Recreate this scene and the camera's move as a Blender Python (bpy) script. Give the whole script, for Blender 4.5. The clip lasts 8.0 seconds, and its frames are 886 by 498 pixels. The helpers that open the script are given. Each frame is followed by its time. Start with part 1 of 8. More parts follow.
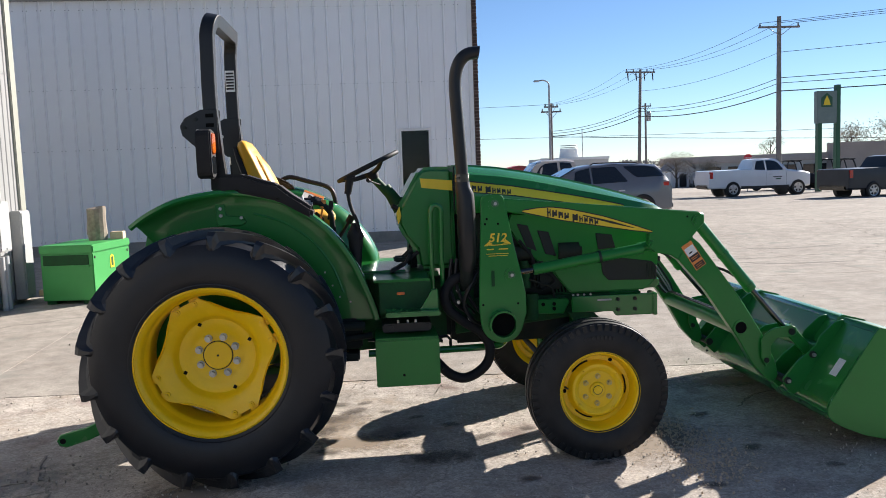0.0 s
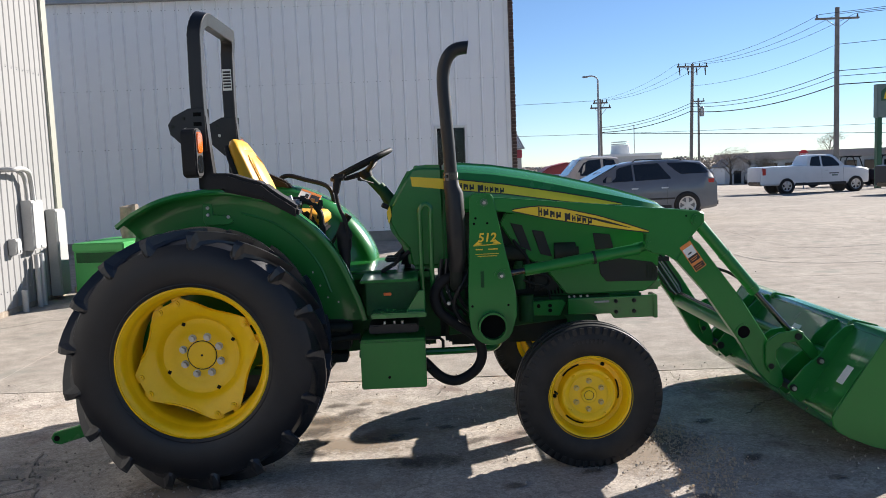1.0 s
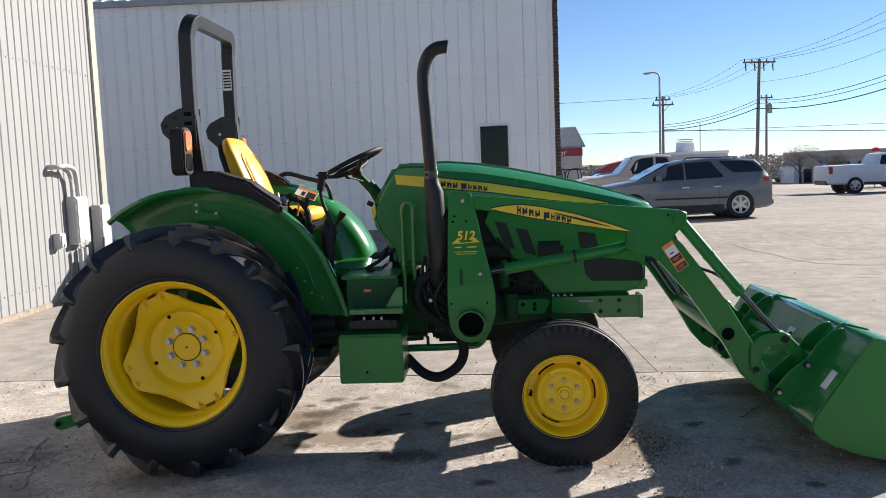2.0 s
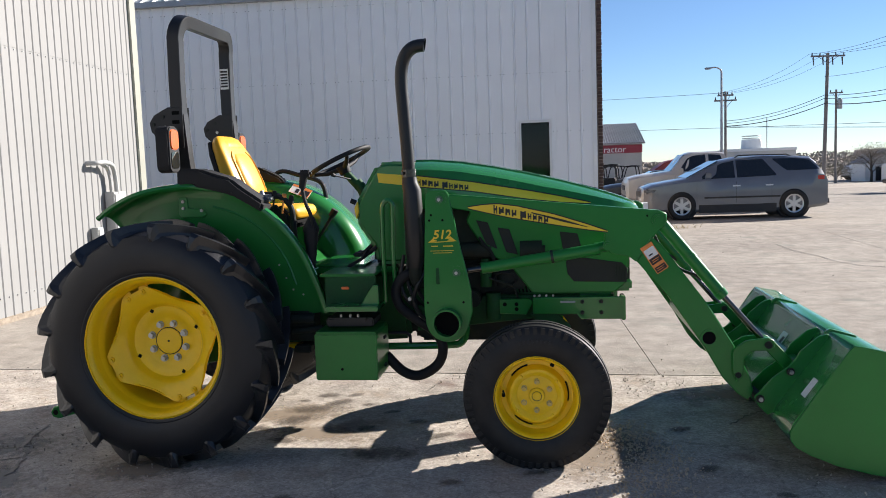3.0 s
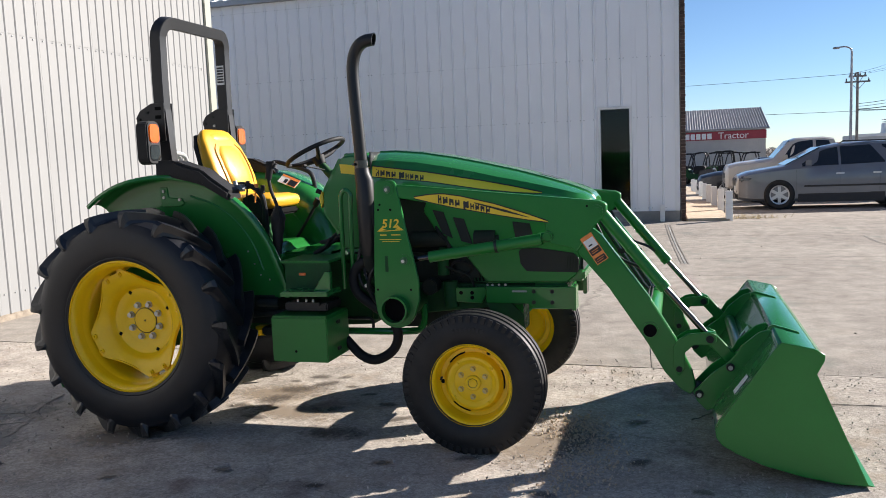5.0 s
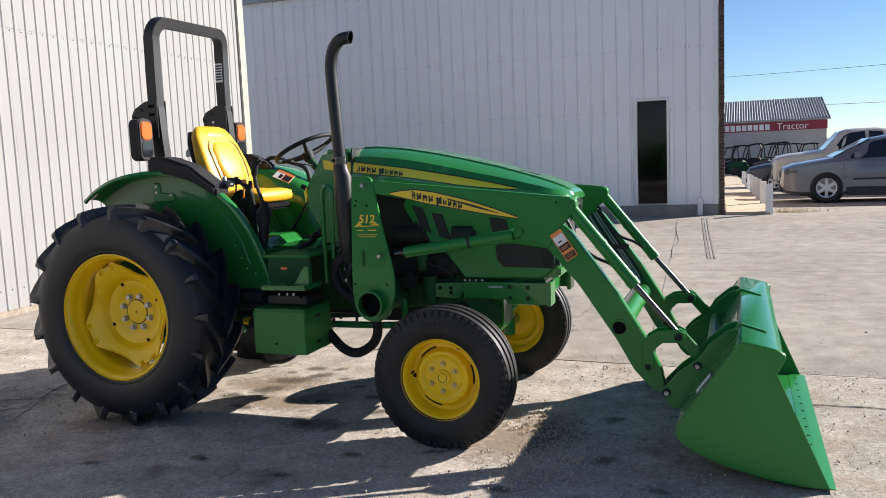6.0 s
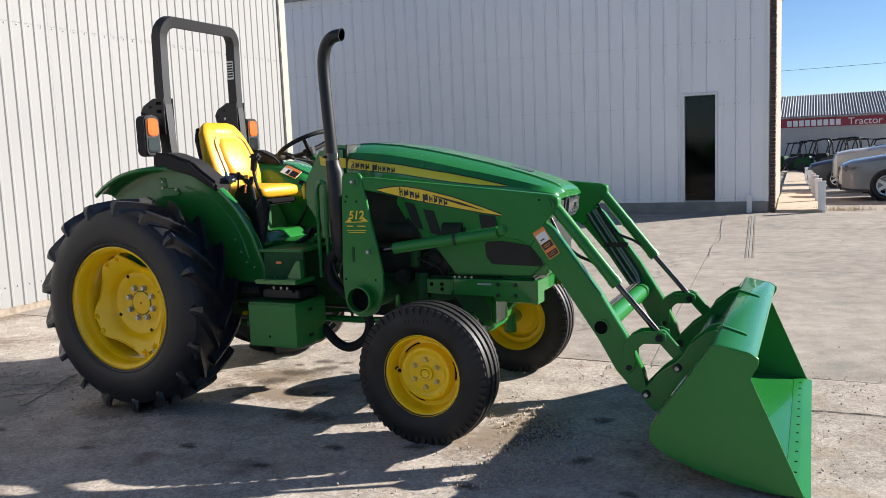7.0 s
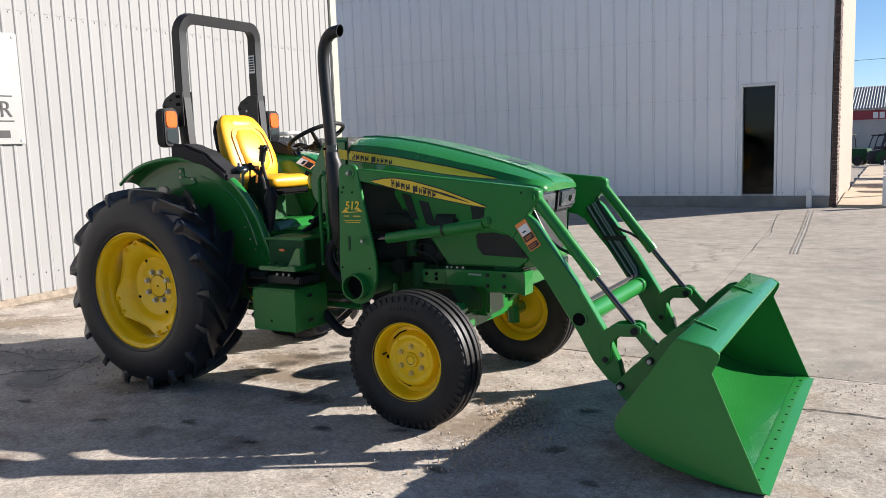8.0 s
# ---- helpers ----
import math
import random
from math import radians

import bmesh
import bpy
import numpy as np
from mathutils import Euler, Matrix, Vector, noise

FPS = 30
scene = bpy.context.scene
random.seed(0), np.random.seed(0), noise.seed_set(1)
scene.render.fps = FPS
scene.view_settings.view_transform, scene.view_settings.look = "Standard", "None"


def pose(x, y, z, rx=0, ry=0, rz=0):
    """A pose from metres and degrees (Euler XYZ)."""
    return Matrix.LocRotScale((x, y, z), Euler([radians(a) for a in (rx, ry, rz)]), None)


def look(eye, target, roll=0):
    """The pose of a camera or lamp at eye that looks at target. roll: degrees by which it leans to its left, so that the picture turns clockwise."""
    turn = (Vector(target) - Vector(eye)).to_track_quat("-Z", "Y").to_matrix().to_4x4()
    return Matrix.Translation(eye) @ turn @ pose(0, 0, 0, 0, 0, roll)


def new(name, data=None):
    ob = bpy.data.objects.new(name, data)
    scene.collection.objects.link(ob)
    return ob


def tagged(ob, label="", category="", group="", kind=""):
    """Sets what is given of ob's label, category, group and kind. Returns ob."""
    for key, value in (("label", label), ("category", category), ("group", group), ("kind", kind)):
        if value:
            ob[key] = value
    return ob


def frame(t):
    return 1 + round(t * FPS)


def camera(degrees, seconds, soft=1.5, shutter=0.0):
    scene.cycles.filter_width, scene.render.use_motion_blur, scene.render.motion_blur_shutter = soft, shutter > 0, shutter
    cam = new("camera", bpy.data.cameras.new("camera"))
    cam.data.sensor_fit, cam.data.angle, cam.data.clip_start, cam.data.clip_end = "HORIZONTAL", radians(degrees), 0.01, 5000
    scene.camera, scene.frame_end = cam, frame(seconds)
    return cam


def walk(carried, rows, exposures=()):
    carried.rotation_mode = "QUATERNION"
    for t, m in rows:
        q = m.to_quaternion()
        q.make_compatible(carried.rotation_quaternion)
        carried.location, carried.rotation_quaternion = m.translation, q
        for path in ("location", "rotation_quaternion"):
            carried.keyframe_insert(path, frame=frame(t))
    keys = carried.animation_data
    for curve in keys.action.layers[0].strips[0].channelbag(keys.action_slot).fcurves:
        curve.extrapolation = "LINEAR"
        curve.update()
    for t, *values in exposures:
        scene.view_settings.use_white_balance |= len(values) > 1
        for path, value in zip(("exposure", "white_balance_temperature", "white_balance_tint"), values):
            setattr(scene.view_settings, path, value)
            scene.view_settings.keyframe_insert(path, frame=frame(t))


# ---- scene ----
cam = camera(57.1, 8.0, soft=0.9)
PATH = [
    (0, (0.815, -5.26, 1.648), (0.982, -3.277, 1.456), -2.1),
    (0.5, (1.009, -5.222, 1.63), (1.116, -3.234, 1.436), -2.2),
    (1, (1.184, -5.178, 1.64), (1.224, -3.188, 1.446), -2.3),
    (1.5, (1.434, -5.231, 1.627), (1.396, -3.241, 1.434), -2.3),
    (3, (2.139, -5.16, 1.621), (1.874, -3.188, 1.424), -2.0),
    (3.5, (2.453, -5.226, 1.611), (2.115, -3.265, 1.413), -2.0),
    (4, (2.694, -5.237, 1.612), (2.284, -3.29, 1.411), -2.0),
    (4.5, (2.89, -5.133, 1.599), (2.406, -3.203, 1.392), -2.1),
    (5, (3.137, -5.068, 1.602), (2.581, -3.159, 1.386), -2.3),
    (6.5, (3.786, -4.883, 1.609), (3.035, -3.044, 1.375), -2.4),
    (7, (4.0, -4.807, 1.603), (3.175, -3.001, 1.366), -2.3),
    (7.5, (4.315, -4.786, 1.61), (3.412, -3.019, 1.365), -2.1),
    (8, (4.492, -4.694, 1.601), (3.508, -2.972, 1.347), -2.0),
]
walk(cam, [(t, look(eye, target, roll)) for t, eye, target, roll in PATH], [(0, 1.44, 6300, 12), (8, 1.44, 6300, 12)])


# ---- world and light ----
SUN = Vector((1.62, 1.30, 1.0)).normalized()
world = bpy.data.worlds.new("world")
scene.world = world
world.use_nodes = True
wn = world.node_tree
sky = wn.nodes.new("ShaderNodeTexSky")
sky.sky_type = "NISHITA"
sky.sun_disc = False
sky.sun_elevation = math.asin(SUN.z)
sky.sun_rotation = math.atan2(SUN.x, SUN.y)
sky.air_density, sky.dust_density, sky.ozone_density = 0.8, 0.0, 4.5
wn.nodes["Background"].inputs["Strength"].default_value = 0.046
wn.links.new(sky.outputs["Color"], wn.nodes["Background"].inputs["Color"])
lamp = bpy.data.lights.new("sun", "SUN")
lamp.energy, lamp.angle, lamp.color = 4.5, radians(0.53), (1.0, 0.93, 0.83)
sun = new("sun", lamp)
sun.matrix_world = look(SUN * 60, (0, 0, 0))


# ---- materials ----
def nodes_of(name):
    m = bpy.data.materials.new(name)
    m.use_nodes = True
    return m, m.node_tree, m.node_tree.nodes["Principled BSDF"]


def add(nt, kind, **values):
    n = nt.nodes.new(kind)
    for key, value in values.items():
        n.inputs[key].default_value = value
    return n


def noise_tex(nt, scale, detail=4.0, rough=0.55, coord="Object"):
    tc = nt.nodes.new("ShaderNodeTexCoord")
    n = add(nt, "ShaderNodeTexNoise", Scale=scale, Detail=detail, Roughness=rough)
    nt.links.new(tc.outputs[coord], n.inputs["Vector"])
    return n


def ramp(nt, source, a, b, ca=(0, 0, 0, 1), cb=(1, 1, 1, 1)):
    r = nt.nodes.new("ShaderNodeValToRGB")
    r.color_ramp.elements[0].position, r.color_ramp.elements[1].position = a, b
    r.color_ramp.elements[0].color, r.color_ramp.elements[1].color = ca, cb
    nt.links.new(source, r.inputs["Fac"])
    return r


def mix(nt, fac, a, b, blend="MIX"):
    m = nt.nodes.new("ShaderNodeMix")
    m.data_type, m.blend_type = "RGBA", blend
    for socket, value in ((m.inputs[0], fac), (m.inputs[6], a), (m.inputs[7], b)):
        if hasattr(value, "links"):
            nt.links.new(value, socket)
        else:
            socket.default_value = value if isinstance(value, float) else (*value, 1.0)
    return m.outputs[2]


def surface(name, col, col2, rough=(0.4, 0.55), scale=3.0, fine=60.0, bump=0.08, metal=0.0, coat=0.0, spec=0.5, depth=0.004, vary=0.0, grain=0.12):
    """Two colours mixed at a coarse scale, grain at a fine one, uneven gloss and relief."""
    m, nt, p = nodes_of(name)
    big, small = noise_tex(nt, scale), noise_tex(nt, fine, 6.0, 0.65)
    base = mix(nt, ramp(nt, big.outputs["Fac"], 0.35, 0.7).outputs["Color"], col, col2)
    speck = ramp(nt, small.outputs["Fac"], 0.25, 0.75, (1 - grain,) * 3 + (1,), (1 + grain * 0.8,) * 3 + (1,))
    base = mix(nt, 1.0, base, speck.outputs["Color"], "MULTIPLY")
    if vary:
        info = nt.nodes.new("ShaderNodeObjectInfo")
        r = ramp(nt, info.outputs["Random"], 0.0, 1.0, (1 - vary,) * 3 + (1,), (1 + vary,) * 3 + (1,))
        base = mix(nt, 1.0, base, r.outputs["Color"], "MULTIPLY")
    nt.links.new(base, p.inputs["Base Color"])
    rr = nt.nodes.new("ShaderNodeMapRange")
    rr.inputs["To Min"].default_value, rr.inputs["To Max"].default_value = rough
    nt.links.new(big.outputs["Fac"], rr.inputs["Value"])
    nt.links.new(rr.outputs["Result"], p.inputs["Roughness"])
    p.inputs["Metallic"].default_value = metal
    p.inputs["Coat Weight"].default_value = coat
    p.inputs["Coat Roughness"].default_value = 0.06
    p.inputs["Specular IOR Level"].default_value = spec
    if bump:
        b = add(nt, "ShaderNodeBump", Strength=bump, Distance=depth)
        nt.links.new(small.outputs["Fac"], b.inputs["Height"])
        nt.links.new(b.outputs["Normal"], p.inputs["Normal"])
    return m


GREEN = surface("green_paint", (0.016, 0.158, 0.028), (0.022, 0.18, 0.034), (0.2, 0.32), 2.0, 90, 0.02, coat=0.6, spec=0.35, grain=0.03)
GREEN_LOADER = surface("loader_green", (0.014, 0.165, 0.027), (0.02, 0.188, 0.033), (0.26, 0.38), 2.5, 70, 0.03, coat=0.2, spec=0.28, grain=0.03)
# Darkened green; in recesses and under the seat it stands in for shade.
GREEN_DARK = surface("dull_dark_green", (0.006, 0.075, 0.016), (0.012, 0.05, 0.016), (0.5, 0.75), 6.0, 60, 0.15, spec=0.3)
GREEN_CHEST = surface("chest_green", (0.04, 0.28, 0.06), (0.05, 0.32, 0.075), (0.4, 0.5), 2.0, 70, 0.05, grain=0.03)
YELLOW = surface("yellow_paint", (0.9, 0.56, 0.003), (0.93, 0.595, 0.005), (0.26, 0.38), 3.0, 70, 0.01, coat=0.25, spec=0.3, grain=0.03)
CHIPPED_GREEN = surface("chipped_green", (0.012, 0.13, 0.03), (0.12, 0.2, 0.13), (0.25, 0.45), 55.0, 200, 0.05, metal=0.2, coat=0.4)
NUT_YELLOW = surface("chipped_yellow", (0.75, 0.5, 0.05), (0.42, 0.36, 0.26), (0.3, 0.5), 60.0, 200, 0.05, metal=0.15)
SEAT = surface("yellow_vinyl", (0.62, 0.31, 0.003), (0.68, 0.345, 0.004), (0.4, 0.5), 4.0, 260, 0.12, grain=0.03)
DECAL_Y = surface("yellow_decal", (0.72, 0.52, 0.02), (0.78, 0.57, 0.03), (0.3, 0.4), 4.0, 120, 0.0, grain=0.03)
RUBBER = surface("tyre_rubber", (0.0075, 0.008, 0.0105), (0.0125, 0.013, 0.016), (0.34, 0.52), 7.0, 120, 0.2, spec=0.4)
RUBBER_WORN = surface("worn_lug_rubber", (0.008, 0.0085, 0.011), (0.022, 0.0215, 0.022), (0.22, 0.42), 9.0, 110, 0.2, spec=0.6)
RUBBER_NEW = surface("tread_rubber", (0.009, 0.009, 0.010), (0.026, 0.0245, 0.023), (0.38, 0.6), 6.0, 140, 0.15, spec=0.3)
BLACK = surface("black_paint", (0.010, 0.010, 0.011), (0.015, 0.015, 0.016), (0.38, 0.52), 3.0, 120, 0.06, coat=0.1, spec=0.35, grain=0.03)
PLASTIC = surface("black_plastic", (0.009, 0.009, 0.010), (0.014, 0.014, 0.015), (0.58, 0.7), 5.0, 240, 0.2, spec=0.3)
# Near-black that stands in for the shade inside holes, slots and bores.
HOLLOW = surface("hole_shade_black", (0.004, 0.004, 0.004), (0.006, 0.006, 0.006), (0.8, 0.95), 5.0, 90, 0.1, spec=0.1)
MESH = surface("grille_black", (0.006, 0.006, 0.007), (0.01, 0.01, 0.011), (0.5, 0.65), 8.0, 300, 0.5)
STEEL = surface("zinc_bolt", (0.45, 0.43, 0.4), (0.58, 0.56, 0.52), (0.4, 0.55), 20.0, 150, 0.1, metal=0.9)
CHROME = surface("chrome_rod", (0.08, 0.077, 0.074), (0.12, 0.114, 0.108), (0.14, 0.22), 10.0, 120, 0.02, metal=1.0)
CAST = surface("cast_iron_dark", (0.010, 0.016, 0.012), (0.024, 0.026, 0.022), (0.55, 0.8), 9.0, 80, 0.3, spec=0.3)
AMBER = surface("amber_lens", (0.56, 0.10, 0.003), (0.62, 0.125, 0.005), (0.15, 0.22), 8.0, 200, 0.1, coat=0.6, grain=0.03)
RED = surface("red_lens", (0.42, 0.02, 0.015), (0.5, 0.03, 0.02), (0.15, 0.25), 8.0, 100, 0.05, coat=0.5)
LENS = surface("clear_lens", (0.05, 0.055, 0.065), (0.14, 0.15, 0.17), (0.05, 0.12), 14.0, 90, 0.3, metal=0.3, coat=0.8)
STICKER_W = surface("white_sticker", (0.72, 0.72, 0.7), (0.78, 0.78, 0.76), (0.4, 0.5), 6.0, 90, 0.0)
STICKER_O = surface("orange_sticker", (0.75, 0.24, 0.05), (0.8, 0.28, 0.06), (0.4, 0.5), 6.0, 90, 0.0)
STICKER_K = surface("black_ink", (0.01, 0.01, 0.01), (0.015, 0.014, 0.014), (0.4, 0.5), 6.0, 90, 0.0)
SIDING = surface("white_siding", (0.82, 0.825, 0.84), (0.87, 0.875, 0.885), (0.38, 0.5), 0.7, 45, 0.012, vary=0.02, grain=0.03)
# Darkened copy of the white siding, so the sunlit wall does not blow out.
SIDING_SUN_DIMMED = surface("white_siding_sun_dimmed", (0.252, 0.25, 0.245), (0.28, 0.278, 0.273), (0.55, 0.68), 0.8, 45, 0.04, vary=0.02, spec=0.2, grain=0.03)
TRIM = surface("cream_trim", (0.27, 0.27, 0.225), (0.31, 0.31, 0.26), (0.45, 0.55), 1.5, 50, 0.05, grain=0.03)
# White paint darkened to hold back the sunlight on the wall boxes.
BOX_PAINT = surface("white_box_sun_dimmed", (0.36, 0.36, 0.35), (0.41, 0.41, 0.4), (0.45, 0.55), 2.0, 60, 0.04)
TRIM_W = surface("white_trim", (0.74, 0.74, 0.73), (0.8, 0.8, 0.78), (0.4, 0.5), 2.0, 60, 0.04, grain=0.03)
GALV = surface("galvanised_roof", (0.5, 0.51, 0.5), (0.62, 0.62, 0.6), (0.35, 0.5), 2.0, 60, 0.1, metal=0.3)
FOUND = surface("foundation_concrete", (0.2, 0.195, 0.185), (0.28, 0.27, 0.25), (0.8, 0.95), 3.0, 50, 0.5, depth=0.01)
BRICK = surface("brown_brick", (0.075, 0.05, 0.042), (0.125, 0.072, 0.055), (0.75, 0.9), 9.0, 70, 0.4, vary=0.3)
MORTAR = surface("mortar", (0.29, 0.235, 0.19), (0.36, 0.295, 0.24), (0.85, 0.95), 6.0, 80, 0.4)
WALK = surface("tan_walk_concrete", (0.42, 0.33, 0.23), (0.5, 0.4, 0.29), (0.8, 0.92), 2.5, 60, 0.4, depth=0.008)
WOOD = surface("weathered_wood", (0.2, 0.16, 0.12), (0.32, 0.27, 0.21), (0.75, 0.9), 14.0, 60, 0.6)
PLANK = surface("pale_plank", (0.5, 0.39, 0.25), (0.58, 0.47, 0.32), (0.6, 0.75), 8.0, 80, 0.3)
POLE = surface("pole_wood", (0.17, 0.155, 0.145), (0.25, 0.23, 0.21), (0.8, 0.95), 1.5, 30, 0.5)
GREYMETAL = surface("grey_metal", (0.3, 0.31, 0.32), (0.4, 0.41, 0.42), (0.4, 0.55), 3.0, 60, 0.1, metal=0.5)
INSULATOR = surface("dark_insulator", (0.05, 0.04, 0.035), (0.08, 0.07, 0.06), (0.3, 0.5), 4.0, 60, 0.1)
WIRE = surface("wire_black", (0.015, 0.015, 0.016), (0.02, 0.02, 0.02), (0.5, 0.6), 4.0, 30, 0.0)
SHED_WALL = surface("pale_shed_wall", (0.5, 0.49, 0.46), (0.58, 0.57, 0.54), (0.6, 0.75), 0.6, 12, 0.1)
# Darker copy of the shed wall, with the front's shade in its colour.
SHED_WALL_SHADED = surface("pale_shed_wall_shaded", (0.36, 0.35, 0.33), (0.44, 0.43, 0.4), (0.6, 0.75), 0.6, 12, 0.1)
SHED_RED = surface("red_fascia", (0.24, 0.024, 0.04), (0.3, 0.032, 0.048), (0.5, 0.6), 0.8, 12, 0.05)
SHED_ROOF = surface("grey_roof_metal", (0.17, 0.17, 0.175), (0.22, 0.22, 0.225), (0.5, 0.65), 0.6, 14, 0.1)
TAN_WALL = surface("tan_store_wall", (0.38, 0.31, 0.26), (0.45, 0.37, 0.31), (0.8, 0.9), 0.4, 8, 0.2)
RED_WALL = surface("rust_store_roof", (0.44, 0.37, 0.32), (0.5, 0.43, 0.38), (0.7, 0.85), 0.4, 8, 0.2)
SIGN_RED = surface("red_sign_face", (0.55, 0.02, 0.03), (0.6, 0.03, 0.04), (0.4, 0.5), 3.0, 40, 0.0)
SIGN_GREEN = surface("green_sign_face", (0.018, 0.085, 0.04), (0.024, 0.1, 0.05), (0.35, 0.5), 2.0, 40, 0.0)
SIGN_GREY = surface("grey_sign_face", (0.25, 0.25, 0.24), (0.29, 0.29, 0.28), (0.4, 0.5), 2.0, 60, 0.02)
CAR_GREY = surface("grey_blue_car_paint", (0.135, 0.142, 0.158), (0.152, 0.16, 0.177), (0.25, 0.33), 1.5, 300, 0.0, metal=0.25, coat=0.8, grain=0.03)
CAR_WHITE = surface("white_car_paint", (0.68, 0.68, 0.68), (0.74, 0.74, 0.74), (0.28, 0.36), 1.5, 200, 0.0, coat=0.7, grain=0.03)
CAR_TAN = surface("tan_car_paint", (0.46, 0.42, 0.37), (0.52, 0.48, 0.43), (0.28, 0.36), 1.5, 200, 0.0, metal=0.1, coat=0.7, grain=0.03)
SIGN_PANEL = surface("dull_sign_panel", (0.13, 0.18, 0.17), (0.17, 0.22, 0.2), (0.4, 0.5), 2.0, 60, 0.02)
CAR_DARK = surface("dark_car_paint", (0.02, 0.022, 0.028), (0.028, 0.03, 0.036), (0.3, 0.4), 1.5, 200, 0.0, coat=0.12, spec=0.35, grain=0.03)
CAR_RED = surface("red_machine_paint", (0.26, 0.03, 0.03), (0.33, 0.045, 0.04), (0.4, 0.55), 1.5, 60, 0.1)
CAR_TRIM = surface("dark_car_trim", (0.02, 0.02, 0.021), (0.028, 0.028, 0.03), (0.5, 0.65), 3.0, 120, 0.1)
ALLOY = surface("alloy_wheel", (0.5, 0.5, 0.51), (0.58, 0.58, 0.58), (0.25, 0.35), 5.0, 90, 0.02, metal=0.8)
LEAF = surface("autumn_leaves", (0.22, 0.18, 0.13), (0.3, 0.25, 0.19), (0.7, 0.85), 1.2, 20, 0.1)
LEAF_DARK = surface("dark_leaves", (0.14, 0.125, 0.09), (0.2, 0.175, 0.13), (0.7, 0.85), 0.8, 20, 0.1)
# Leaf colour paled in place of the haze of distance.
LEAF_FAR = surface("far_twigs_haze_pale", (0.26, 0.23, 0.2), (0.33, 0.3, 0.26), (0.8, 0.9), 0.3, 6, 0.0)
BARK = surface("bark", (0.06, 0.048, 0.038), (0.1, 0.082, 0.065), (0.85, 0.95), 6.0, 40, 0.6)
STONE = surface("loose_gravel", (0.42, 0.37, 0.31), (0.58, 0.53, 0.46), (0.8, 0.95), 30.0, 200, 0.2, vary=0.2)
DAMP = surface("oil_damp", (0.15, 0.13, 0.105), (0.24, 0.21, 0.18), (0.7, 0.9), 9.0, 120, 0.3)
STONE_B = surface("brown_gravel", (0.4, 0.3, 0.2), (0.54, 0.43, 0.31), (0.8, 0.95), 30.0, 200, 0.2, vary=0.2)
STRAW = surface("dry_weeds", (0.36, 0.28, 0.13), (0.46, 0.37, 0.19), (0.8, 0.9), 9.0, 60, 0.1)


def pane_glass(name, tint, rough=0.02):
    m, nt, p = nodes_of(name)
    p.inputs["Base Color"].default_value = (*tint, 1)
    n = noise_tex(nt, 1.6, 2.0)
    rr = nt.nodes.new("ShaderNodeMapRange")
    rr.inputs["To Min"].default_value, rr.inputs["To Max"].default_value = rough, rough + 0.03
    nt.links.new(n.outputs["Fac"], rr.inputs["Value"])
    nt.links.new(rr.outputs["Result"], p.inputs["Roughness"])
    return m, p


CAR_GLASS, _p = pane_glass("tinted_car_glass", (0.012, 0.014, 0.016), 0.03)
_p.inputs["Coat Weight"].default_value = 0.6
DOOR_GLASS, _p = pane_glass("door_glass", (0.62, 0.65, 0.65), 0.0)
_p.inputs["Transmission Weight"].default_value = 1.0
_p.inputs["IOR"].default_value = 1.25


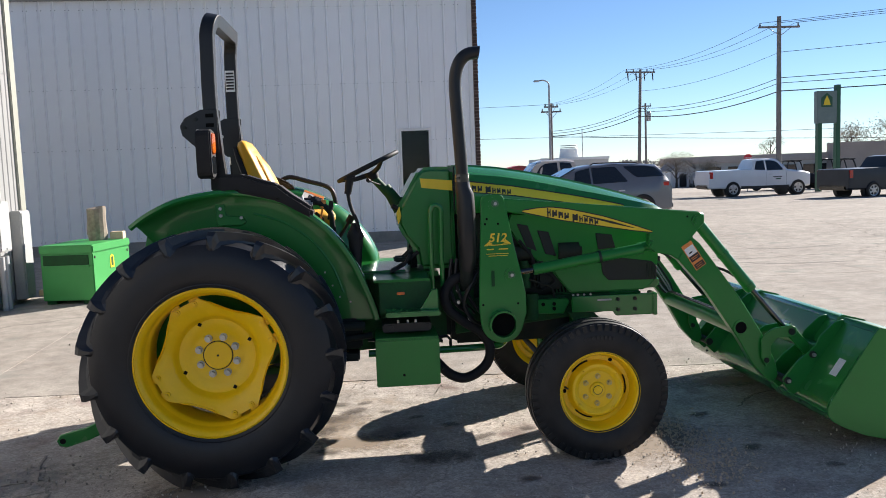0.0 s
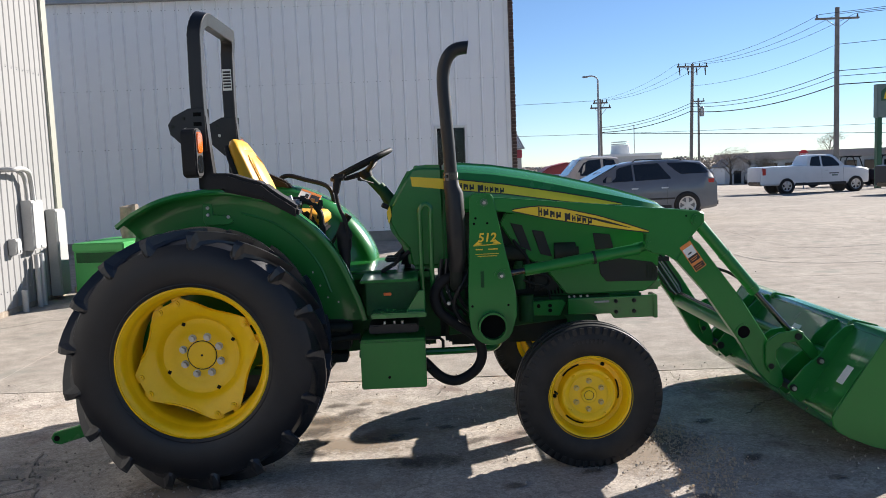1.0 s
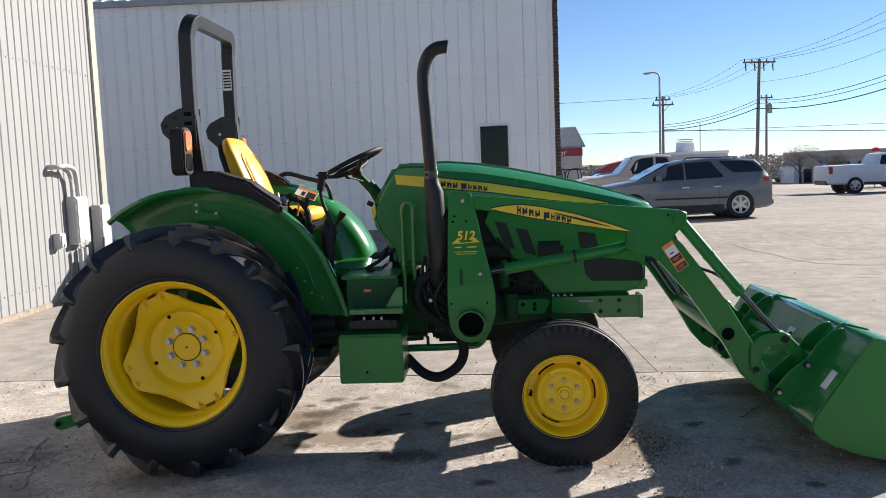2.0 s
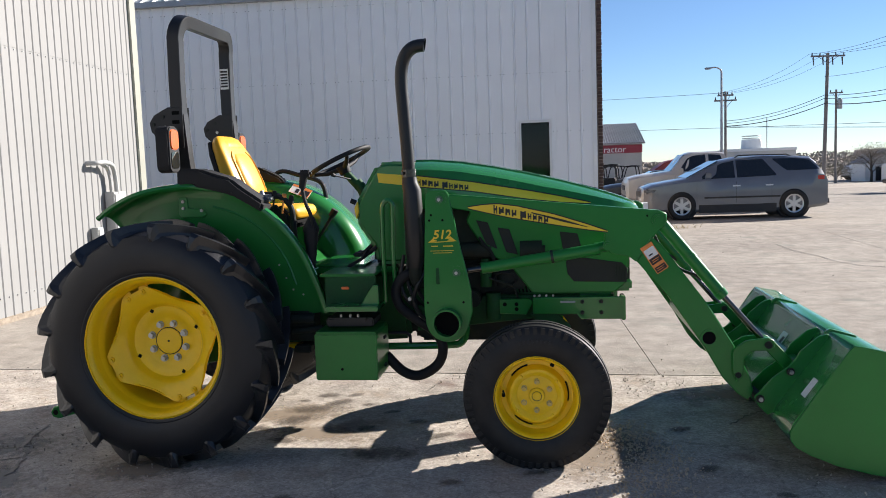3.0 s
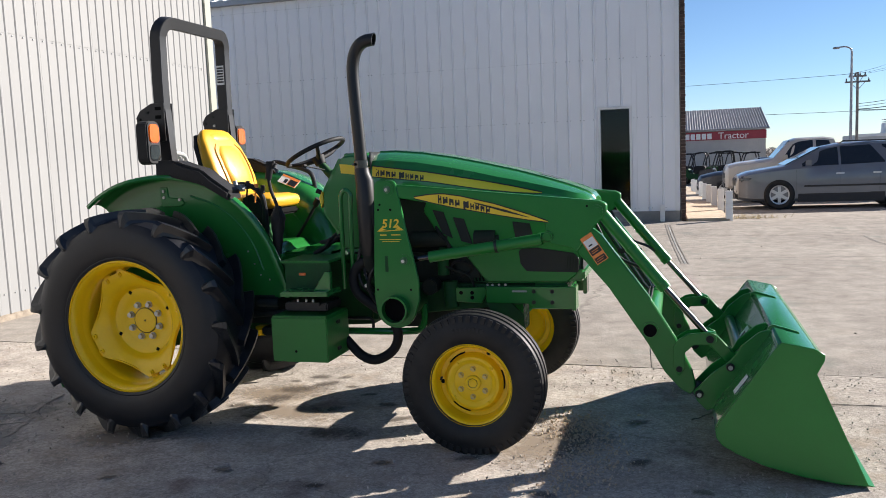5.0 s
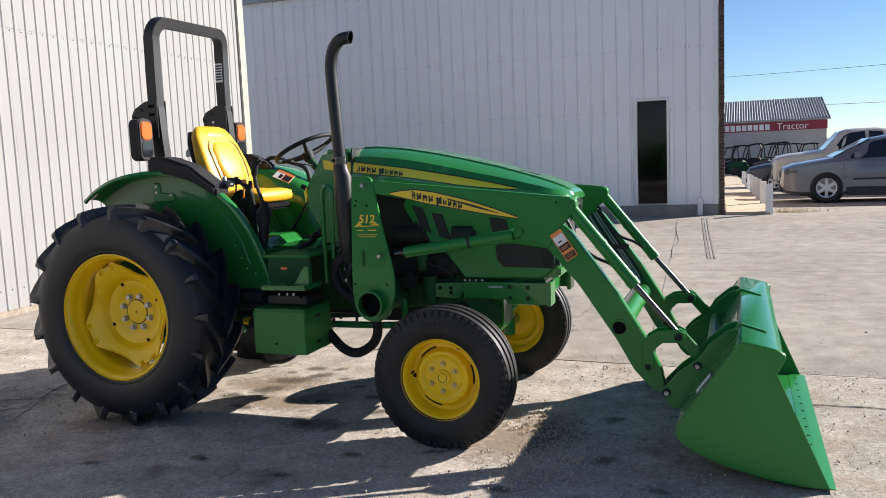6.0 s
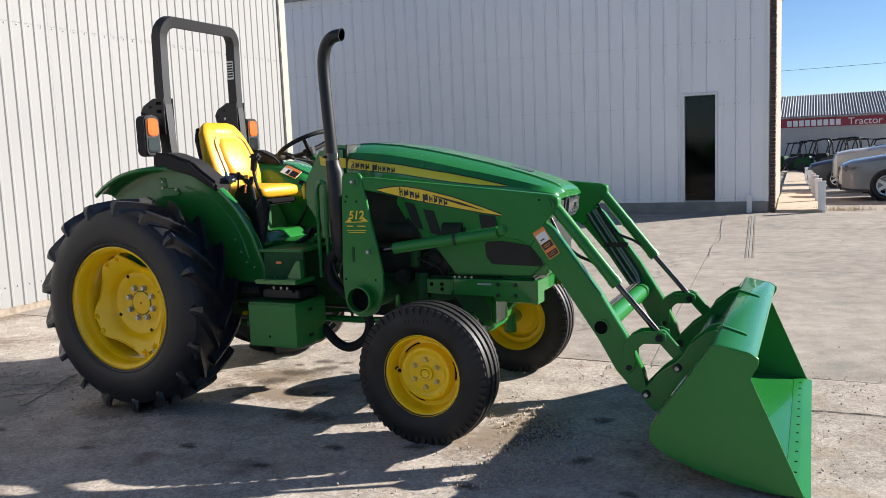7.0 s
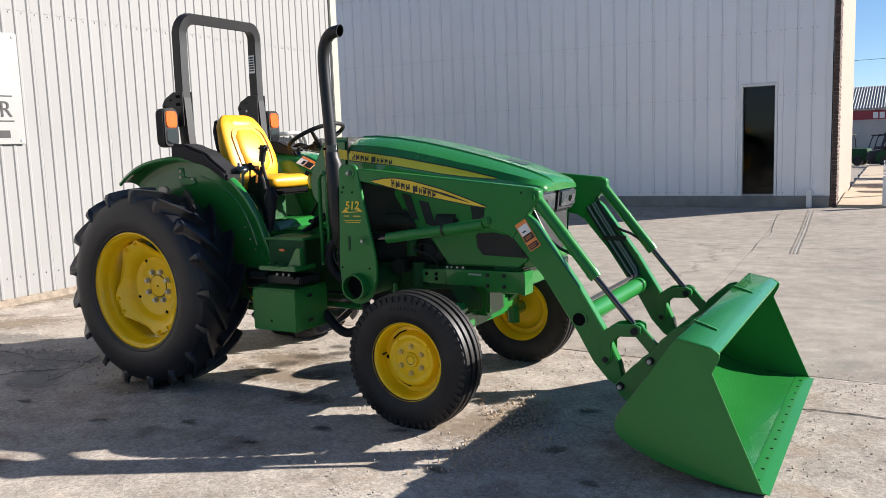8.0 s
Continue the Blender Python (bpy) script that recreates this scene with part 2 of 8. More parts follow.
def ground_material(name, pale, dark, stain, gravel, crack, depth, soil, streak):
    m, nt, p = nodes_of(name)
    big, mid, tiny = noise_tex(nt, 0.55, 5.0, 0.6), noise_tex(nt, 4.5, 6.0, 0.65), noise_tex(nt, 95.0, 5.0, 0.7)
    base = mix(nt, ramp(nt, big.outputs["Fac"], 0.36, 0.66).outputs["Color"], dark, pale)
    base = mix(nt, 1.0, base, ramp(nt, mid.outputs["Fac"], 0.28, 0.72, (0.72, 0.71, 0.7, 1), (1.16, 1.15, 1.13, 1)).outputs["Color"], "MULTIPLY")
    base = mix(nt, 1.0, base, ramp(nt, tiny.outputs["Fac"], 0.3, 0.72, (0.68, 0.68, 0.68, 1), (1.22, 1.21, 1.2, 1)).outputs["Color"], "MULTIPLY")
    tc = nt.nodes.new("ShaderNodeTexCoord")
    # pale and dark chips of aggregate
    chips = add(nt, "ShaderNodeTexVoronoi", Scale=60.0)
    nt.links.new(tc.outputs["Object"], chips.inputs["Vector"])
    sep = nt.nodes.new("ShaderNodeSeparateColor")
    nt.links.new(chips.outputs["Color"], sep.inputs["Color"])
    chip = ramp(nt, sep.outputs["Red"], 0.0, 1.0, (1 - gravel,) * 3 + (1,), (1 + gravel,) * 3 + (1,))
    base = mix(nt, 1.0, base, chip.outputs["Color"], "MULTIPLY")
    # stains
    spots = noise_tex(nt, 1.7, 3.0, 0.5)
    base = mix(nt, ramp(nt, spots.outputs["Fac"], 0.60, 0.70, (0, 0, 0, 1), (0.55, 0.55, 0.55, 1)).outputs["Color"], base, stain)
    # sandy brown dirt in patches, and long faint streaks
    dirt = noise_tex(nt, 2.6, 6.0, 0.7)
    base = mix(nt, ramp(nt, dirt.outputs["Fac"], 0.52, 0.72, (0, 0, 0, 1), (soil,) * 3 + (1,)).outputs["Color"], base, (0.3, 0.22, 0.145))
    stretch = nt.nodes.new("ShaderNodeMapping")
    stretch.inputs["Scale"].default_value = (0.22, 3.2, 1.0)
    nt.links.new(tc.outputs["Object"], stretch.inputs["Vector"])
    long_n = add(nt, "ShaderNodeTexNoise", Scale=1.0, Detail=5.0, Roughness=0.6)
    nt.links.new(stretch.outputs["Vector"], long_n.inputs["Vector"])
    base = mix(nt, 1.0, base, ramp(nt, long_n.outputs["Fac"], 0.35, 0.6, (1 - streak,) * 3 + (1,), (1.03, 1.03, 1.03, 1)).outputs["Color"], "MULTIPLY")
    # cracks that wander
    warp = noise_tex(nt, 2.2, 5.0, 0.6)
    vadd = nt.nodes.new("ShaderNodeVectorMath")
    vadd.operation = "MULTIPLY_ADD"
    vadd.inputs[1].default_value = (0.7, 0.7, 0.0)
    nt.links.new(warp.outputs["Color"], vadd.inputs[0])
    nt.links.new(tc.outputs["Object"], vadd.inputs[2])
    edge = add(nt, "ShaderNodeTexVoronoi", Scale=crack)
    edge.feature = "DISTANCE_TO_EDGE"
    nt.links.new(vadd.outputs["Vector"], edge.inputs["Vector"])
    line = ramp(nt, edge.outputs["Distance"], 0.0006, 0.0032, (1 - depth,) * 3 + (1,), (1, 1, 1, 1))
    base = mix(nt, 1.0, base, line.outputs["Color"], "MULTIPLY")
    nt.links.new(base, p.inputs["Base Color"])
    p.inputs["Roughness"].default_value = 0.92
    p.inputs["Specular IOR Level"].default_value = 0.06
    b1 = add(nt, "ShaderNodeBump", Strength=0.5, Distance=0.006)
    nt.links.new(tiny.outputs["Fac"], b1.inputs["Height"])
    b2 = add(nt, "ShaderNodeBump", Strength=0.35, Distance=0.02)
    nt.links.new(mid.outputs["Fac"], b2.inputs["Height"])
    nt.links.new(b1.outputs["Normal"], b2.inputs["Normal"])
    nt.links.new(b2.outputs["Normal"], p.inputs["Normal"])
    return m


APRON = ground_material("worn_apron", (0.49, 0.443, 0.392), (0.37, 0.334, 0.295), (0.11, 0.062, 0.056), 0.2, 0.42, 0.3, 0.5, 0.04)
SLAB = ground_material("lot_concrete", (0.38, 0.348, 0.308), (0.32, 0.29, 0.258), (0.2, 0.205, 0.18), 0.06, 0.09, 0.3, 0.12, 0.035)

UNSEEN_DARK_GROUND = ground_material("unseen_dark_ground", (0.06, 0.058, 0.056), (0.045, 0.044, 0.043), (0.03, 0.03, 0.03), 0.2, 0.3, 0.3, 0.1, 0.04)


def soft_stain(name, col):
    """A damp patch that fades out unevenly towards its rim."""
    m, nt, p = nodes_of(name)
    tc = nt.nodes.new("ShaderNodeTexCoord")
    off = nt.nodes.new("ShaderNodeVectorMath")
    off.operation = "SUBTRACT"
    off.inputs[1].default_value = (0.5, 0.5, 0.5)
    nt.links.new(tc.outputs["Generated"], off.inputs[0])
    flat = nt.nodes.new("ShaderNodeVectorMath")
    flat.operation = "MULTIPLY"
    flat.inputs[1].default_value = (1.0, 1.0, 0.0)
    nt.links.new(off.outputs["Vector"], flat.inputs[0])
    far = nt.nodes.new("ShaderNodeVectorMath")
    far.operation = "LENGTH"
    nt.links.new(flat.outputs["Vector"], far.inputs[0])
    n = noise_tex(nt, 14.0, 5.0, 0.65)
    total = nt.nodes.new("ShaderNodeMath")
    total.operation = "MULTIPLY_ADD"
    total.inputs[1].default_value = 0.7
    nt.links.new(n.outputs["Fac"], total.inputs[0])
    nt.links.new(far.outputs["Value"], total.inputs[2])
    a = ramp(nt, total.outputs["Value"], 0.5, 0.72, (0.6, 0.6, 0.6, 1), (0, 0, 0, 1))
    nt.links.new(a.outputs["Color"], p.inputs["Alpha"])
    p.inputs["Base Color"].default_value = (*col, 1)
    p.inputs["Roughness"].default_value = 0.8
    return m


SOIL = soft_stain("brown_soil", (0.28, 0.215, 0.15))
TAR = soft_stain("dark_tar", (0.25, 0.23, 0.205))
SOAKED = soft_stain("soaked_oil", (0.085, 0.064, 0.046))


# ---- building blocks ----
def thing(name, label, category, m=None, group="", kind=""):
    ob = new(name)
    ob.empty_display_size = 0.2
    if m is not None:
        ob.matrix_world = m
    return tagged(ob, label, category, group, kind)


def mesh_of(name, bm, material, crisp=0.6):
    bmesh.ops.remove_doubles(bm, verts=bm.verts, dist=1e-5)
    bmesh.ops.recalc_face_normals(bm, faces=bm.faces)
    for f in bm.faces:
        f.smooth = True
    for e in bm.edges:
        if len(e.link_faces) == 2 and e.calc_face_angle(0) > crisp:
            e.smooth = False
    me = bpy.data.meshes.new(name)
    bm.to_mesh(me)
    bm.free()
    me.materials.append(material)
    return me


def part(name, bm, material, parent=None, label="", crisp=0.6):
    ob = new(name, mesh_of(name, bm, material, crisp))
    if parent is not None:
        ob.parent = parent
    if label:
        ob["label"] = label
    return ob


def join(*bms):
    """Several bmeshes made into one."""
    out = bms[0]
    for other in bms[1:]:
        me = bpy.data.meshes.new("tmp")
        other.to_mesh(me)
        other.free()
        out.from_mesh(me)
        bpy.data.meshes.remove(me)
    return out


def moved(bm, m):
    bmesh.ops.transform(bm, matrix=m, verts=bm.verts)
    return bm


def box(lo, hi, bevel=0.0, seg=2):
    bm = bmesh.new()
    bmesh.ops.create_cube(bm, size=1.0)
    size = [b - a for a, b in zip(lo, hi)]
    mid = [(a + b) / 2 for a, b in zip(lo, hi)]
    bmesh.ops.transform(bm, matrix=Matrix.LocRotScale(mid, None, size), verts=bm.verts)
    if bevel:
        bmesh.ops.bevel(bm, geom=list(bm.edges), offset=bevel, segments=seg, affect="EDGES", clamp_overlap=True)
    return bm


def prism(pts, lo, hi, axis="y", bevel=0.0, seg=1):
    """A polygon pulled through a slab. axis y: points are (x, z); axis x: (y, z); axis z: (x, y)."""
    def at(p, d):
        return {"y": (p[0], d, p[1]), "x": (d, p[0], p[1]), "z": (p[0], p[1], d)}[axis]
    bm = bmesh.new()
    a = [bm.verts.new(at(p, lo)) for p in pts]
    b = [bm.verts.new(at(p, hi)) for p in pts]
    bm.faces.new(a), bm.faces.new(b[::-1])
    for i in range(len(pts)):
        j = (i + 1) % len(pts)
        bm.faces.new((a[i], b[i], b[j], a[j]))
    bmesh.ops.recalc_face_normals(bm, faces=bm.faces)
    if bevel:
        bmesh.ops.bevel(bm, geom=list(bm.edges), offset=bevel, segments=seg, affect="EDGES", clamp_overlap=True)
    return bm


def lathe(profile, seg=48, centre=(0, 0, 0), closed=True):
    """(r, y) profile turned about the y axis."""
    bm = bmesh.new()
    rings = []
    for i in range(seg):
        a = 2 * math.pi * i / seg
        rings.append([bm.verts.new((centre[0] + r * math.cos(a), centre[1] + y, centre[2] + r * math.sin(a))) for r, y in profile])
    n = len(profile)
    for i in range(seg):
        p, q = rings[i], rings[(i + 1) % seg]
        for k in range(n if closed else n - 1):
            bm.faces.new((p[k], p[(k + 1) % n], q[(k + 1) % n], q[k]))
    return bm


def rod(a, b, r, r2=None, seg=14):
    a, b = Vector(a), Vector(b)
    bm = bmesh.new()
    bmesh.ops.create_cone(bm, cap_ends=True, segments=seg, radius1=r, radius2=r if r2 is None else r2, depth=(b - a).length)
    q = (b - a).to_track_quat("Z", "Y").to_matrix().to_4x4()
    return moved(bm, Matrix.Translation((a + b) / 2) @ q)


def smooth_path(pts, steps=6):
    pts = [Vector(p) for p in pts]
    ext = [2 * pts[0] - pts[1]] + pts + [2 * pts[-1] - pts[-2]]
    out = []
    for i in range(1, len(ext) - 2):
        p0, p1, p2, p3 = ext[i - 1:i + 3]
        for k in range(steps):
            t = k / steps
            out.append(0.5 * (2 * p1 + (p2 - p0) * t + (2 * p0 - 5 * p1 + 4 * p2 - p3) * t * t + (3 * p1 - p0 - 3 * p2 + p3) * t ** 3))
    return out + [pts[-1]]


def tube(pts, r, seg=10, section=None, caps=True):
    """A pipe along points; r a number or one per point; section: (u, v) outline in place of a circle."""
    pts = [Vector(p) for p in pts]
    rs = r if isinstance(r, (list, tuple)) else [r] * len(pts)
    bm = bmesh.new()
    rings, up = [], None
    for i, p in enumerate(pts):
        d = (pts[min(i + 1, len(pts) - 1)] - pts[max(i - 1, 0)]).normalized()
        if up is None:
            up = Vector((0, 0, 1)) if abs(d.z) < 0.9 else Vector((1, 0, 0))
        side = d.cross(up).normalized()
        up = side.cross(d).normalized()
        shape = section or [(math.cos(2 * math.pi * k / seg), math.sin(2 * math.pi * k / seg)) for k in range(seg)]
        rings.append([bm.verts.new(p + side * (u * rs[i]) + up * (v * rs[i])) for u, v in shape])
    n = len(rings[0])
    for p, q in zip(rings, rings[1:]):
        for k in range(n):
            bm.faces.new((p[k], p[(k + 1) % n], q[(k + 1) % n], q[k]))
    if caps:
        bm.faces.new(rings[0][::-1]), bm.faces.new(rings[-1])
    return bm


def loft(rings, closed=True, caps=True):
    bm = bmesh.new()
    vs = [[bm.verts.new(p) for p in ring] for ring in rings]
    n = len(vs[0])
    for p, q in zip(vs, vs[1:]):
        for k in range(n if closed else n - 1):
            bm.faces.new((p[k], p[(k + 1) % n], q[(k + 1) % n], q[k]))
    if caps and closed:
        bm.faces.new(vs[0][::-1]), bm.faces.new(vs[-1])
    return bm


def thick(bm, d):
    bmesh.ops.recalc_face_normals(bm, faces=bm.faces)
    bmesh.ops.solidify(bm, geom=list(bm.faces), thickness=d)
    return bm


def lerp_table(rows, x):
    """Values of a table of rows (x, a, b, ...) at x."""
    if x <= rows[0][0]:
        return rows[0][1:]
    for p, q in zip(rows, rows[1:]):
        if x <= q[0]:
            t = (x - p[0]) / (q[0] - p[0])
            return tuple(a + (b - a) * t for a, b in zip(p[1:], q[1:]))
    return rows[-1][1:]


def hex_bolt(p, axis, r=0.012, h=0.012):
    a = Vector(p)
    return rod(a, a + Vector(axis) * h, r, r * 0.9, 6)


def letters(name, text, size, m, material, parent, depth=0.004, label="", bold=0.0):
    cu = bpy.data.curves.new(name, "FONT")
    cu.body, cu.size, cu.extrude = text, size, depth
    cu.align_x, cu.offset = "CENTER", bold
    tmp = new(name + "_tmp", cu)
    bpy.context.view_layer.update()
    me = bpy.data.meshes.new_from_object(tmp.evaluated_get(bpy.context.evaluated_depsgraph_get()))
    bpy.data.objects.remove(tmp)
    bpy.data.curves.remove(cu)
    me.materials.clear()
    me.materials.append(material)
    me.transform(m)
    ob = new(name, me)
    ob.parent = parent
    if label:
        ob["label"] = label
    return ob


def smoothstep(a, b, x):
    t = min(1.0, max(0.0, (x - a) / (b - a)))
    return t * t * (3 - 2 * t)


# ---- the ground ----
def gz(x, y):
    """Height of the lot: a slight rise to the building, a slow fall beyond it."""
    rise = 0.10 * smoothstep(9.0, 12.8, y) * (1 - smoothstep(13.8, 17.0, y))
    return rise - 0.0185 * min(max(0.0, y - 18.0), 70.0)


def sheet(xs, ys, lift=0.0, rough=0.0):
    bm = bmesh.new()
    vs = [[bm.verts.new((x, y, gz(x, y) + lift + rough * noise.noise((x * 0.8, y * 0.8, 3.0)))) for x in xs] for y in ys]
    for p, q in zip(vs, vs[1:]):
        for k in range(len(xs) - 1):
            bm.faces.new((p[k], p[k + 1], q[k + 1], q[k]))
    return bm


def spread(lo, hi, step):
    n = max(1, round((hi - lo) / step))
    return [lo + (hi - lo) * i / n for i in range(n + 1)]


xs = [-2500, -600, -150, -60, -30] + spread(-14, 16, 0.5) + [20, 30, 45, 70, 120, 200, 600, 2500]
ys = [-2500, -600, -120, -40, -20] + spread(-12, 20, 0.5) + [24, 28, 34, 40, 50, 60, 75, 90, 120, 200, 600, 2500]
ground = part("ground", sheet(xs, ys, -0.012), APRON)
tagged(ground, "worn grey-brown asphalt apron with fine gravel and cracks", "ground", kind="structure")

# Unseen dark sheet added behind the camera to darken reflections and bounced light.
yard = part("road", sheet([-40, -20, -10, 0, 10, 20, 40, 100], [-120, -60, -30, -15, -7.4], -0.006), UNSEEN_DARK_GROUND)
tagged(yard, "unseen dark ground added behind the camera to deepen reflections", "road", kind="structure")

# the building's own axes: x along the long wall, y into it
TURN_B = 1.2
S = pose(3.18, 13.15, 0, 0, 0, -2.2)
B = pose(3.18, 13.15, 0, 0, 0, TURN_B)

lot = thing("pavement", "pale concrete lot poured in slabs with sawn joints", "pavement", kind="structure")
SLAB_X = [-34.0, -28, -22, -16.0, -10.9, -5.2, 0.22, 5.4, 10.6, 16.0, 22, 28.0, 34, 40]
SLAB_Y = [-12.05, -7.3, -2.6, -0.09, 2.4, 7.0, 12.0, 17.0, 24.0, 32.0, 42.0]
for i in range(len(SLAB_X) - 1):
    for j in range(len(SLAB_Y) - 1):
        x0, x1, y0, y1 = SLAB_X[i] + 0.0035, SLAB_X[i + 1] - 0.0035, SLAB_Y[j] + 0.0035, SLAB_Y[j + 1] - 0.0035
        if x1 < 1.0 and y1 > -0.05:
            continue
        bm = bmesh.new()
        n = 8 if j < 6 else 4
        rows = []
        for b in range(n + 1):
            row = []
            for a in range(n + 1):
                v = y0 + (y1 - y0) * b / n
                p = S @ Vector((x0 + (x1 - x0) * a / n - 0.085 * (v + 12.1), v, 0))
                row.append(bm.verts.new((p.x, p.y, gz(p.x, p.y) + 0.004 * noise.noise((p.x * 0.3, p.y * 0.3, 0)) - (0.008 if j == b == 0 else 0.0))))
            rows.append(row)
        for p, q in zip(rows, rows[1:]):
            for k in range(n):
                bm.faces.new((p[k], p[k + 1], q[k + 1], q[k]))
        border = [e for e in bm.edges if e.is_boundary]
        skirt = bmesh.ops.extrude_edge_only(bm, edges=border)["geom"]
        for v in skirt:
            if isinstance(v, bmesh.types.BMVert):
                v.co.z -= 0.03
        part("slab", bm, SLAB, lot)



def crack(way, width, seed):
    """A wandering dark crack, laid a hair above the lot."""
    rng = random.Random(seed)
    pts = smooth_path([(x, y, 0) for x, y in way], 14)
    bm = bmesh.new()
    prev = None
    for i, p in enumerate(pts):
        d = (pts[min(i + 1, len(pts) - 1)] - pts[max(i - 1, 0)]).normalized()
        n = Vector((-d.y, d.x, 0))
        c = p + n * rng.gauss(0, 0.007)
        w = width * rng.uniform(0.4, 1.2) * (0.25 if i in (0, len(pts) - 1) else 1)
        pair = [bm.verts.new((q.x, q.y, gz(q.x, q.y) + LIFT)) for q in (c - n * w / 2, c + n * w / 2)]
        if prev:
            bm.faces.new((prev[0], pair[0], pair[1], prev[1]))
        prev = pair
    part("crack", thick(bm, 0.003), FOUND if LIFT > 0 else DAMP, lot)


LIFT = 0.0075
for k, (way, width) in enumerate((([(2.41, 11.95), (2.5, 10.6), (2.64, 9.05), (2.62, 8.1), (2.70, 6.98)], 0.012), ([(6.2, 10.3), (6.25, 9.4), (6.4, 8.5), (6.42, 7.9), (6.55, 7.3)], 0.014), ([(6.55, 7.3), (7.2, 6.9), (8.3, 6.8)], 0.01), ([(9.5, 9.2), (8.4, 8.9), (7.6, 9.1)], 0.01))):
    crack(way, width, 60 + k)
LIFT = -0.009
for k, (way, width) in enumerate((([(-1.25, -0.2), (-1.18, -0.55), (-1.02, -0.8), (-0.92, -1.1)], 0.022), ([(-2.6, -0.75), (-2.0, -0.68), (-1.55, -0.72), (-1.1, -0.62)], 0.02), ([(-1.02, -0.8), (-1.4, -1.1), (-1.5, -1.6)], 0.012), ([(3.2, -0.1), (3.5, 0.2), (4.2, 0.35), (5.2, 0.3)], 0.012))):
    crack(way, width, 70 + k)

# drain slot in the lot
drain = thing("drain", "narrow steel trench drain set in the concrete", "drain", pose(3.075, 9.67, 0, 0, 0, 3.2), kind="structure")
for k in range(3):
    bm = bmesh.new()
    prev, e = None, -0.06 + 0.046 * k
    for i in range(13):
        y = -2.76 + 0.46 * i
        w = drain.matrix_world @ Vector((0, y, 0))
        z = gz(w.x, w.y)
        ring = [bm.verts.new((x, y, zz)) for x, zz in ((e, z - 0.05), (e, z + 0.006), (e + 0.024, z + 0.006), (e + 0.024, z - 0.05))]
        if prev:
            for q in range(4):
                bm.faces.new((prev[q], prev[(q + 1) % 4], ring[(q + 1) % 4], ring[q]))
        prev = ring
    part("drain_bar", bm, FOUND if k == 1 else DAMP, drain)


# ---- the sheds of siding ----
def siding(width, height, ribs, rib_w, deep, base=0.04, groove=0.0):
    """A sheet of ribbed siding in the xz plane, facing -y, ribs standing proud. ribs: a count, or the right ends of the ribs."""
    bm = bmesh.new()
    ends = ribs if isinstance(ribs, list) else [width * (k + 1) / ribs for k in range(ribs)]
    prof = [(0.0, 0.0)]
    for e in ends:
        if groove:
            prof += [(e - rib_w - groove, 0.0), (e - rib_w - groove * 0.7, groove * 1.6), (e - rib_w - groove * 0.2, groove * 1.6)]
        prof += [(e - rib_w, 0.0), (e - rib_w * 0.72, -deep), (e - rib_w * 0.28, -deep), (e, 0.0)]
    if width - prof[-1][0] > 1e-4:
        prof.append((width, 0.0))
    lo = [bm.verts.new((x, y, 0)) for x, y in prof]
    hi = [bm.verts.new((x, y, height)) for x, y in prof]
    back0 = [bm.verts.new((x, base, 0)) for x in (0, width)]
    back1 = [bm.verts.new((x, base, height)) for x in (0, width)]
    for k in range(len(prof) - 1):
        bm.faces.new((lo[k], lo[k + 1], hi[k + 1], hi[k]))
    bm.faces.new((back0[1], back0[0], back1[0], back1[1]))
    bm.faces.new(lo[::-1] + back0), bm.faces.new(hi + back1[::-1])
    bm.faces.new((back0[0], lo[0], hi[0], back1[0])), bm.faces.new((lo[-1], back0[1], back1[1], hi[-1]))
    return bm


SILL, EAVE = 0.33, 5.49
DOOR0, DOOR1, DOOR_Z = -1.67, -1.03, 2.57
wall_n = thing("wall_north", "long wall of white ribbed metal siding on a concrete footing", "wall", B, kind="structure")
# inner core of the wall, with the doorway through it
part("core", join(box((-16, 0.05, 0.1), (DOOR0 - 0.04, 0.22, EAVE)), box((DOOR1 + 0.04, 0.05, 0.1), (-0.01, 0.22, EAVE)),
     box((DOOR0 - 0.04, 0.05, DOOR_Z + 0.04), (DOOR1 + 0.04, 0.22, EAVE)), box((DOOR0 - 0.04, 0.05, 0.1), (DOOR1 + 0.04, 0.22, SILL - 0.02))), SIDING, wall_n)
part("footing", box((-16, -0.05, -0.2), (0.0, 0.045, SILL), 0.012), FOUND, wall_n, "stained concrete footing")
PITCH = 0.2857
PANEL_W = 3 * PITCH
RIB_W, RIB_D, GROOVE = 0.042, 0.02, 0.008
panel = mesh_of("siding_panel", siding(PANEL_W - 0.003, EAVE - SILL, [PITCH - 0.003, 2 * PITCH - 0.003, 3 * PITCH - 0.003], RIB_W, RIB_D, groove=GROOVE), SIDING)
edges = []
x = -0.03 - PANEL_W
while x > -15.5:
    edges.append(x)
    x -= PANEL_W


def cut_panel(a, b, z0, z1):
    """A piece of siding between two cuts, its ribs in line with the rest."""
    first = math.ceil((a + RIB_W + GROOVE + 0.004 + 0.033) / PITCH)
    ends = [k * PITCH - 0.033 - a for k in range(first, 1) if k * PITCH - 0.033 <= b - 0.001]
    part("siding_panel", moved(siding(b - a, z1 - z0, ends, RIB_W, RIB_D, groove=GROOVE), pose(a, 0, z0)), SIDING, wall_n)


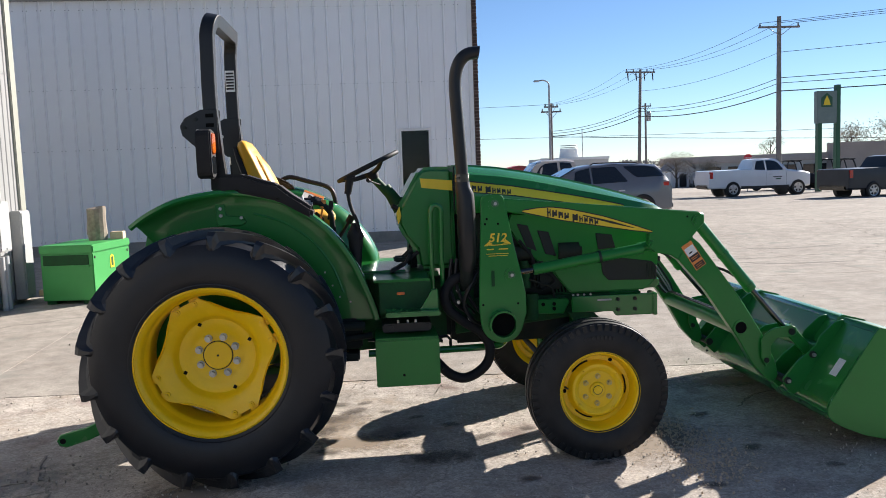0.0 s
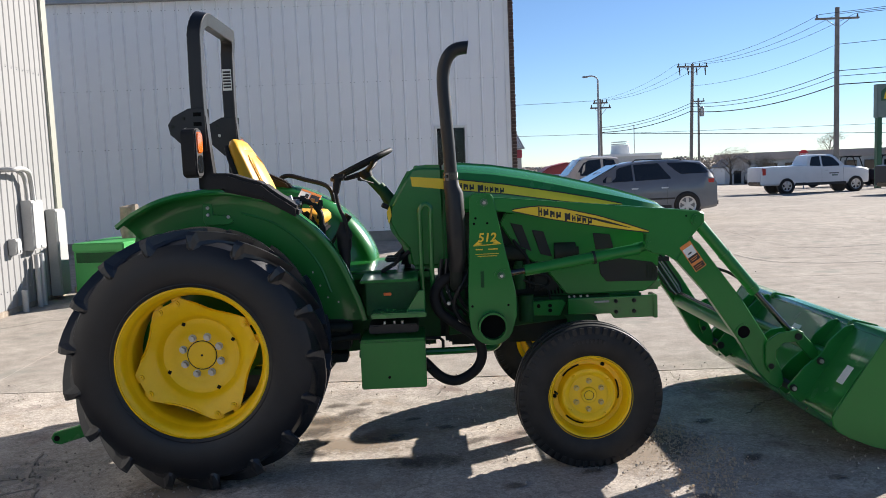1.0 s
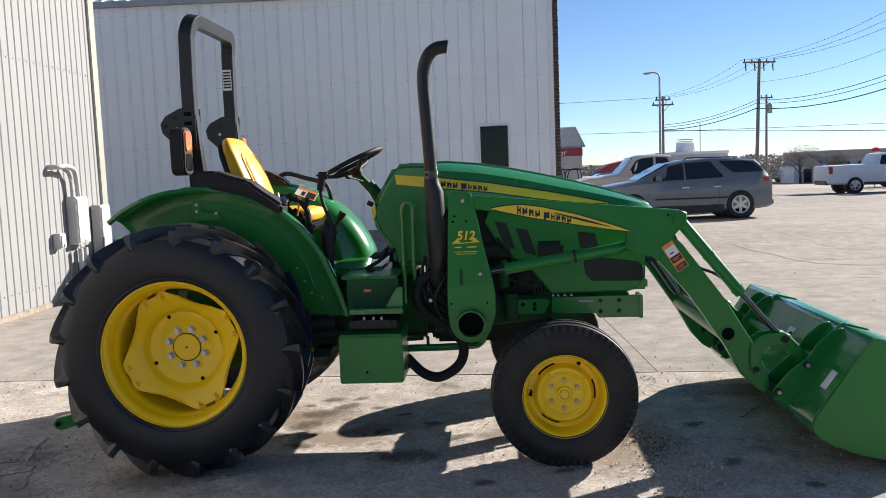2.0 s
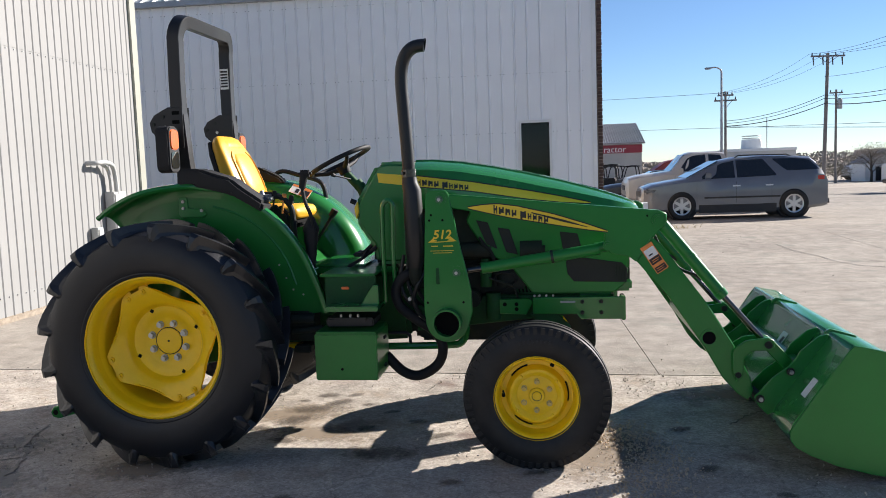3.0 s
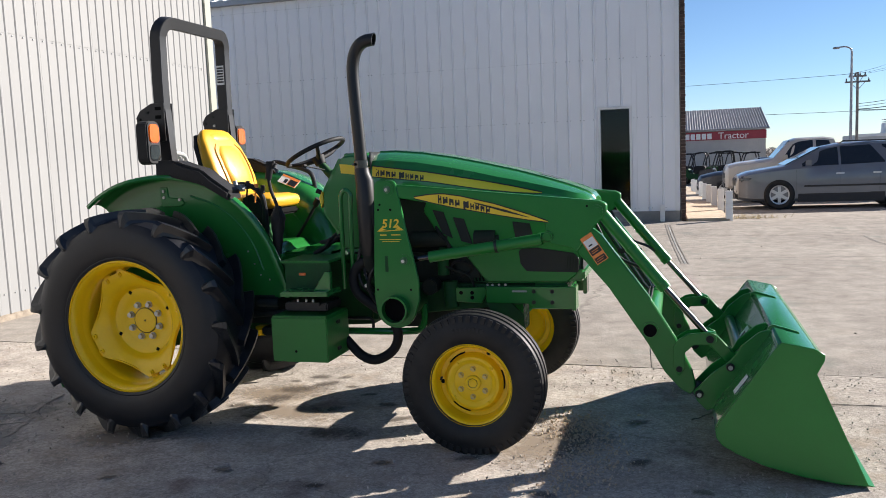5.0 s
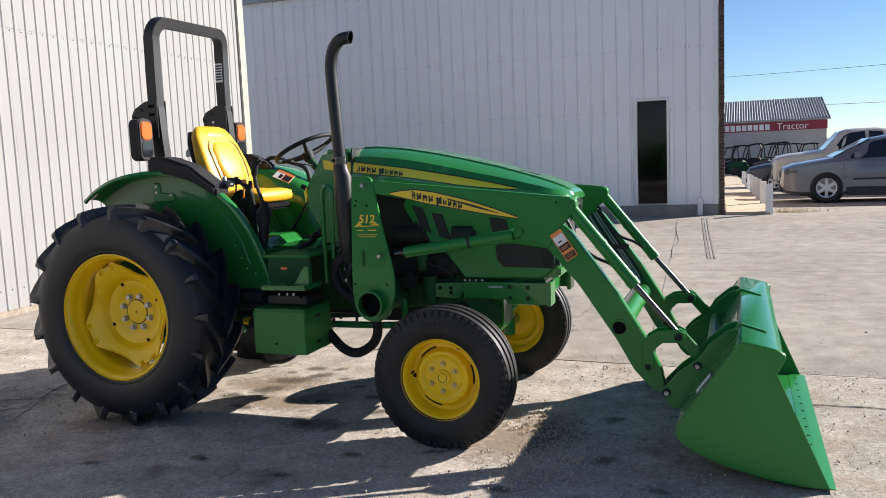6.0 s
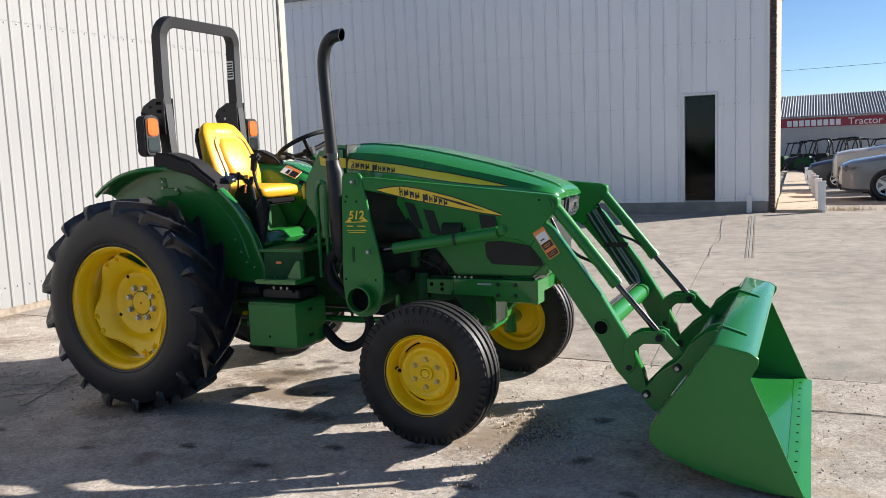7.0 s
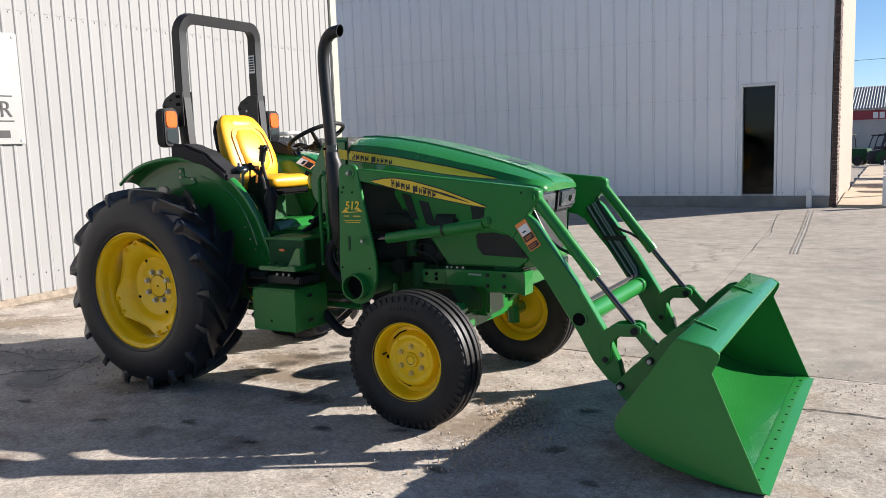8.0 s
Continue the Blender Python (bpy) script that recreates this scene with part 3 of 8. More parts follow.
for x in edges:
    if x + PANEL_W > DOOR0 - 0.05 and x < DOOR1 + 0.05:
        continue
    ob = new("siding_panel", panel)
    ob.parent, ob.location = wall_n, (x, 0.0, SILL)
near = [x for x in edges if x + PANEL_W > DOOR0 - 0.05 and x < DOOR1 + 0.05]
lo_x, hi_x = min(near), max(near) + PANEL_W
cut_panel(lo_x, DOOR0 - 0.045, SILL, EAVE)
cut_panel(DOOR1 + 0.045, hi_x - 0.003, SILL, EAVE)
cut_panel(DOOR0 - 0.043, DOOR1 + 0.043, DOOR_Z + 0.045, EAVE)
# screws beside the ribs, too many to count
bm = bmesh.new()
for z in (0.40, 2.35, 3.63, 5.3):
    for k in range(52):
        for dx in (-0.03, 0.05):
            x = -0.06 - k * PITCH + dx
            if DOOR0 - 0.08 < x < DOOR1 + 0.08 and z < DOOR_Z + 0.1:
                continue
            bmesh.ops.create_cone(bm, cap_ends=True, segments=6, radius1=0.011, radius2=0.008, depth=0.01, matrix=pose(x, -0.004, z, 90))
tagged(part("screws", bm, GREYMETAL, wall_n), kind="stuff")
part("corner_trim", box((-0.10, -0.035, SILL), (0.0, 0.05, EAVE), 0.006), TRIM_W, wall_n)
# eave, gutter and roof
part("gutter", prism([(-0.16, EAVE), (-0.16, EAVE + 0.12), (-0.14, EAVE + 0.12), (-0.14, EAVE + 0.02), (0.06, EAVE + 0.02), (0.06, EAVE)], -16, 0.05, "x"), GREYMETAL, wall_n, "grey metal gutter")
roof_panel = mesh_of("roof_panel", siding(PANEL_W - 0.004, 6.5, 3, 0.05, 0.03), GALV)
for k in range(18):
    ob = new("roof_panel", roof_panel)
    ob.parent = wall_n
    ob.matrix_local = pose(-0.9 - k * PANEL_W + 0.1, -0.1, EAVE + 0.1, -90 + 24)
part("rear_wall", box((-16, 7.8, -0.2), (0.0, 8.0, EAVE)), SIDING, wall_n)
part("end_gable", prism([(0.06, EAVE), (7.8, EAVE), (5.9, EAVE + 2.5), (0.06, EAVE + 0.1)], -0.2, 0.0, "x"), SIDING, wall_n)
part("far_roof", box((-16, 5.8, EAVE), (0.0, 8.0, EAVE + 0.15)), GALV, wall_n)
part("down_pipe", join(box((-0.42, -0.115, 0.10), (-0.32, -0.03, 0.47), 0.012)), TRIM_W, wall_n, "short white down pipe")

door = thing("door_1", "narrow glazed shop door with a white frame", "door", B @ pose(0, 0, 0), kind="structure")
part("frame_jamb", box((DOOR0 - 0.04, -0.03, SILL), (DOOR0 + 0.012, 0.2, DOOR_Z + 0.04), 0.005), TRIM_W, door)
part("frame_jamb", box((DOOR1 - 0.012, -0.03, SILL), (DOOR1 + 0.04, 0.2, DOOR_Z + 0.04), 0.005), TRIM_W, door)
part("frame_head", box((DOOR0 + 0.012, -0.03, DOOR_Z - 0.012), (DOOR1 - 0.012, 0.2, DOOR_Z + 0.04), 0.005), TRIM_W, door)
part("threshold", box((DOOR0 + 0.012, -0.05, SILL), (DOOR1 - 0.012, 0.2, SILL + 0.035), 0.005), GREYMETAL, door)
pane = part("pane", box((DOOR0 + 0.012, 0.06, SILL + 0.035), (DOOR1 - 0.012, 0.068, DOOR_Z - 0.012)), DOOR_GLASS, door, "dark reflecting glass")
# Black walls stand in for the darkness of the room.
room = thing("wall_inner", "room behind the glass door, walls coloured black to read as unlit", "wall", B, kind="structure")
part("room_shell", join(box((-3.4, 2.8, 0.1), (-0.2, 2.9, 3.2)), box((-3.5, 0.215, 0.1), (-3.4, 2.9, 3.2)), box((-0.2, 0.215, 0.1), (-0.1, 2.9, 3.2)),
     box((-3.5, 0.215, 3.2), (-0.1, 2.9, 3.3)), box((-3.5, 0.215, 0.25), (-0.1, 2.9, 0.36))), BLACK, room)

# brick end wall, seen edge on, with its corner bricks
wall_e = thing("wall_east", "brown brick end wall with toothed corner bricks", "wall", B, kind="structure")
part("mortar_core", box((0.012, 0.03, -0.2), (0.115, 8.0, EAVE)), MORTAR, wall_e)
part("coping", box((0.002, -0.02, EAVE), (0.16, 8.0, EAVE + 0.1), 0.01), TRIM_W, wall_e)


# left shed
L = B @ pose(-7.55, -5.96, 0)
wall_w = thing("wall_west", "white wall of deep ribbed metal siding, paint darkened to offset the sun", "wall", L, kind="structure")
LEFT_LEN, LEFT_H = 16.0, 6.2
part("core", box((-0.22, -LEFT_LEN, 0.1), (-0.05, -0.02, LEFT_H)), SIDING_SUN_DIMMED, wall_w)
part("core", box((-9.0, -0.22, 0.1), (-0.22, -0.02, LEFT_H)), SIDING_SUN_DIMMED, wall_w)
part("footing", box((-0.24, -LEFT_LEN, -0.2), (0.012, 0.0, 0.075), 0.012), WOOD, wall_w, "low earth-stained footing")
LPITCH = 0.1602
lpanel = mesh_of("siding_panel", siding(6 * LPITCH - 0.002, LEFT_H - 0.075, 6, 0.05, 0.011), SIDING_SUN_DIMMED)
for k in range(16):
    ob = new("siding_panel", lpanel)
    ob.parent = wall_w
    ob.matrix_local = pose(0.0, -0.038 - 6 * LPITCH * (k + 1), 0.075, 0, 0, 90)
bm = bmesh.new()
for k in range(80):
    bmesh.ops.create_cone(bm, cap_ends=True, segments=6, radius1=0.010, radius2=0.007, depth=0.012, matrix=pose(0.004, -0.14 - LPITCH * k, 0.3, 0, 90))
    bmesh.ops.create_cone(bm, cap_ends=True, segments=6, radius1=0.010, radius2=0.007, depth=0.012, matrix=pose(0.004, -0.14 - LPITCH * k, 3.21, 0, 90))
tagged(part("screws", bm, GREYMETAL, wall_w), kind="stuff")
part("lap_strip", box((0.001, -15.4, 3.232), (0.004, -0.04, 3.238), 0.001), SIDING_SUN_DIMMED, wall_w)
part("corner_trim", box((-0.12, -0.13, 0.1), (0.035, 0.06, LEFT_H), 0.01), TRIM, wall_w, "pale yellowish corner trim")
part("roof", box((-9.0, -LEFT_LEN, LEFT_H), (0.25, 0.25, LEFT_H + 0.12), 0.02), GALV, wall_w)


def wall_box(name, label, y0, y1, z0, z1, d, lid=True):
    ob = thing(name, label, "electrical box", L @ pose(0.017, 0, 0))
    part("case", box((0, y0, z0), (d, y1, z1), 0.008), BOX_PAINT, ob)
    if lid:
        part("cover", box((d, y0 + 0.02, z0 + 0.02), (d + 0.014, y1 - 0.02, z1 - 0.03), 0.005), BOX_PAINT, ob)
        part("latch", box((d + 0.014, (y0 + y1) / 2 - 0.015, z0 + 0.03), (d + 0.024, (y0 + y1) / 2 + 0.015, z0 + 0.06), 0.003), GREYMETAL, ob)
    return ob


# y along the wall counts back from its corner
wall_box("meter_cabinet", "white metal electrical cabinet on the sunny siding", -1.23, -0.87, 0.78, 1.45, 0.14)
wall_box("meter_cabinet", "tall narrow white cabinet beside the corner trim", -0.51, -0.18, 0.06, 1.30, 0.14)
wall_box("junction_box", "small white junction box on the sunny siding", -1.66, -1.50, 0.76, 0.97, 0.1)
pipe = thing("conduit", "white painted conduit bending out of the wall", "conduit", L @ pose(0, -0.22, 0))
part("bend", tube(smooth_path([(0.0, -1.42, 1.86), (0.14, -1.38, 1.86), (0.16, -1.2, 1.87), (0.15, -0.98, 1.82), (0.13, -0.88, 1.65), (0.13, -0.86, 1.42)]), 0.034), BOX_PAINT, pipe)
part("bend", tube(smooth_path([(0.06, -1.10, 1.84), (0.08, -1.0, 1.78), (0.09, -0.95, 1.62), (0.09, -0.94, 1.42)]), 0.024), BOX_PAINT, pipe)
part("riser", rod((0.12, -0.9, 0.0), (0.12, -0.9, 0.72), 0.035), BOX_PAINT, pipe)
part("riser", rod((0.10, -0.74, 0.0), (0.10, -0.74, 0.72), 0.05), GREYMETAL, pipe)
part("stub", rod((0.10, -1.28, 0.0), (0.10, -1.28, 0.28), 0.04), GREYMETAL, pipe)

board = thing("wall_sign", "pale grey metal sign with black lettering on the siding", "sign", L @ pose(0.02, 0, 0))
SY = -6.03
part("panel", box((0, SY - 1.5, 1.77), (0.02, SY, 2.97), 0.004), SIGN_GREY, board)
part("rule", box((0.021, SY - 1.4, 2.285), (0.024, SY - 0.12, 2.298)), STICKER_K, board)
part("rule", box((0.021, SY - 1.4, 2.015), (0.024, SY - 0.12, 2.028)), STICKER_K, board)
letters("lettering", "R", 0.245, Matrix.Translation((0.024, SY - 0.21, 2.068)) @ pose(0, 0, 0, 90, 0, 90), STICKER_K, board, 0.002)
part("lettering", box((0.021, SY - 0.58, 1.84), (0.025, SY - 0.18, 1.92), 0.002), STICKER_K, board)
for yy, zz in ((SY - 0.05, 1.81), (SY - 0.05, 2.93)):
    part("screw", rod((0.018, yy, zz), (0.028, yy, zz), 0.014), GREYMETAL, board)

# green chest against the shed, with what lies on it
CH = B @ pose(-7.08, -6.72, 0, 0, 0, -9)
chest = thing("tool_chest", "green steel job-site chest with a hinged lid", "chest", CH)
part("body", box((0, 0, 0.05), (0.74, 1.15, 0.70), 0.012), GREEN_CHEST, chest)
part("lid", box((-0.012, -0.015, 0.70), (0.752, 1.165, 0.815), 0.015), GREEN_CHEST, chest)
# Raised panel coloured dark as the shaded recess.
part("recess_panel", box((0.04, -0.012, 0.54), (0.68, 0.004, 0.68), 0.006), GREEN_DARK, chest)
part("handle_ledge", box((0.02, -0.03, 0.515), (0.70, 0.004, 0.54), 0.006), GREEN_CHEST, chest)
for fx in (0.03, 0.55):
    part("skid", box((fx, 0.03, -0.005), (fx + 0.14, 1.1, 0.05), 0.006), GREEN_DARK, chest)
part("emblem", prism([(0.50, 0.44), (0.62, 0.44), (0.62, 0.60), (0.56, 0.63), (0.50, 0.60)], 0.741, 0.746, "x"), DECAL_Y, chest, "small yellow emblem")
part("emblem_mark", prism([(0.53, 0.47), (0.59, 0.47), (0.59, 0.58), (0.56, 0.60), (0.53, 0.58)], 0.746, 0.748, "x"), GREEN_DARK, chest)
for fy in (0.05, 1.08):
    part("rivet", rod((0.735, fy, 0.64), (0.748, fy, 0.64), 0.018), CAST, chest)
log = thing("wood_block", "upright weathered block of split firewood on the chest", "wood block", CH @ pose(0.42, 0.86, 0.815))
bm = lathe([(0.0, 0), (0.13, 0), (0.14, 0.1), (0.128, 0.3), (0.135, 0.47), (0.12, 0.48), (0, 0.48)], 14)
moved(bm, pose(0, 0, 0, 90))
for v in bm.verts:
    v.co *= 1 + 0.1 * noise.noise(v.co * 9)
    v.co.z = abs(v.co.z)
part("trunk", bm, WOOD, log, crisp=0.4)
plank = thing("plank", "short pale offcut of timber lying on the chest", "plank", CH @ pose(0.5, 0.98, 0.815, 0, 0, 12))
part("board", box((0.06, -0.09, 0), (0.24, 0.1, 0.11), 0.006), PLANK, plank)
timber = thing("timber_rail", "pale timber lying on the ground by the wall", "plank", B @ pose(-7.5, -5.75, 0))
part("board", box((0, 0, 0), (0.62, 0.1, 0.09), 0.008), PLANK, timber)


# ---- walk with posts along the brick end ----
path = thing("walk", "tan concrete walk in sections along the brick wall", "walkway", B, kind="structure")
for k in range(9):
    y0 = -0.1 + k * 4.6
    z = gz(4, 12.6 + k * 4.6)
    part("section", box((0.13, y0, z - 0.25), (1.02, y0 + 4.2, z + 0.06 + 0.003 * (k % 2)), 0.02), WALK, path)
    part("joint_strip", box((0.13, y0 + 4.2, z - 0.25), (1.02, y0 + 4.6, z + 0.02), 0.01), FOUND, path)
for k in range(9):
    y0 = -0.02 + 2.45 * k
    w = B @ Vector((1.05, y0, 0))
    post = thing("bollard", "white painted square guard post at the walk", "bollard", B @ pose(0.99, y0, gz(w.x, w.y)), group="posts along the walk")
    part("shaft", box((-0.07, -0.07, -0.1), (0.07, 0.07, 0.60), 0.01), TRIM_W, post)
    part("cap", box((-0.075, -0.075, 0.60), (0.075, 0.075, 0.622), 0.01), TRIM_W, post)


# ---- the tractor ----
tractor = thing("tractor", "green utility tractor with yellow wheels, roll bar and front loader", "tractor")
T = tractor


def flat_foot(bm, low):
    """The tyre sits flat where it carries weight."""
    for v in bm.verts:
        v.co.z = max(v.co.z, low)
    return bm


def ring_lugs(count, turn, side):
    """Chevron bars of a drive tyre: out from the middle, over the shoulder and down the sidewall."""
    # across, radius of the crest, across at the foot, radius of the foot, half widths of crest and foot, share of the turn
    rows = [(0.006, 0.699, 0.006, 0.632, 0.013, 0.026, 0.0), (0.05, 0.699, 0.05, 0.632, 0.014, 0.030, 0.26), (0.10, 0.697, 0.10, 0.630, 0.016, 0.034, 0.53),
            (0.15, 0.694, 0.145, 0.622, 0.017, 0.042, 0.80), (0.180, 0.692, 0.166, 0.605, 0.018, 0.052, 1.0), (0.193, 0.672, 0.176, 0.595, 0.015, 0.048, 1.03),
            (0.199, 0.642, 0.182, 0.59, 0.010, 0.038, 1.05), (0.201, 0.608, 0.188, 0.582, 0.005, 0.02, 1.065)]
    rng = random.Random(21 + side)
    bm = bmesh.new()
    for k in range(count):
        t0 = 2 * math.pi * (k + (0.5 if side > 0 else 0)) / count
        wear = rng.uniform(-0.003, 0.002)
        prev = None
        for yt, rt, yl, rl, wt, wb, u in rows:
            a = t0 + turn * u
            ring = []
            lean = 0.6 * (wb - wt) * min(1.0, u * 1.2)
            ym, rm, wm = 0.45 * yt + 0.55 * yl, 0.45 * rt + 0.55 * rl, wt + 0.28 * (wb - wt)
            for y, r, off in ((yl, rl, -wb), (ym, rm, 0.7 * lean - wm), (yt, rt + wear, lean - wt), (yt, rt + wear, lean + wt), (ym, rm, 0.7 * lean + wm), (yl, rl, wb)):
                ang = a + off / 0.68 * 1.2
                ring.append(bm.verts.new((r * math.cos(ang), side * y, r * math.sin(ang))))
            if prev:
                for q in range(6):
                    bm.faces.new((prev[q], prev[(q + 1) % 6], ring[(q + 1) % 6], ring[q]))
            else:
                bm.faces.new(ring[::-1])
            prev = ring
        bm.faces.new(prev)
    return bm


def rear_wheel(side):
    """side -1: right, +1: left."""
    c = (-0.066, side * 0.79, 0.684)
    place = pose(*c) if side < 0 else pose(*c, 0, 0, 180)
    # built for the right side, outer face towards -y; a bowl whose four lobes reach out to the rim
    seg = 120
    LOBE = 25.5
    prof = [(0.0, 0.020), (0.055, 0.020), (0.105, 0.020), (0.132, 0.019), (0.148, 0.013), (0.165, 0.006), (0.185, 0.003), (0.205, 0.001), (0.214, -0.010), (0.222, -0.030), (0.236, -0.046), (0.262, -0.063), (0.285, -0.073), (0.30, -0.080), (1.0, -0.084)]
    bm = bmesh.new()
    rings = []
    for i in range(seg):
        a = 2 * math.pi * i / seg
        d = abs((math.degrees(a) - LOBE + 45) % 90 - 45)
        edge = 0.338 * math.cos(math.radians(13)) / math.cos(math.radians(min(d, 13)))
        if d > 13:
            edge = 0.290 / math.cos(math.radians(45 - d)) - 0.016 * smoothstep(13, 40, d)
        rise = 0.012 * smoothstep(10, 38, d)
        ring = []
        for r, y in prof:
            rr = edge if r == 1.0 else min(r, edge - 0.004)
            y += rise * smoothstep(0.24, 0.30, rr)
            ring.append(bm.verts.new((rr * math.cos(a), y, rr * math.sin(a))))
        rings.append(ring)
    for i in range(seg):
        p, q = rings[i], rings[(i + 1) % seg]
        for k in range(len(prof) - 1):
            bm.faces.new((p[k], p[k + 1], q[k + 1], q[k]))
    bmesh.ops.remove_doubles(bm, verts=bm.verts, dist=1e-5)
    thick(bm, 0.012)
    wheel = part("rear_wheel", bm, YELLOW, T, "yellow steel rear wheel on a lugged drive tyre", 0.7)
    wheel.matrix_local = place
    rim = [(0.394, -0.192), (0.397, -0.187), (0.394, -0.180), (0.384, -0.176), (0.374, -0.166), (0.366, -0.148), (0.363, -0.120), (0.358, -0.108), (0.350, -0.094), (0.347, -0.06), (0.346, 0.05), (0.350, 0.085), (0.356, 0.12), (0.385, 0.165), (0.397, 0.186),
           (0.406, 0.18), (0.368, 0.12), (0.360, 0.05), (0.360, -0.06), (0.372, -0.11), (0.385, -0.165), (0.405, -0.186)]
    part("rim", lathe(rim, 96), YELLOW, wheel, "", 0.5)
    for k in range(4):
        for d in (-9.2, 9.2):
            a = math.radians(LOBE + 90 * k + d)
            x, z = 0.316 * math.cos(a), 0.316 * math.sin(a)
            part("clamp_bolt", join(rod((x, -0.080, z), (x, -0.091, z), 0.017, 0.015), hex_bolt((x, -0.091, z), (0, -1, 0), 0.010, 0.010)), YELLOW, wheel)
            part("rim_lug", box((0.295, -0.070, -0.026), (0.352, -0.050, 0.026), 0.004), YELLOW, wheel).matrix_local = pose(0, 0, 0, 0, -math.degrees(a), 0)
    for k in range(8):
        a = math.radians(26 + 45 * k)
        x, z = 0.106 * math.cos(a), 0.106 * math.sin(a)
        part("lug_nut", join(rod((x, 0.020, z), (x, 0.012, z), 0.0215), hex_bolt((x, 0.012, z), (0, -1, 0), 0.017, 0.020)), STEEL, wheel)
    part("hub_cap", lathe([(0, 0.0115), (0.066, 0.0125), (0.0745, 0.0135), (0.0765, 0.017), (0.0765, 0.022), (0, 0.022)], 48), YELLOW, wheel)
    part("hub_groove", lathe([(0.0765, 0.0195), (0.0765, 0.017), (0.081, 0.017), (0.081, 0.0195)], 48), CAST, wheel)
    part("centre_pip", lathe([(0, 0.008), (0.006, 0.008), (0.006, 0.012), (0, 0.012)], 10), CAST, wheel)
    for k in range(4):
        a, r = math.radians(LOBE + 90 * k), 0.196
        part("square_hole", moved(box((-0.009, -0.003, -0.009), (0.009, 0.008, 0.009)), pose(r * math.cos(a), 0, r * math.sin(a), 0, 30)), HOLLOW, wheel)
    carcass = [(0.402, -0.176), (0.403, -0.189), (0.418, -0.196), (0.424, -0.1945), (0.432, -0.199), (0.47, -0.206), (0.52, -0.209), (0.56, -0.205), (0.596, -0.194), (0.626, -0.174), (0.645, -0.13), (0.653, -0.06), (0.655, 0.0)]
    carcass += [(r, -y) for r, y in carcass[-2::-1]]
    bm = lathe(carcass, 120)
    part("tyre", flat_foot(bm, -0.693), RUBBER, wheel, "black tractor tyre", 0.5)
    part("tread", flat_foot(join(ring_lugs(17, 0.36, -1), ring_lugs(17, 0.36, 1)), -0.693), RUBBER_WORN, wheel, "worn grey-black chevron tread bars", 0.12)
    return wheel


def front_wheel(side):
    place = pose(2.041, side * 0.78, 0.376) if side < 0 else pose(2.041, side * 0.78, 0.376, 0, 0, 180)
    # a stepped bowl: flat centre, raised ring, deep groove, then the rim
    prof = [(0.0, -0.034), (0.046, -0.034), (0.062, -0.034), (0.098, -0.034), (0.108, -0.031), (0.118, -0.038), (0.132, -0.044), (0.146, -0.042), (0.154, -0.034), (0.160, -0.016), (0.168, -0.004), (0.182, -0.001), (0.199, -0.004),
            (0.199, 0.008), (0.160, 0.012), (0.148, -0.024), (0.13, -0.034), (0.112, -0.024), (0.0, -0.024)]
    wheel = part("front_wheel", lathe(prof, 72), YELLOW, T, "yellow steel front wheel on a ribbed tyre", 0.5)
    wheel.matrix_local = place
    rim = [(0.227, -0.100), (0.230, -0.094), (0.224, -0.088), (0.215, -0.084), (0.208, -0.074), (0.203, -0.055), (0.202, -0.035), (0.196, -0.022), (0.192, 0.03), (0.200, 0.06), (0.215, 0.085), (0.227, 0.098), (0.235, 0.09), (0.212, 0.05), (0.203, 0.03), (0.206, -0.02), (0.214, -0.06), (0.235, -0.094)]
    part("rim", lathe(rim, 72), YELLOW, wheel, "", 0.5)
    for k in range(6):
        a = math.radians(28 + 60 * k)
        x, z = 0.079 * math.cos(a), 0.079 * math.sin(a)
        part("lug_nut", join(rod((x, -0.033, z), (x, -0.039, z), 0.0165), hex_bolt((x, -0.039, z), (0, -1, 0), 0.0125, 0.016)), NUT_YELLOW, wheel)
    part("hub_cap", lathe([(0, -0.047), (0.028, -0.047), (0.033, -0.050), (0.039, -0.050), (0.043, -0.046), (0.045, -0.034), (0, -0.034)], 32), YELLOW, wheel)
    part("hub_groove", lathe([(0.024, -0.0475), (0.024, -0.0485), (0.027, -0.0485), (0.027, -0.0475)], 32), CAST, wheel)
    for k in range(4):
        a = math.radians(38 + 90 * k)
        part("disc_pip", rod((0.134 * math.cos(a), -0.043, 0.134 * math.sin(a)), (0.134 * math.cos(a), -0.050, 0.134 * math.sin(a)), 0.010, 0.007, 10), YELLOW, wheel)
    for a in (math.radians(182), math.radians(62)):
        part("vent_hole", rod((0.182 * math.cos(a), -0.003, 0.182 * math.sin(a)), (0.182 * math.cos(a), 0.004, 0.182 * math.sin(a)), 0.012), HOLLOW, wheel)
    for k in range(3):
        a0 = math.radians(-12 + 118 * k)
        part("disc_slot", tube([(0.170 * math.cos(a0 + 0.08 * j), -0.003, 0.170 * math.sin(a0 + 0.08 * j)) for j in range(9)], 0.0055, 6), HOLLOW, wheel)
    part("valve", rod((-0.183, -0.02, 0.02), (-0.178, -0.06, 0.02), 0.006), CAST, wheel)
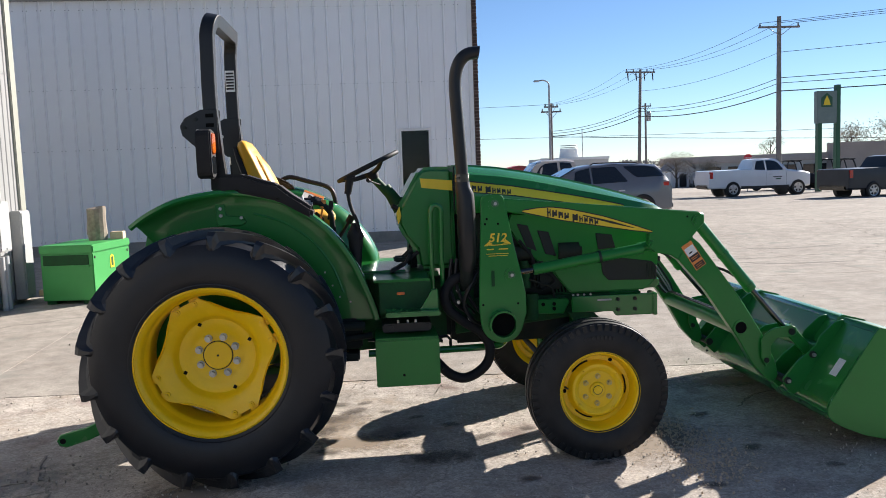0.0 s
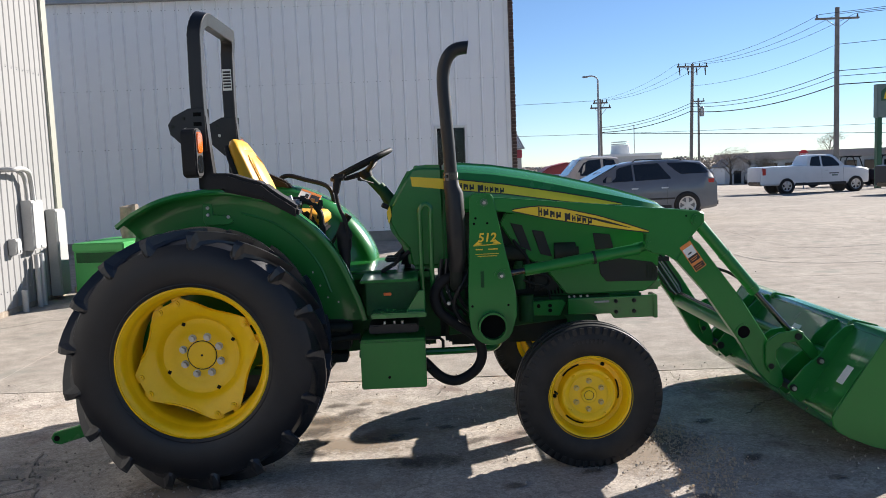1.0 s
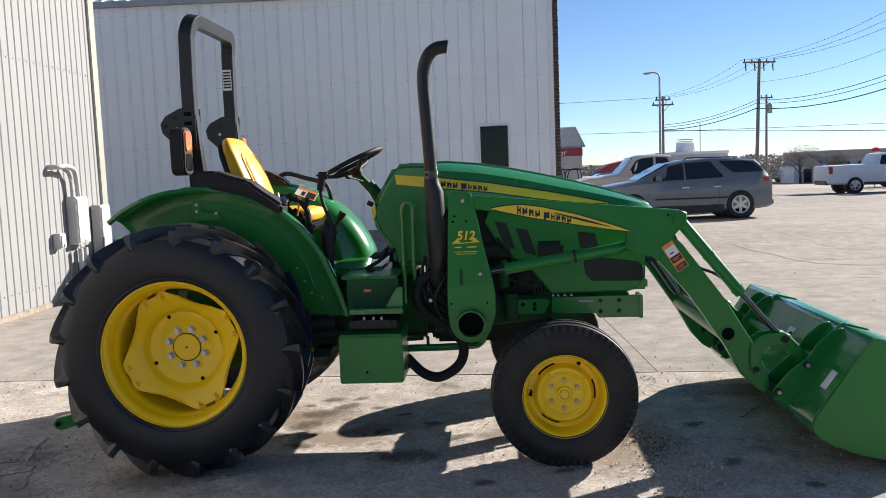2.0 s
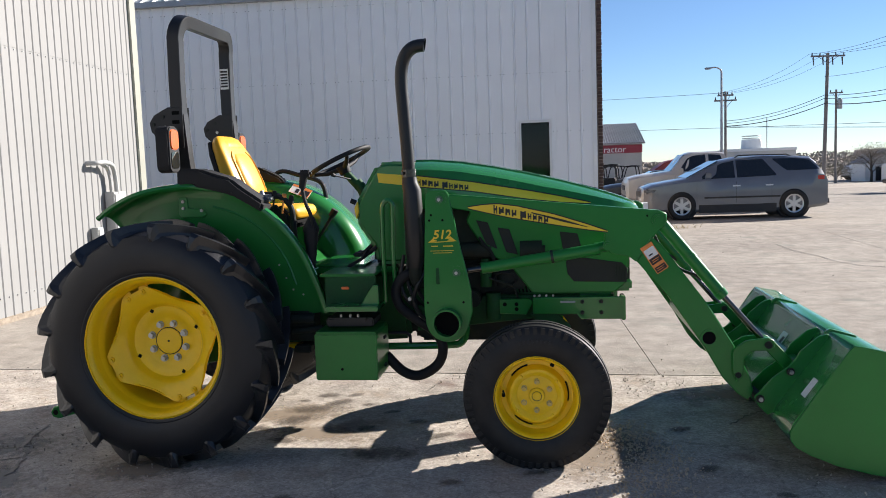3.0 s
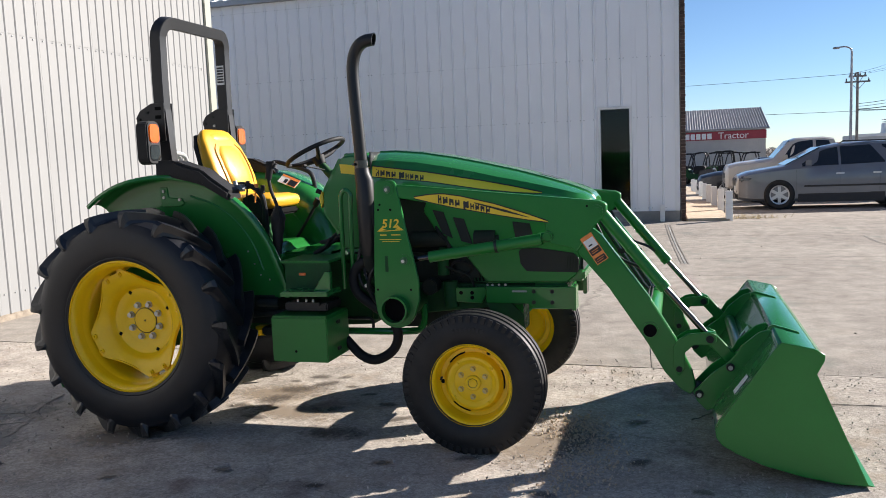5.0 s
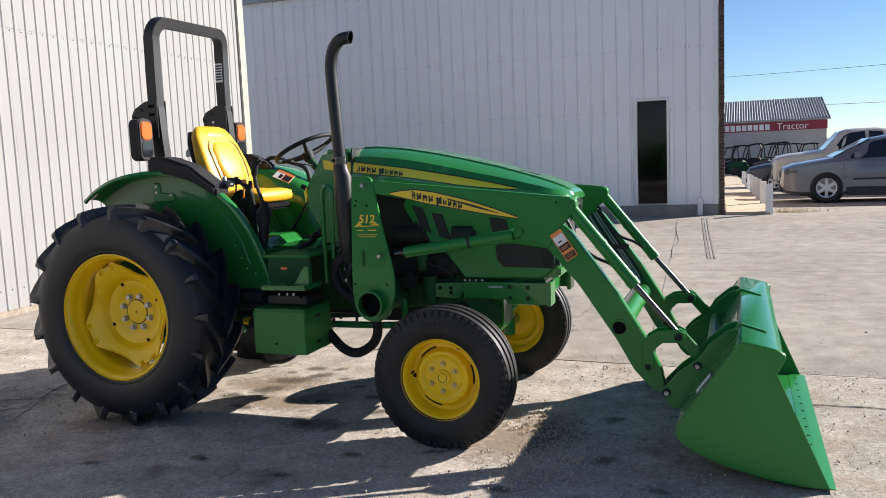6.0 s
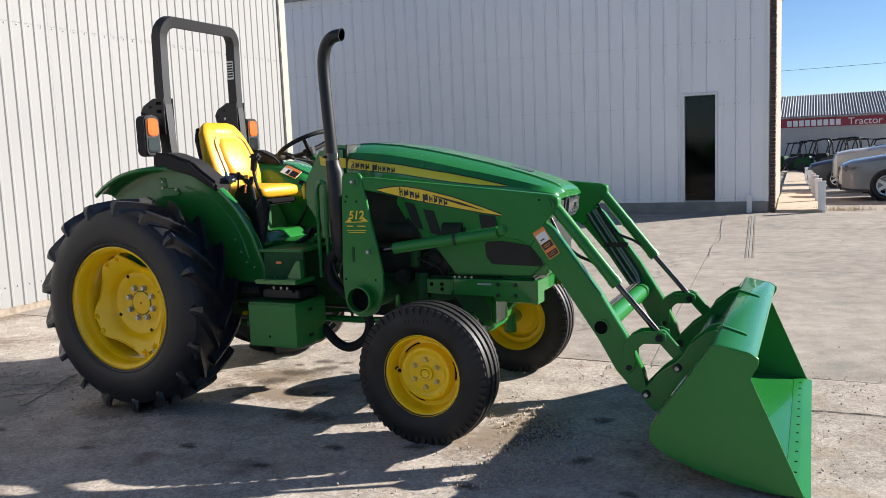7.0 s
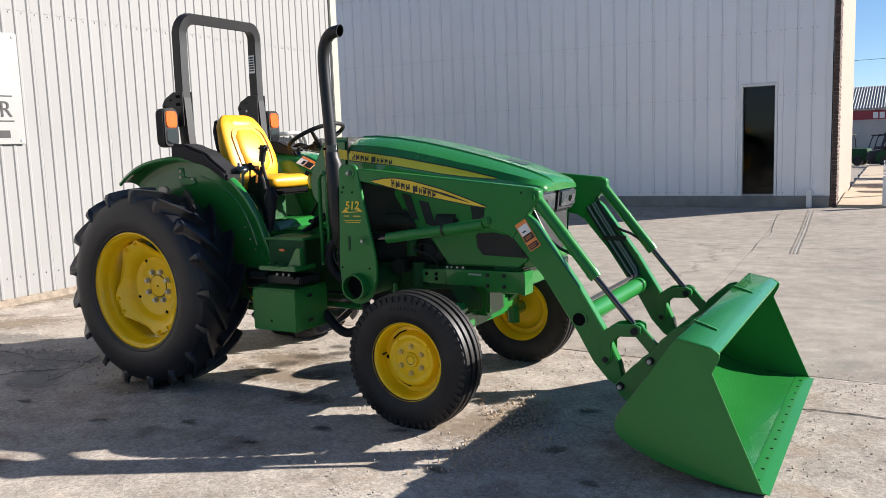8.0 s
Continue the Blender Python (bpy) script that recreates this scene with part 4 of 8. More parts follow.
    tyre = [(0.224, -0.092), (0.244, -0.104), (0.285, -0.113), (0.325, -0.111), (0.355, -0.104), (0.382, -0.098), (0.394, -0.09), (0.398, -0.062), (0.378, -0.058), (0.378, -0.048), (0.402, -0.044), (0.404, -0.014), (0.382, -0.011), (0.382, 0.011), (0.404, 0.014), (0.402, 0.044), (0.378, 0.048), (0.378, 0.058), (0.398, 0.062),
            (0.394, 0.09), (0.382, 0.098), (0.355, 0.104), (0.325, 0.111), (0.285, 0.113), (0.244, 0.104), (0.224, 0.092)]
    bm = lathe(tyre, 96)
    for sgn in (-1, 1):
        for k in range(56):
            a = 2 * math.pi * k / 56
            blk = moved(box((0.352, -0.004, -0.0115), (0.388, 0.004, 0.0115)), pose(0, sgn * 0.1045, 0, 0, -math.degrees(a), 0))
            me = bpy.data.meshes.new("tmp")
            blk.to_mesh(me)
            blk.free()
            bm.from_mesh(me)
            bpy.data.meshes.remove(me)
    part("tyre", flat_foot(bm, -0.384), RUBBER_NEW, wheel, "black ribbed front tyre with notched shoulders", 0.5)
    # moulded mark on the sidewall, as plain bars
    bm = bmesh.new()
    for k in range(8):
        a = math.radians(76 + 4.2 * k)
        bar = moved(box((0.305, -0.1155, -0.006), (0.325, -0.111, 0.006)), pose(0, 0, 0, 0, -math.degrees(a), 0))
        me = bpy.data.meshes.new("tmp")
        bar.to_mesh(me)
        bar.free()
        bm.from_mesh(me)
        bpy.data.meshes.remove(me)
    part("sidewall_mark", bm, RUBBER, wheel)
    return wheel


for s in (-1, 1):
    rear_wheel(s)
    front_wheel(s)

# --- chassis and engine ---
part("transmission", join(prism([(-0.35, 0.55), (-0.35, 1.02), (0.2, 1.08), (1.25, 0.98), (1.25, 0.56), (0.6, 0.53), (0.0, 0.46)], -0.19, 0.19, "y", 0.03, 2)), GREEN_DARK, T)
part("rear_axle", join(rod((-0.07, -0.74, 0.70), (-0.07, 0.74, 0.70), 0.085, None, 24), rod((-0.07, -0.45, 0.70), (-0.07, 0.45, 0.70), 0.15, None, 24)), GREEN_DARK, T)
part("engine_block", join(box((1.25, -0.17, 0.57), (2.05, 0.17, 1.30), 0.03), box((1.35, -0.21, 0.85), (1.95, 0.21, 1.05), 0.02), rod((1.55, -0.26, 1.12), (1.78, -0.26, 1.12), 0.05), box((1.3, -0.15, 0.54), (1.95, 0.15, 0.62), 0.02), box((1.33, -0.255, 1.06), (1.76, 0.255, 1.40), 0.03)), CAST, T)
part("oil_filter", rod((1.78, -0.27, 0.86), (1.78, -0.27, 0.70), 0.045), GREEN_DARK, T)
part("injection_pump", join(box((1.82, -0.28, 0.88), (1.98, -0.17, 1.02), 0.015), rod((1.98, -0.24, 0.95), (2.04, -0.24, 0.95), 0.03)), CAST, T)
part("fuel_line", tube(smooth_path([(1.72, -0.25, 0.92), (1.78, -0.3, 1.03), (1.88, -0.29, 1.06), (1.95, -0.27, 0.98)]), 0.008, 6), CAST, T)
part("fuel_line", tube(smooth_path([(1.70, -0.27, 0.98), (1.8, -0.31, 0.94), (1.9, -0.30, 0.9), (1.93, -0.26, 0.82)]), 0.007, 6), CAST, T)
part("alternator", join(rod((1.95, -0.28, 1.12), (2.08, -0.28, 1.12), 0.06), rod((2.08, -0.28, 1.12), (2.1, -0.28, 1.12), 0.035)), CAST, T)
for s in (-1, 1):
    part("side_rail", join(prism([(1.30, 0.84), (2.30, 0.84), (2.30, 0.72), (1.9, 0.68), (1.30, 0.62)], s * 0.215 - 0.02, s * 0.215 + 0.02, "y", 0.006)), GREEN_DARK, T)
part("front_bolster", join(box((1.98, -0.23, 0.72), (2.5, 0.23, 0.845), 0.012), box((2.02, -0.12, 0.5), (2.2, 0.12, 0.72), 0.02)), GREEN, T)
for s in (-1, 1):
    plate = part("mounting_plate", prism([(2.02, 0.838), (2.55, 0.838), (2.55, 0.705), (2.30, 0.705), (2.28, 0.735), (2.02, 0.74)], s * 0.335 - 0.012, s * 0.335 + 0.012, "y", 0.004), GREEN, T)
    for x, z in ((2.31, 0.81), (2.31, 0.745), (2.42, 0.81), (2.42, 0.745)):
        part("bolt", hex_bolt((x, s * 0.345, z), (0, s, 0), 0.013, 0.012), CAST, plate)
    part("end_angle", box((2.535, min(s * 0.235, s * 0.36), 0.70), (2.56, max(s * 0.235, s * 0.36), 0.84), 0.004), GREEN, plate)
part("front_axle", join(box((1.98, -0.60, 0.44), (2.09, 0.60, 0.54), 0.015), box((1.95, -0.35, 0.43), (2.12, 0.35, 0.56), 0.02)), GREEN, T)
for s in (-1, 1):
    part("kingpin", join(rod((2.03, s * 0.62, 0.30), (2.03, s * 0.62, 0.62), 0.045), rod((2.03, s * 0.6, 0.392), (2.03, s * 0.74, 0.392), 0.05)), GREEN, T)
    part("spindle_arm", prism([(1.97, 0.52), (2.08, 0.62), (2.18, 0.66), (2.22, 0.61), (2.1, 0.5), (2.0, 0.42)], s * 0.46 - 0.04, s * 0.46 + 0.04, "y", 0.01), GREEN, T)
part("tie_rod", rod((1.88, -0.6, 0.40), (1.88, 0.6, 0.40), 0.018), BLACK, T)
part("drive_rail", tube(smooth_path([(0.75, -0.3, 0.54), (1.2, -0.3, 0.54), (1.5, -0.3, 0.545), (1.58, -0.3, 0.56), (1.61, -0.3, 0.62), (1.61, -0.3, 0.72)]), 0.022), GREEN, T)
part("drive_rail", tube([(0.75, -0.28, 0.62), (1.24, -0.28, 0.62), (1.26, -0.28, 0.6), (1.26, -0.28, 0.56)], 0.010, 8), BLACK, T)

# filter, lines and brackets low on the engine
part("fuel_filter", join(rod((1.74, -0.275, 0.90), (1.74, -0.275, 1.045), 0.036, None, 16), rod((1.74, -0.275, 1.045), (1.74, -0.275, 1.07), 0.028, 0.024, 12)), GREEN_DARK, T)
part("oil_filter", join(rod((1.66, -0.22, 0.83), (1.66, -0.33, 0.83), 0.05, None, 18), rod((1.66, -0.33, 0.83), (1.66, -0.338, 0.83), 0.042, None, 18)), CAST, T)
part("air_line", tube(smooth_path([(1.80, -0.28, 0.905), (1.80, -0.29, 0.965), (1.84, -0.30, 0.985), (1.90, -0.30, 0.975), (1.92, -0.29, 0.93), (1.84, -0.28, 0.88)]), 0.008, 8), PLASTIC, T)
part("rail_bracket", prism([(1.78, 0.82), (2.0, 0.825), (2.02, 0.80), (1.98, 0.725), (1.78, 0.735)], -0.29, -0.27, "y", 0.004), GREEN_LOADER, T)
for x, z in ((1.85, 0.79), (1.92, 0.79), (1.92, 0.76)):
    part("bracket_hole", rod((x, -0.289, z), (x, -0.2925, z), 0.012, None, 12), HOLLOW, T)
for x in (2.03, 2.06, 2.10, 2.14):
    part("bolt", hex_bolt((x, -0.335, 0.848), (0, -1, 0), 0.008, 0.008), STEEL, T)
part("rail_slot", box((2.18, -0.352, 0.805), (2.27, -0.346, 0.816), 0.002), GREYMETAL, T)
part("lower_plate", prism([(2.0, 0.735), (2.16, 0.735), (2.24, 0.66), (2.24, 0.58), (2.12, 0.56)], -0.30, -0.285, "y", 0.004), GREEN_DARK, T)
part("wire_loom", tube(smooth_path([(1.68, -0.25, 1.28), (1.72, -0.30, 1.18), (1.78, -0.30, 1.10), (1.80, -0.29, 1.02)]), 0.012, 8), PLASTIC, T)

# --- hood ---
HOOD = [  # x, crown height, half width, lower edge
    (1.315, 1.668, 0.338, 1.385), (1.42, 1.667, 0.340, 1.385), (1.60, 1.648, 0.338, 1.38), (1.80, 1.612, 0.332, 1.37), (2.0, 1.568, 0.325, 1.35),
    (2.2, 1.518, 0.315, 1.335), (2.36, 1.472, 0.309, 1.32), (2.48, 1.434, 0.304, 1.312), (2.56, 1.405, 0.297, 1.31), (2.61, 1.384, 0.285, 1.31), (2.64, 1.364, 0.268, 1.31), (2.657, 1.34, 0.245, 1.31)]


def hood_ring(x):
    zt, w, zb = lerp_table(HOOD, x)
    f = min(1.0, (zt - zb) / 0.2)
    half = [(w - 0.012, zb), (w, zb + 0.02 * f), (w, max(zt - 0.165 * f, zb + 0.03 * f)), (w - 0.006, max(zt - 0.11 * f, zb + 0.04 * f)), (w - 0.035, zt - 0.055 * f), (w - 0.10, zt - 0.022 * f), (w * 0.47, zt - 0.006), (w * 0.44, zt + 0.004), (0, zt + 0.008)]
    return [(x, -y, z) for y, z in half] + [(x, y, z) for y, z in half[-2::-1]]


def hood_y(x, z):
    """Outer face of the hood's right side at a height."""
    pts = [(p[2], p[1]) for p in hood_ring(x)[1:8]]
    return lerp_table(pts, z)[0]


xs_h = [p[0] for p in HOOD]
fine = []
for a, b in zip(xs_h, xs_h[1:]):
    fine += [a, (a + b) / 2]
fine.append(xs_h[-1])
bm = loft([hood_ring(x) for x in fine], closed=False)
front = [v for v in bm.verts if abs(v.co.x - xs_h[-1]) < 1e-6]
bm.faces.new(sorted(front, key=lambda v: math.atan2(v.co.z - 1.27, v.co.y)))
part("hood", thick(bm, -0.006), GREEN, T, "glossy green engine hood", 0.45)
COWL = [(1.31, 1.668), (1.17, 1.675), (1.10, 1.665), (1.02, 1.53), (0.955, 1.42), (0.955, 1.33), (1.0, 1.24), (1.06, 1.17), (1.08, 1.05), (1.31, 1.05)]
cowl = part("cowl", prism(COWL, -0.325, 0.325, "y", 0.03, 3), GREEN, T, "green dash cowl behind the hood")
part("cowl_lamp", prism([(0.955, 1.40), (0.975, 1.44), (0.985, 1.38), (0.965, 1.33)], -0.332, -0.30, "y", 0.004), DECAL_Y, cowl)
part("cowl_seam", box((1.308, -0.336, 1.40), (1.318, 0.336, 1.672), 0.002), BLACK, T)


def strip(name, upper, lower, material, parent, off, yfun, n=30):
    """A thin decal between two edge lines of (x, z) rows, laid on a side face."""
    x0, x1 = upper[0][0], upper[-1][0]
    bm = bmesh.new()
    prev = None
    for i in range(n + 1):
        x = x0 + (x1 - x0) * i / n
        zu, zl = lerp_table(upper, x)[0], lerp_table(lower, x)[0]
        col = [bm.verts.new((x, yfun(x, z) - off, z)) for z in (zl, zl + (zu - zl) * 0.33, zl + (zu - zl) * 0.67, zu)]
        if prev:
            for k in range(3):
                bm.faces.new((prev[k], prev[k + 1], col[k + 1], col[k]))
        prev = col
    return part(name, bm, material, parent)


hood_ob = [o for o in T.children if o.name.startswith("hood")][0]
UP = [(1.325, 1.583), (1.68, 1.533), (2.02, 1.47), (2.2, 1.432), (2.37, 1.392)]
LO = [(1.325, 1.522), (1.68, 1.482), (2.02, 1.424), (2.2, 1.402), (2.37, 1.388)]
strip("stripe_border", [(x, z + 0.007) for x, z in UP], [(x, z - 0.006) for x, z in LO], STICKER_K, hood_ob, 0.0075, hood_y)
strip("stripe", UP, LO, DECAL_Y, hood_ob, 0.009, hood_y)
part("stripe", prism([(1.105, 1.605), (1.30, 1.586), (1.30, 1.524), (1.112, 1.548)], -0.3285, -0.326, "y"), DECAL_Y, cowl, "yellow stripe")


def brand_bars(x0, x1, z0, z1, h0, h1, parent, yfun, off):
    """A row of plain blocks where a maker's name stands."""
    widths = (0.8, 1.0, 0.95, 0.95, 0.35, 1.1, 0.8, 0.8, 0.85, 0.85)
    total, run = sum(widths), 0.0
    for k, w in enumerate(widths):
        a, b = x0 + (x1 - x0) * (run + 0.14) / total, x0 + (x1 - x0) * (run + w - 0.10) / total
        run += w
        if k == 4:
            continue
        u = run / total
        zm, h = z0 + (z1 - z0) * u, (h0 + (h1 - h0) * u) * (1.12 if k in (0, 5) else 0.9)
        bm = bmesh.new()
        f, w = h / 2, b - a
        for xa, xb, za, zb in ((a, a + w * 0.36, -f, f), (a + w * 0.36, b - w * 0.3, -f * (0.25 + 0.4 * (k % 2)), f * (0.2 + 0.3 * (k % 3))), (b - w * 0.3, b, -f * (1 - 0.25 * (k % 2)), f * (1 - 0.3 * ((k + 1) % 2)))):
            bm.faces.new([bm.verts.new((x, yfun(x, zm + z) - off, zm + z)) for x, z in ((xa, za), (xb, za), (xb, zb), (xa, zb))])
        part("mark_block", bm, STICKER_K, parent)


brand_bars(1.345, 1.66, 1.549, 1.503, 0.04, 0.034, hood_ob, hood_y, 0.0105)

# side shields, grilles and nose
for s in (-1, 1):
    y0 = s * 0.285
    lo_, hi_ = min(y0, s * 0.302), max(y0, s * 0.302)
    shield = part("side_shield", prism([(1.66, 1.37), (1.63, 1.30), (1.74, 1.12), (1.90, 1.01), (2.02, 0.855), (2.50, 0.855), (2.56, 0.90), (2.585, 1.0), (2.60, 1.26), (2.3, 1.33)], lo_, hi_, "y", 0.01, 2), GREEN_LOADER, T, "green engine side shield")
    yo = s * 0.303
    a_, b_ = min(yo, yo + s * 0.006), max(yo, yo + s * 0.006)
    part("side_screen", prism([(2.22, 1.045), (2.235, 1.06), (2.33, 1.066), (2.545, 1.034), (2.578, 1.0), (2.57, 0.918), (2.265, 0.926), (2.228, 0.972)], a_, b_, "y", 0.002), MESH, shield, "black mesh screen")
    for k in range(4):
        part("screen_bar", prism([(2.505 + 0.016 * k, 0.935), (2.511 + 0.016 * k, 0.935), (2.517 + 0.016 * k, 1.02 - 0.006 * k), (2.511 + 0.016 * k, 1.02 - 0.006 * k)], min(yo, yo + s * 0.009), max(yo, yo + s * 0.009), "y"), CAST, shield)
    part("side_screen", prism([(2.187, 1.225), (2.29, 1.212), (2.312, 1.13), (2.203, 1.122)], a_, b_, "y", 0.002), MESH, shield)
    part("side_screen", prism([(1.692, 1.305), (1.762, 1.29), (1.816, 1.128), (1.75, 1.16)], a_, b_, "y", 0.002), MESH, shield)
    part("side_screen", prism([(1.82, 1.258), (1.89, 1.246), (1.938, 1.092), (1.868, 1.11)], a_, b_, "y", 0.002), MESH, shield)
    for k in range(4):
        part("louvre", prism([(1.925 + 0.022 * k, 0.915), (1.935 + 0.022 * k, 0.915), (1.945 + 0.022 * k, 0.855), (1.935 + 0.022 * k, 0.855)], min(s * 0.24, s * 0.244), max(s * 0.24, s * 0.244), "y"), HOLLOW, shield)
    bezel = part("headlight", prism([(2.44, 1.309), (2.632, 1.309), (2.618, 1.165), (2.46, 1.19)], min(s * 0.012, s * 0.300), max(s * 0.012, s * 0.300), "y", 0.012, 2), MESH, T, "clear wraparound headlight in a black surround")
    part("lens", prism([(2.50, 1.302), (2.645, 1.300), (2.632, 1.185), (2.51, 1.205)], min(s * 0.045, s * 0.304), max(s * 0.045, s * 0.304), "y", 0.012, 2), LENS, bezel, "clear lens")
    part("lamp_bowl", lathe([(0.0, 0.0), (0.026, 0.0), (0.03, 0.006), (0.0, 0.004)], 20), CHROME, bezel).matrix_local = pose(2.640, s * 0.20, 1.245, 0, 0, 90)
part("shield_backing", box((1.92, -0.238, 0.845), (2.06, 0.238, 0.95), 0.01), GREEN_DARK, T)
part("nose_grille", box((2.50, -0.275, 0.90), (2.595, 0.275, 1.24), 0.025, 3), MESH, T, "black front grille")
part("nose_sill", box((2.50, -0.285, 0.86), (2.605, 0.285, 0.93), 0.015), GREEN, T)
# Dark glossy strip laid on the hood in place of its vent slot.
part("hood_badge", prism([(2.32, 1.492), (2.44, 1.456), (2.44, 1.462), (2.32, 1.498)], -0.06, 0.06, "y", 0.002), CAR_GLASS, T, "small dark strip for the vent slot in the hood")
part("radiator", box((2.2, -0.25, 0.86), (2.3, 0.25, 1.3), 0.01), CAST, T)

# --- exhaust ---
STACK = smooth_path([(1.338, -0.545, 1.57), (1.335, -0.548, 1.7), (1.322, -0.55, 1.95), (1.315, -0.55, 2.12), (1.324, -0.551, 2.21), (1.352, -0.553, 2.272), (1.395, -0.555, 2.304), (1.455, -0.556, 2.312)])


def slant(bm, x, z, lean):
    """Cuts the pipe's mouth on the slant: the upper lip reaches further."""
    for v in bm.verts:
        if v.co.x > x - 0.02 and v.co.z > 2.2:
            v.co.x += (v.co.z - z) * lean
    return bm


stack = part("exhaust_pipe", slant(tube(STACK, 0.0365, 22, caps=False), 1.455, 2.312, 0.35), BLACK, T, "black exhaust stack with a curved tip")
part("tip_bore", slant(tube(STACK[-14:], 0.0325, 22, caps=False), 1.455, 2.312, 0.35), HOLLOW, stack)
part("bore_end", rod(STACK[-14], STACK[-13], 0.0325), HOLLOW, stack)
part("tip_lip", lathe([(0.0322, 0.0), (0.0368, 0.0), (0.0368, 0.004), (0.0322, 0.004)], 24), BLACK, stack).matrix_local = Matrix.Translation((1.453, -0.556, 2.312)) @ Matrix(((1, 0, 0.35, 0), (0, 1, 0, 0), (0, 0, 1, 0), (0, 0, 0, 1))) @ pose(0, 0, 0, 0, 0, -90)
part("clamp_band", join(rod((1.3375, -0.545, 1.578), (1.3365, -0.5455, 1.622), 0.043, None, 24), box((1.30, -0.6, 1.592), (1.315, -0.56, 1.608), 0.003)), CHROME, stack, "bright steel clamp band")
part("heat_sleeve", tube([(1.338, -0.545, 1.578), (1.340, -0.545, 1.54), (1.352, -0.545, 1.50), (1.356, -0.545, 1.30), (1.358, -0.54, 1.14), (1.35, -0.53, 1.06)], [0.042, 0.046, 0.053, 0.056, 0.056, 0.045], 22), BLACK, stack, "matt black heat sleeve")
part("lower_pipe", tube(smooth_path([(1.35, -0.53, 1.08), (1.35, -0.5, 0.99), (1.36, -0.4, 0.95), (1.4, -0.25, 0.96)]), 0.04, 14), CAST, stack)
part("air_hose", tube(smooth_path([(1.40, -0.44, 1.02), (1.28, -0.47, 1.0), (1.22, -0.47, 0.92), (1.24, -0.47, 0.82), (1.33, -0.46, 0.74), (1.44, -0.45, 0.66), (1.485, -0.45, 0.56), (1.45, -0.45, 0.46), (1.34, -0.45, 0.395), (1.24, -0.45, 0.42), (1.14, -0.45, 0.52)], 8), 0.03, 14), PLASTIC, T, "thick black hose in a loop")
part("hydraulic_hose", tube(smooth_path([(1.42, -0.5, 1.05), (1.36, -0.52, 0.95), (1.33, -0.5, 0.85), (1.38, -0.48, 0.75), (1.46, -0.4, 0.7)]), 0.013, 8), BLACK, T)
for k in range(3):
    part("hydraulic_hose", tube(smooth_path([(1.27 + 0.03 * k, -0.44, 1.12), (1.25 + 0.04 * k, -0.46, 0.98), (1.28 + 0.05 * k, -0.47, 0.86), (1.36 + 0.04 * k, -0.40, 0.78)]), 0.011, 8), BLACK, T)
# Block and fittings added to fill the dark gap between cowl and mast.
part("filler_block", join(box((1.26, -0.42, 0.74), (1.40, -0.28, 1.0), 0.012), rod((1.33, -0.43, 0.90), (1.33, -0.47, 0.90), 0.024), rod((1.36, -0.43, 0.80), (1.36, -0.46, 0.80), 0.02)), GREEN_DARK, T)
for x, z in ((1.30, 0.93), (1.30, 0.86), (1.36, 0.75)):
    part("fitting", rod((x, -0.43, z), (x, -0.475, z), 0.011), STEEL, T)

# --- operator's station ---
part("platform", join(box((0.30, -0.30, 1.0), (1.2, 0.30, 1.035), 0.006), box((0.80, -0.615, 1.018), (1.125, -0.295, 1.034), 0.004), box((0.62, 0.295, 1.0), (1.2, 0.60, 1.034), 0.006)), GREEN_LOADER, T, "green steel operator platform")
# Dark green stands for the shaded recess under the platform.
part("step_back", box((0.83, -0.612, 0.84), (1.13, -0.595, 1.018), 0.004), GREEN_DARK, T)
part("step_lip", box((0.862, -0.76, 0.838), (1.168, -0.55, 0.866), 0.006), GREEN, T)
part("step_gusset", prism([(1.055, 0.864), (1.162, 0.864), (1.162, 0.978), (1.13, 0.978)], -0.70, -0.66, "y", 0.004), GREEN, T)
part("side_reflector", box((0.93, -0.628, 0.945), (0.975, -0.62, 0.962), 0.003), AMBER, T)
part("step_box", join(box((0.795, -0.76, 0.445), (1.155, -0.43, 0.712), 0.006), box((0.80, -0.752, 0.712), (1.15, -0.438, 0.722), 0.003)), GREEN_LOADER, T, "green battery box below the step")
part("box_hole", rod((0.95, -0.762, 0.51), (0.95, -0.758, 0.51), 0.008), HOLLOW, T)
for x, z in ((1.171, 0.66), (1.171, 0.5)):
    part("box_hinge", box((x, -0.66, z), (x + 0.012, -0.62, z + 0.02), 0.003), CAST, T)
part("box_bracket", join(box((0.84, -0.66, 0.735), (1.12, -0.45, 0.785), 0.008), box((0.9, -0.68, 0.77), (1.08, -0.62, 0.79), 0.004)), BLACK, T)
for x in (0.93, 0.985, 1.03):
    part("stud", rod((x, -0.66, 0.785), (x, -0.66, 0.806), 0.008), STEEL, T)
part("linkage_bank", join(box((0.50, -0.5, 0.62), (0.72, -0.36, 0.80), 0.01), rod((0.55, -0.52, 0.68), (0.78, -0.52, 0.70), 0.02), rod((0.60, -0.54, 0.76), (0.74, -0.54, 0.76), 0.025), box((0.6, -0.53, 0.55), (0.7, -0.4, 0.6), 0.008)), CAST, T)
part("yellow_tag", box((0.54, -0.50, 0.575), (0.64, -0.44, 0.60), 0.004), YELLOW, T)
part("hand_rail", tube(smooth_path([(1.15, -0.45, 0.84), (1.15, -0.45, 1.1), (1.152, -0.45, 1.36), (1.158, -0.45, 1.42), (1.185, -0.45, 1.445), (1.215, -0.45, 1.42), (1.215, -0.45, 1.36), (1.21, -0.45, 1.1), (1.212, -0.45, 0.9)], 5), 0.0145, 10), GREEN, T, "green looped grab rail")

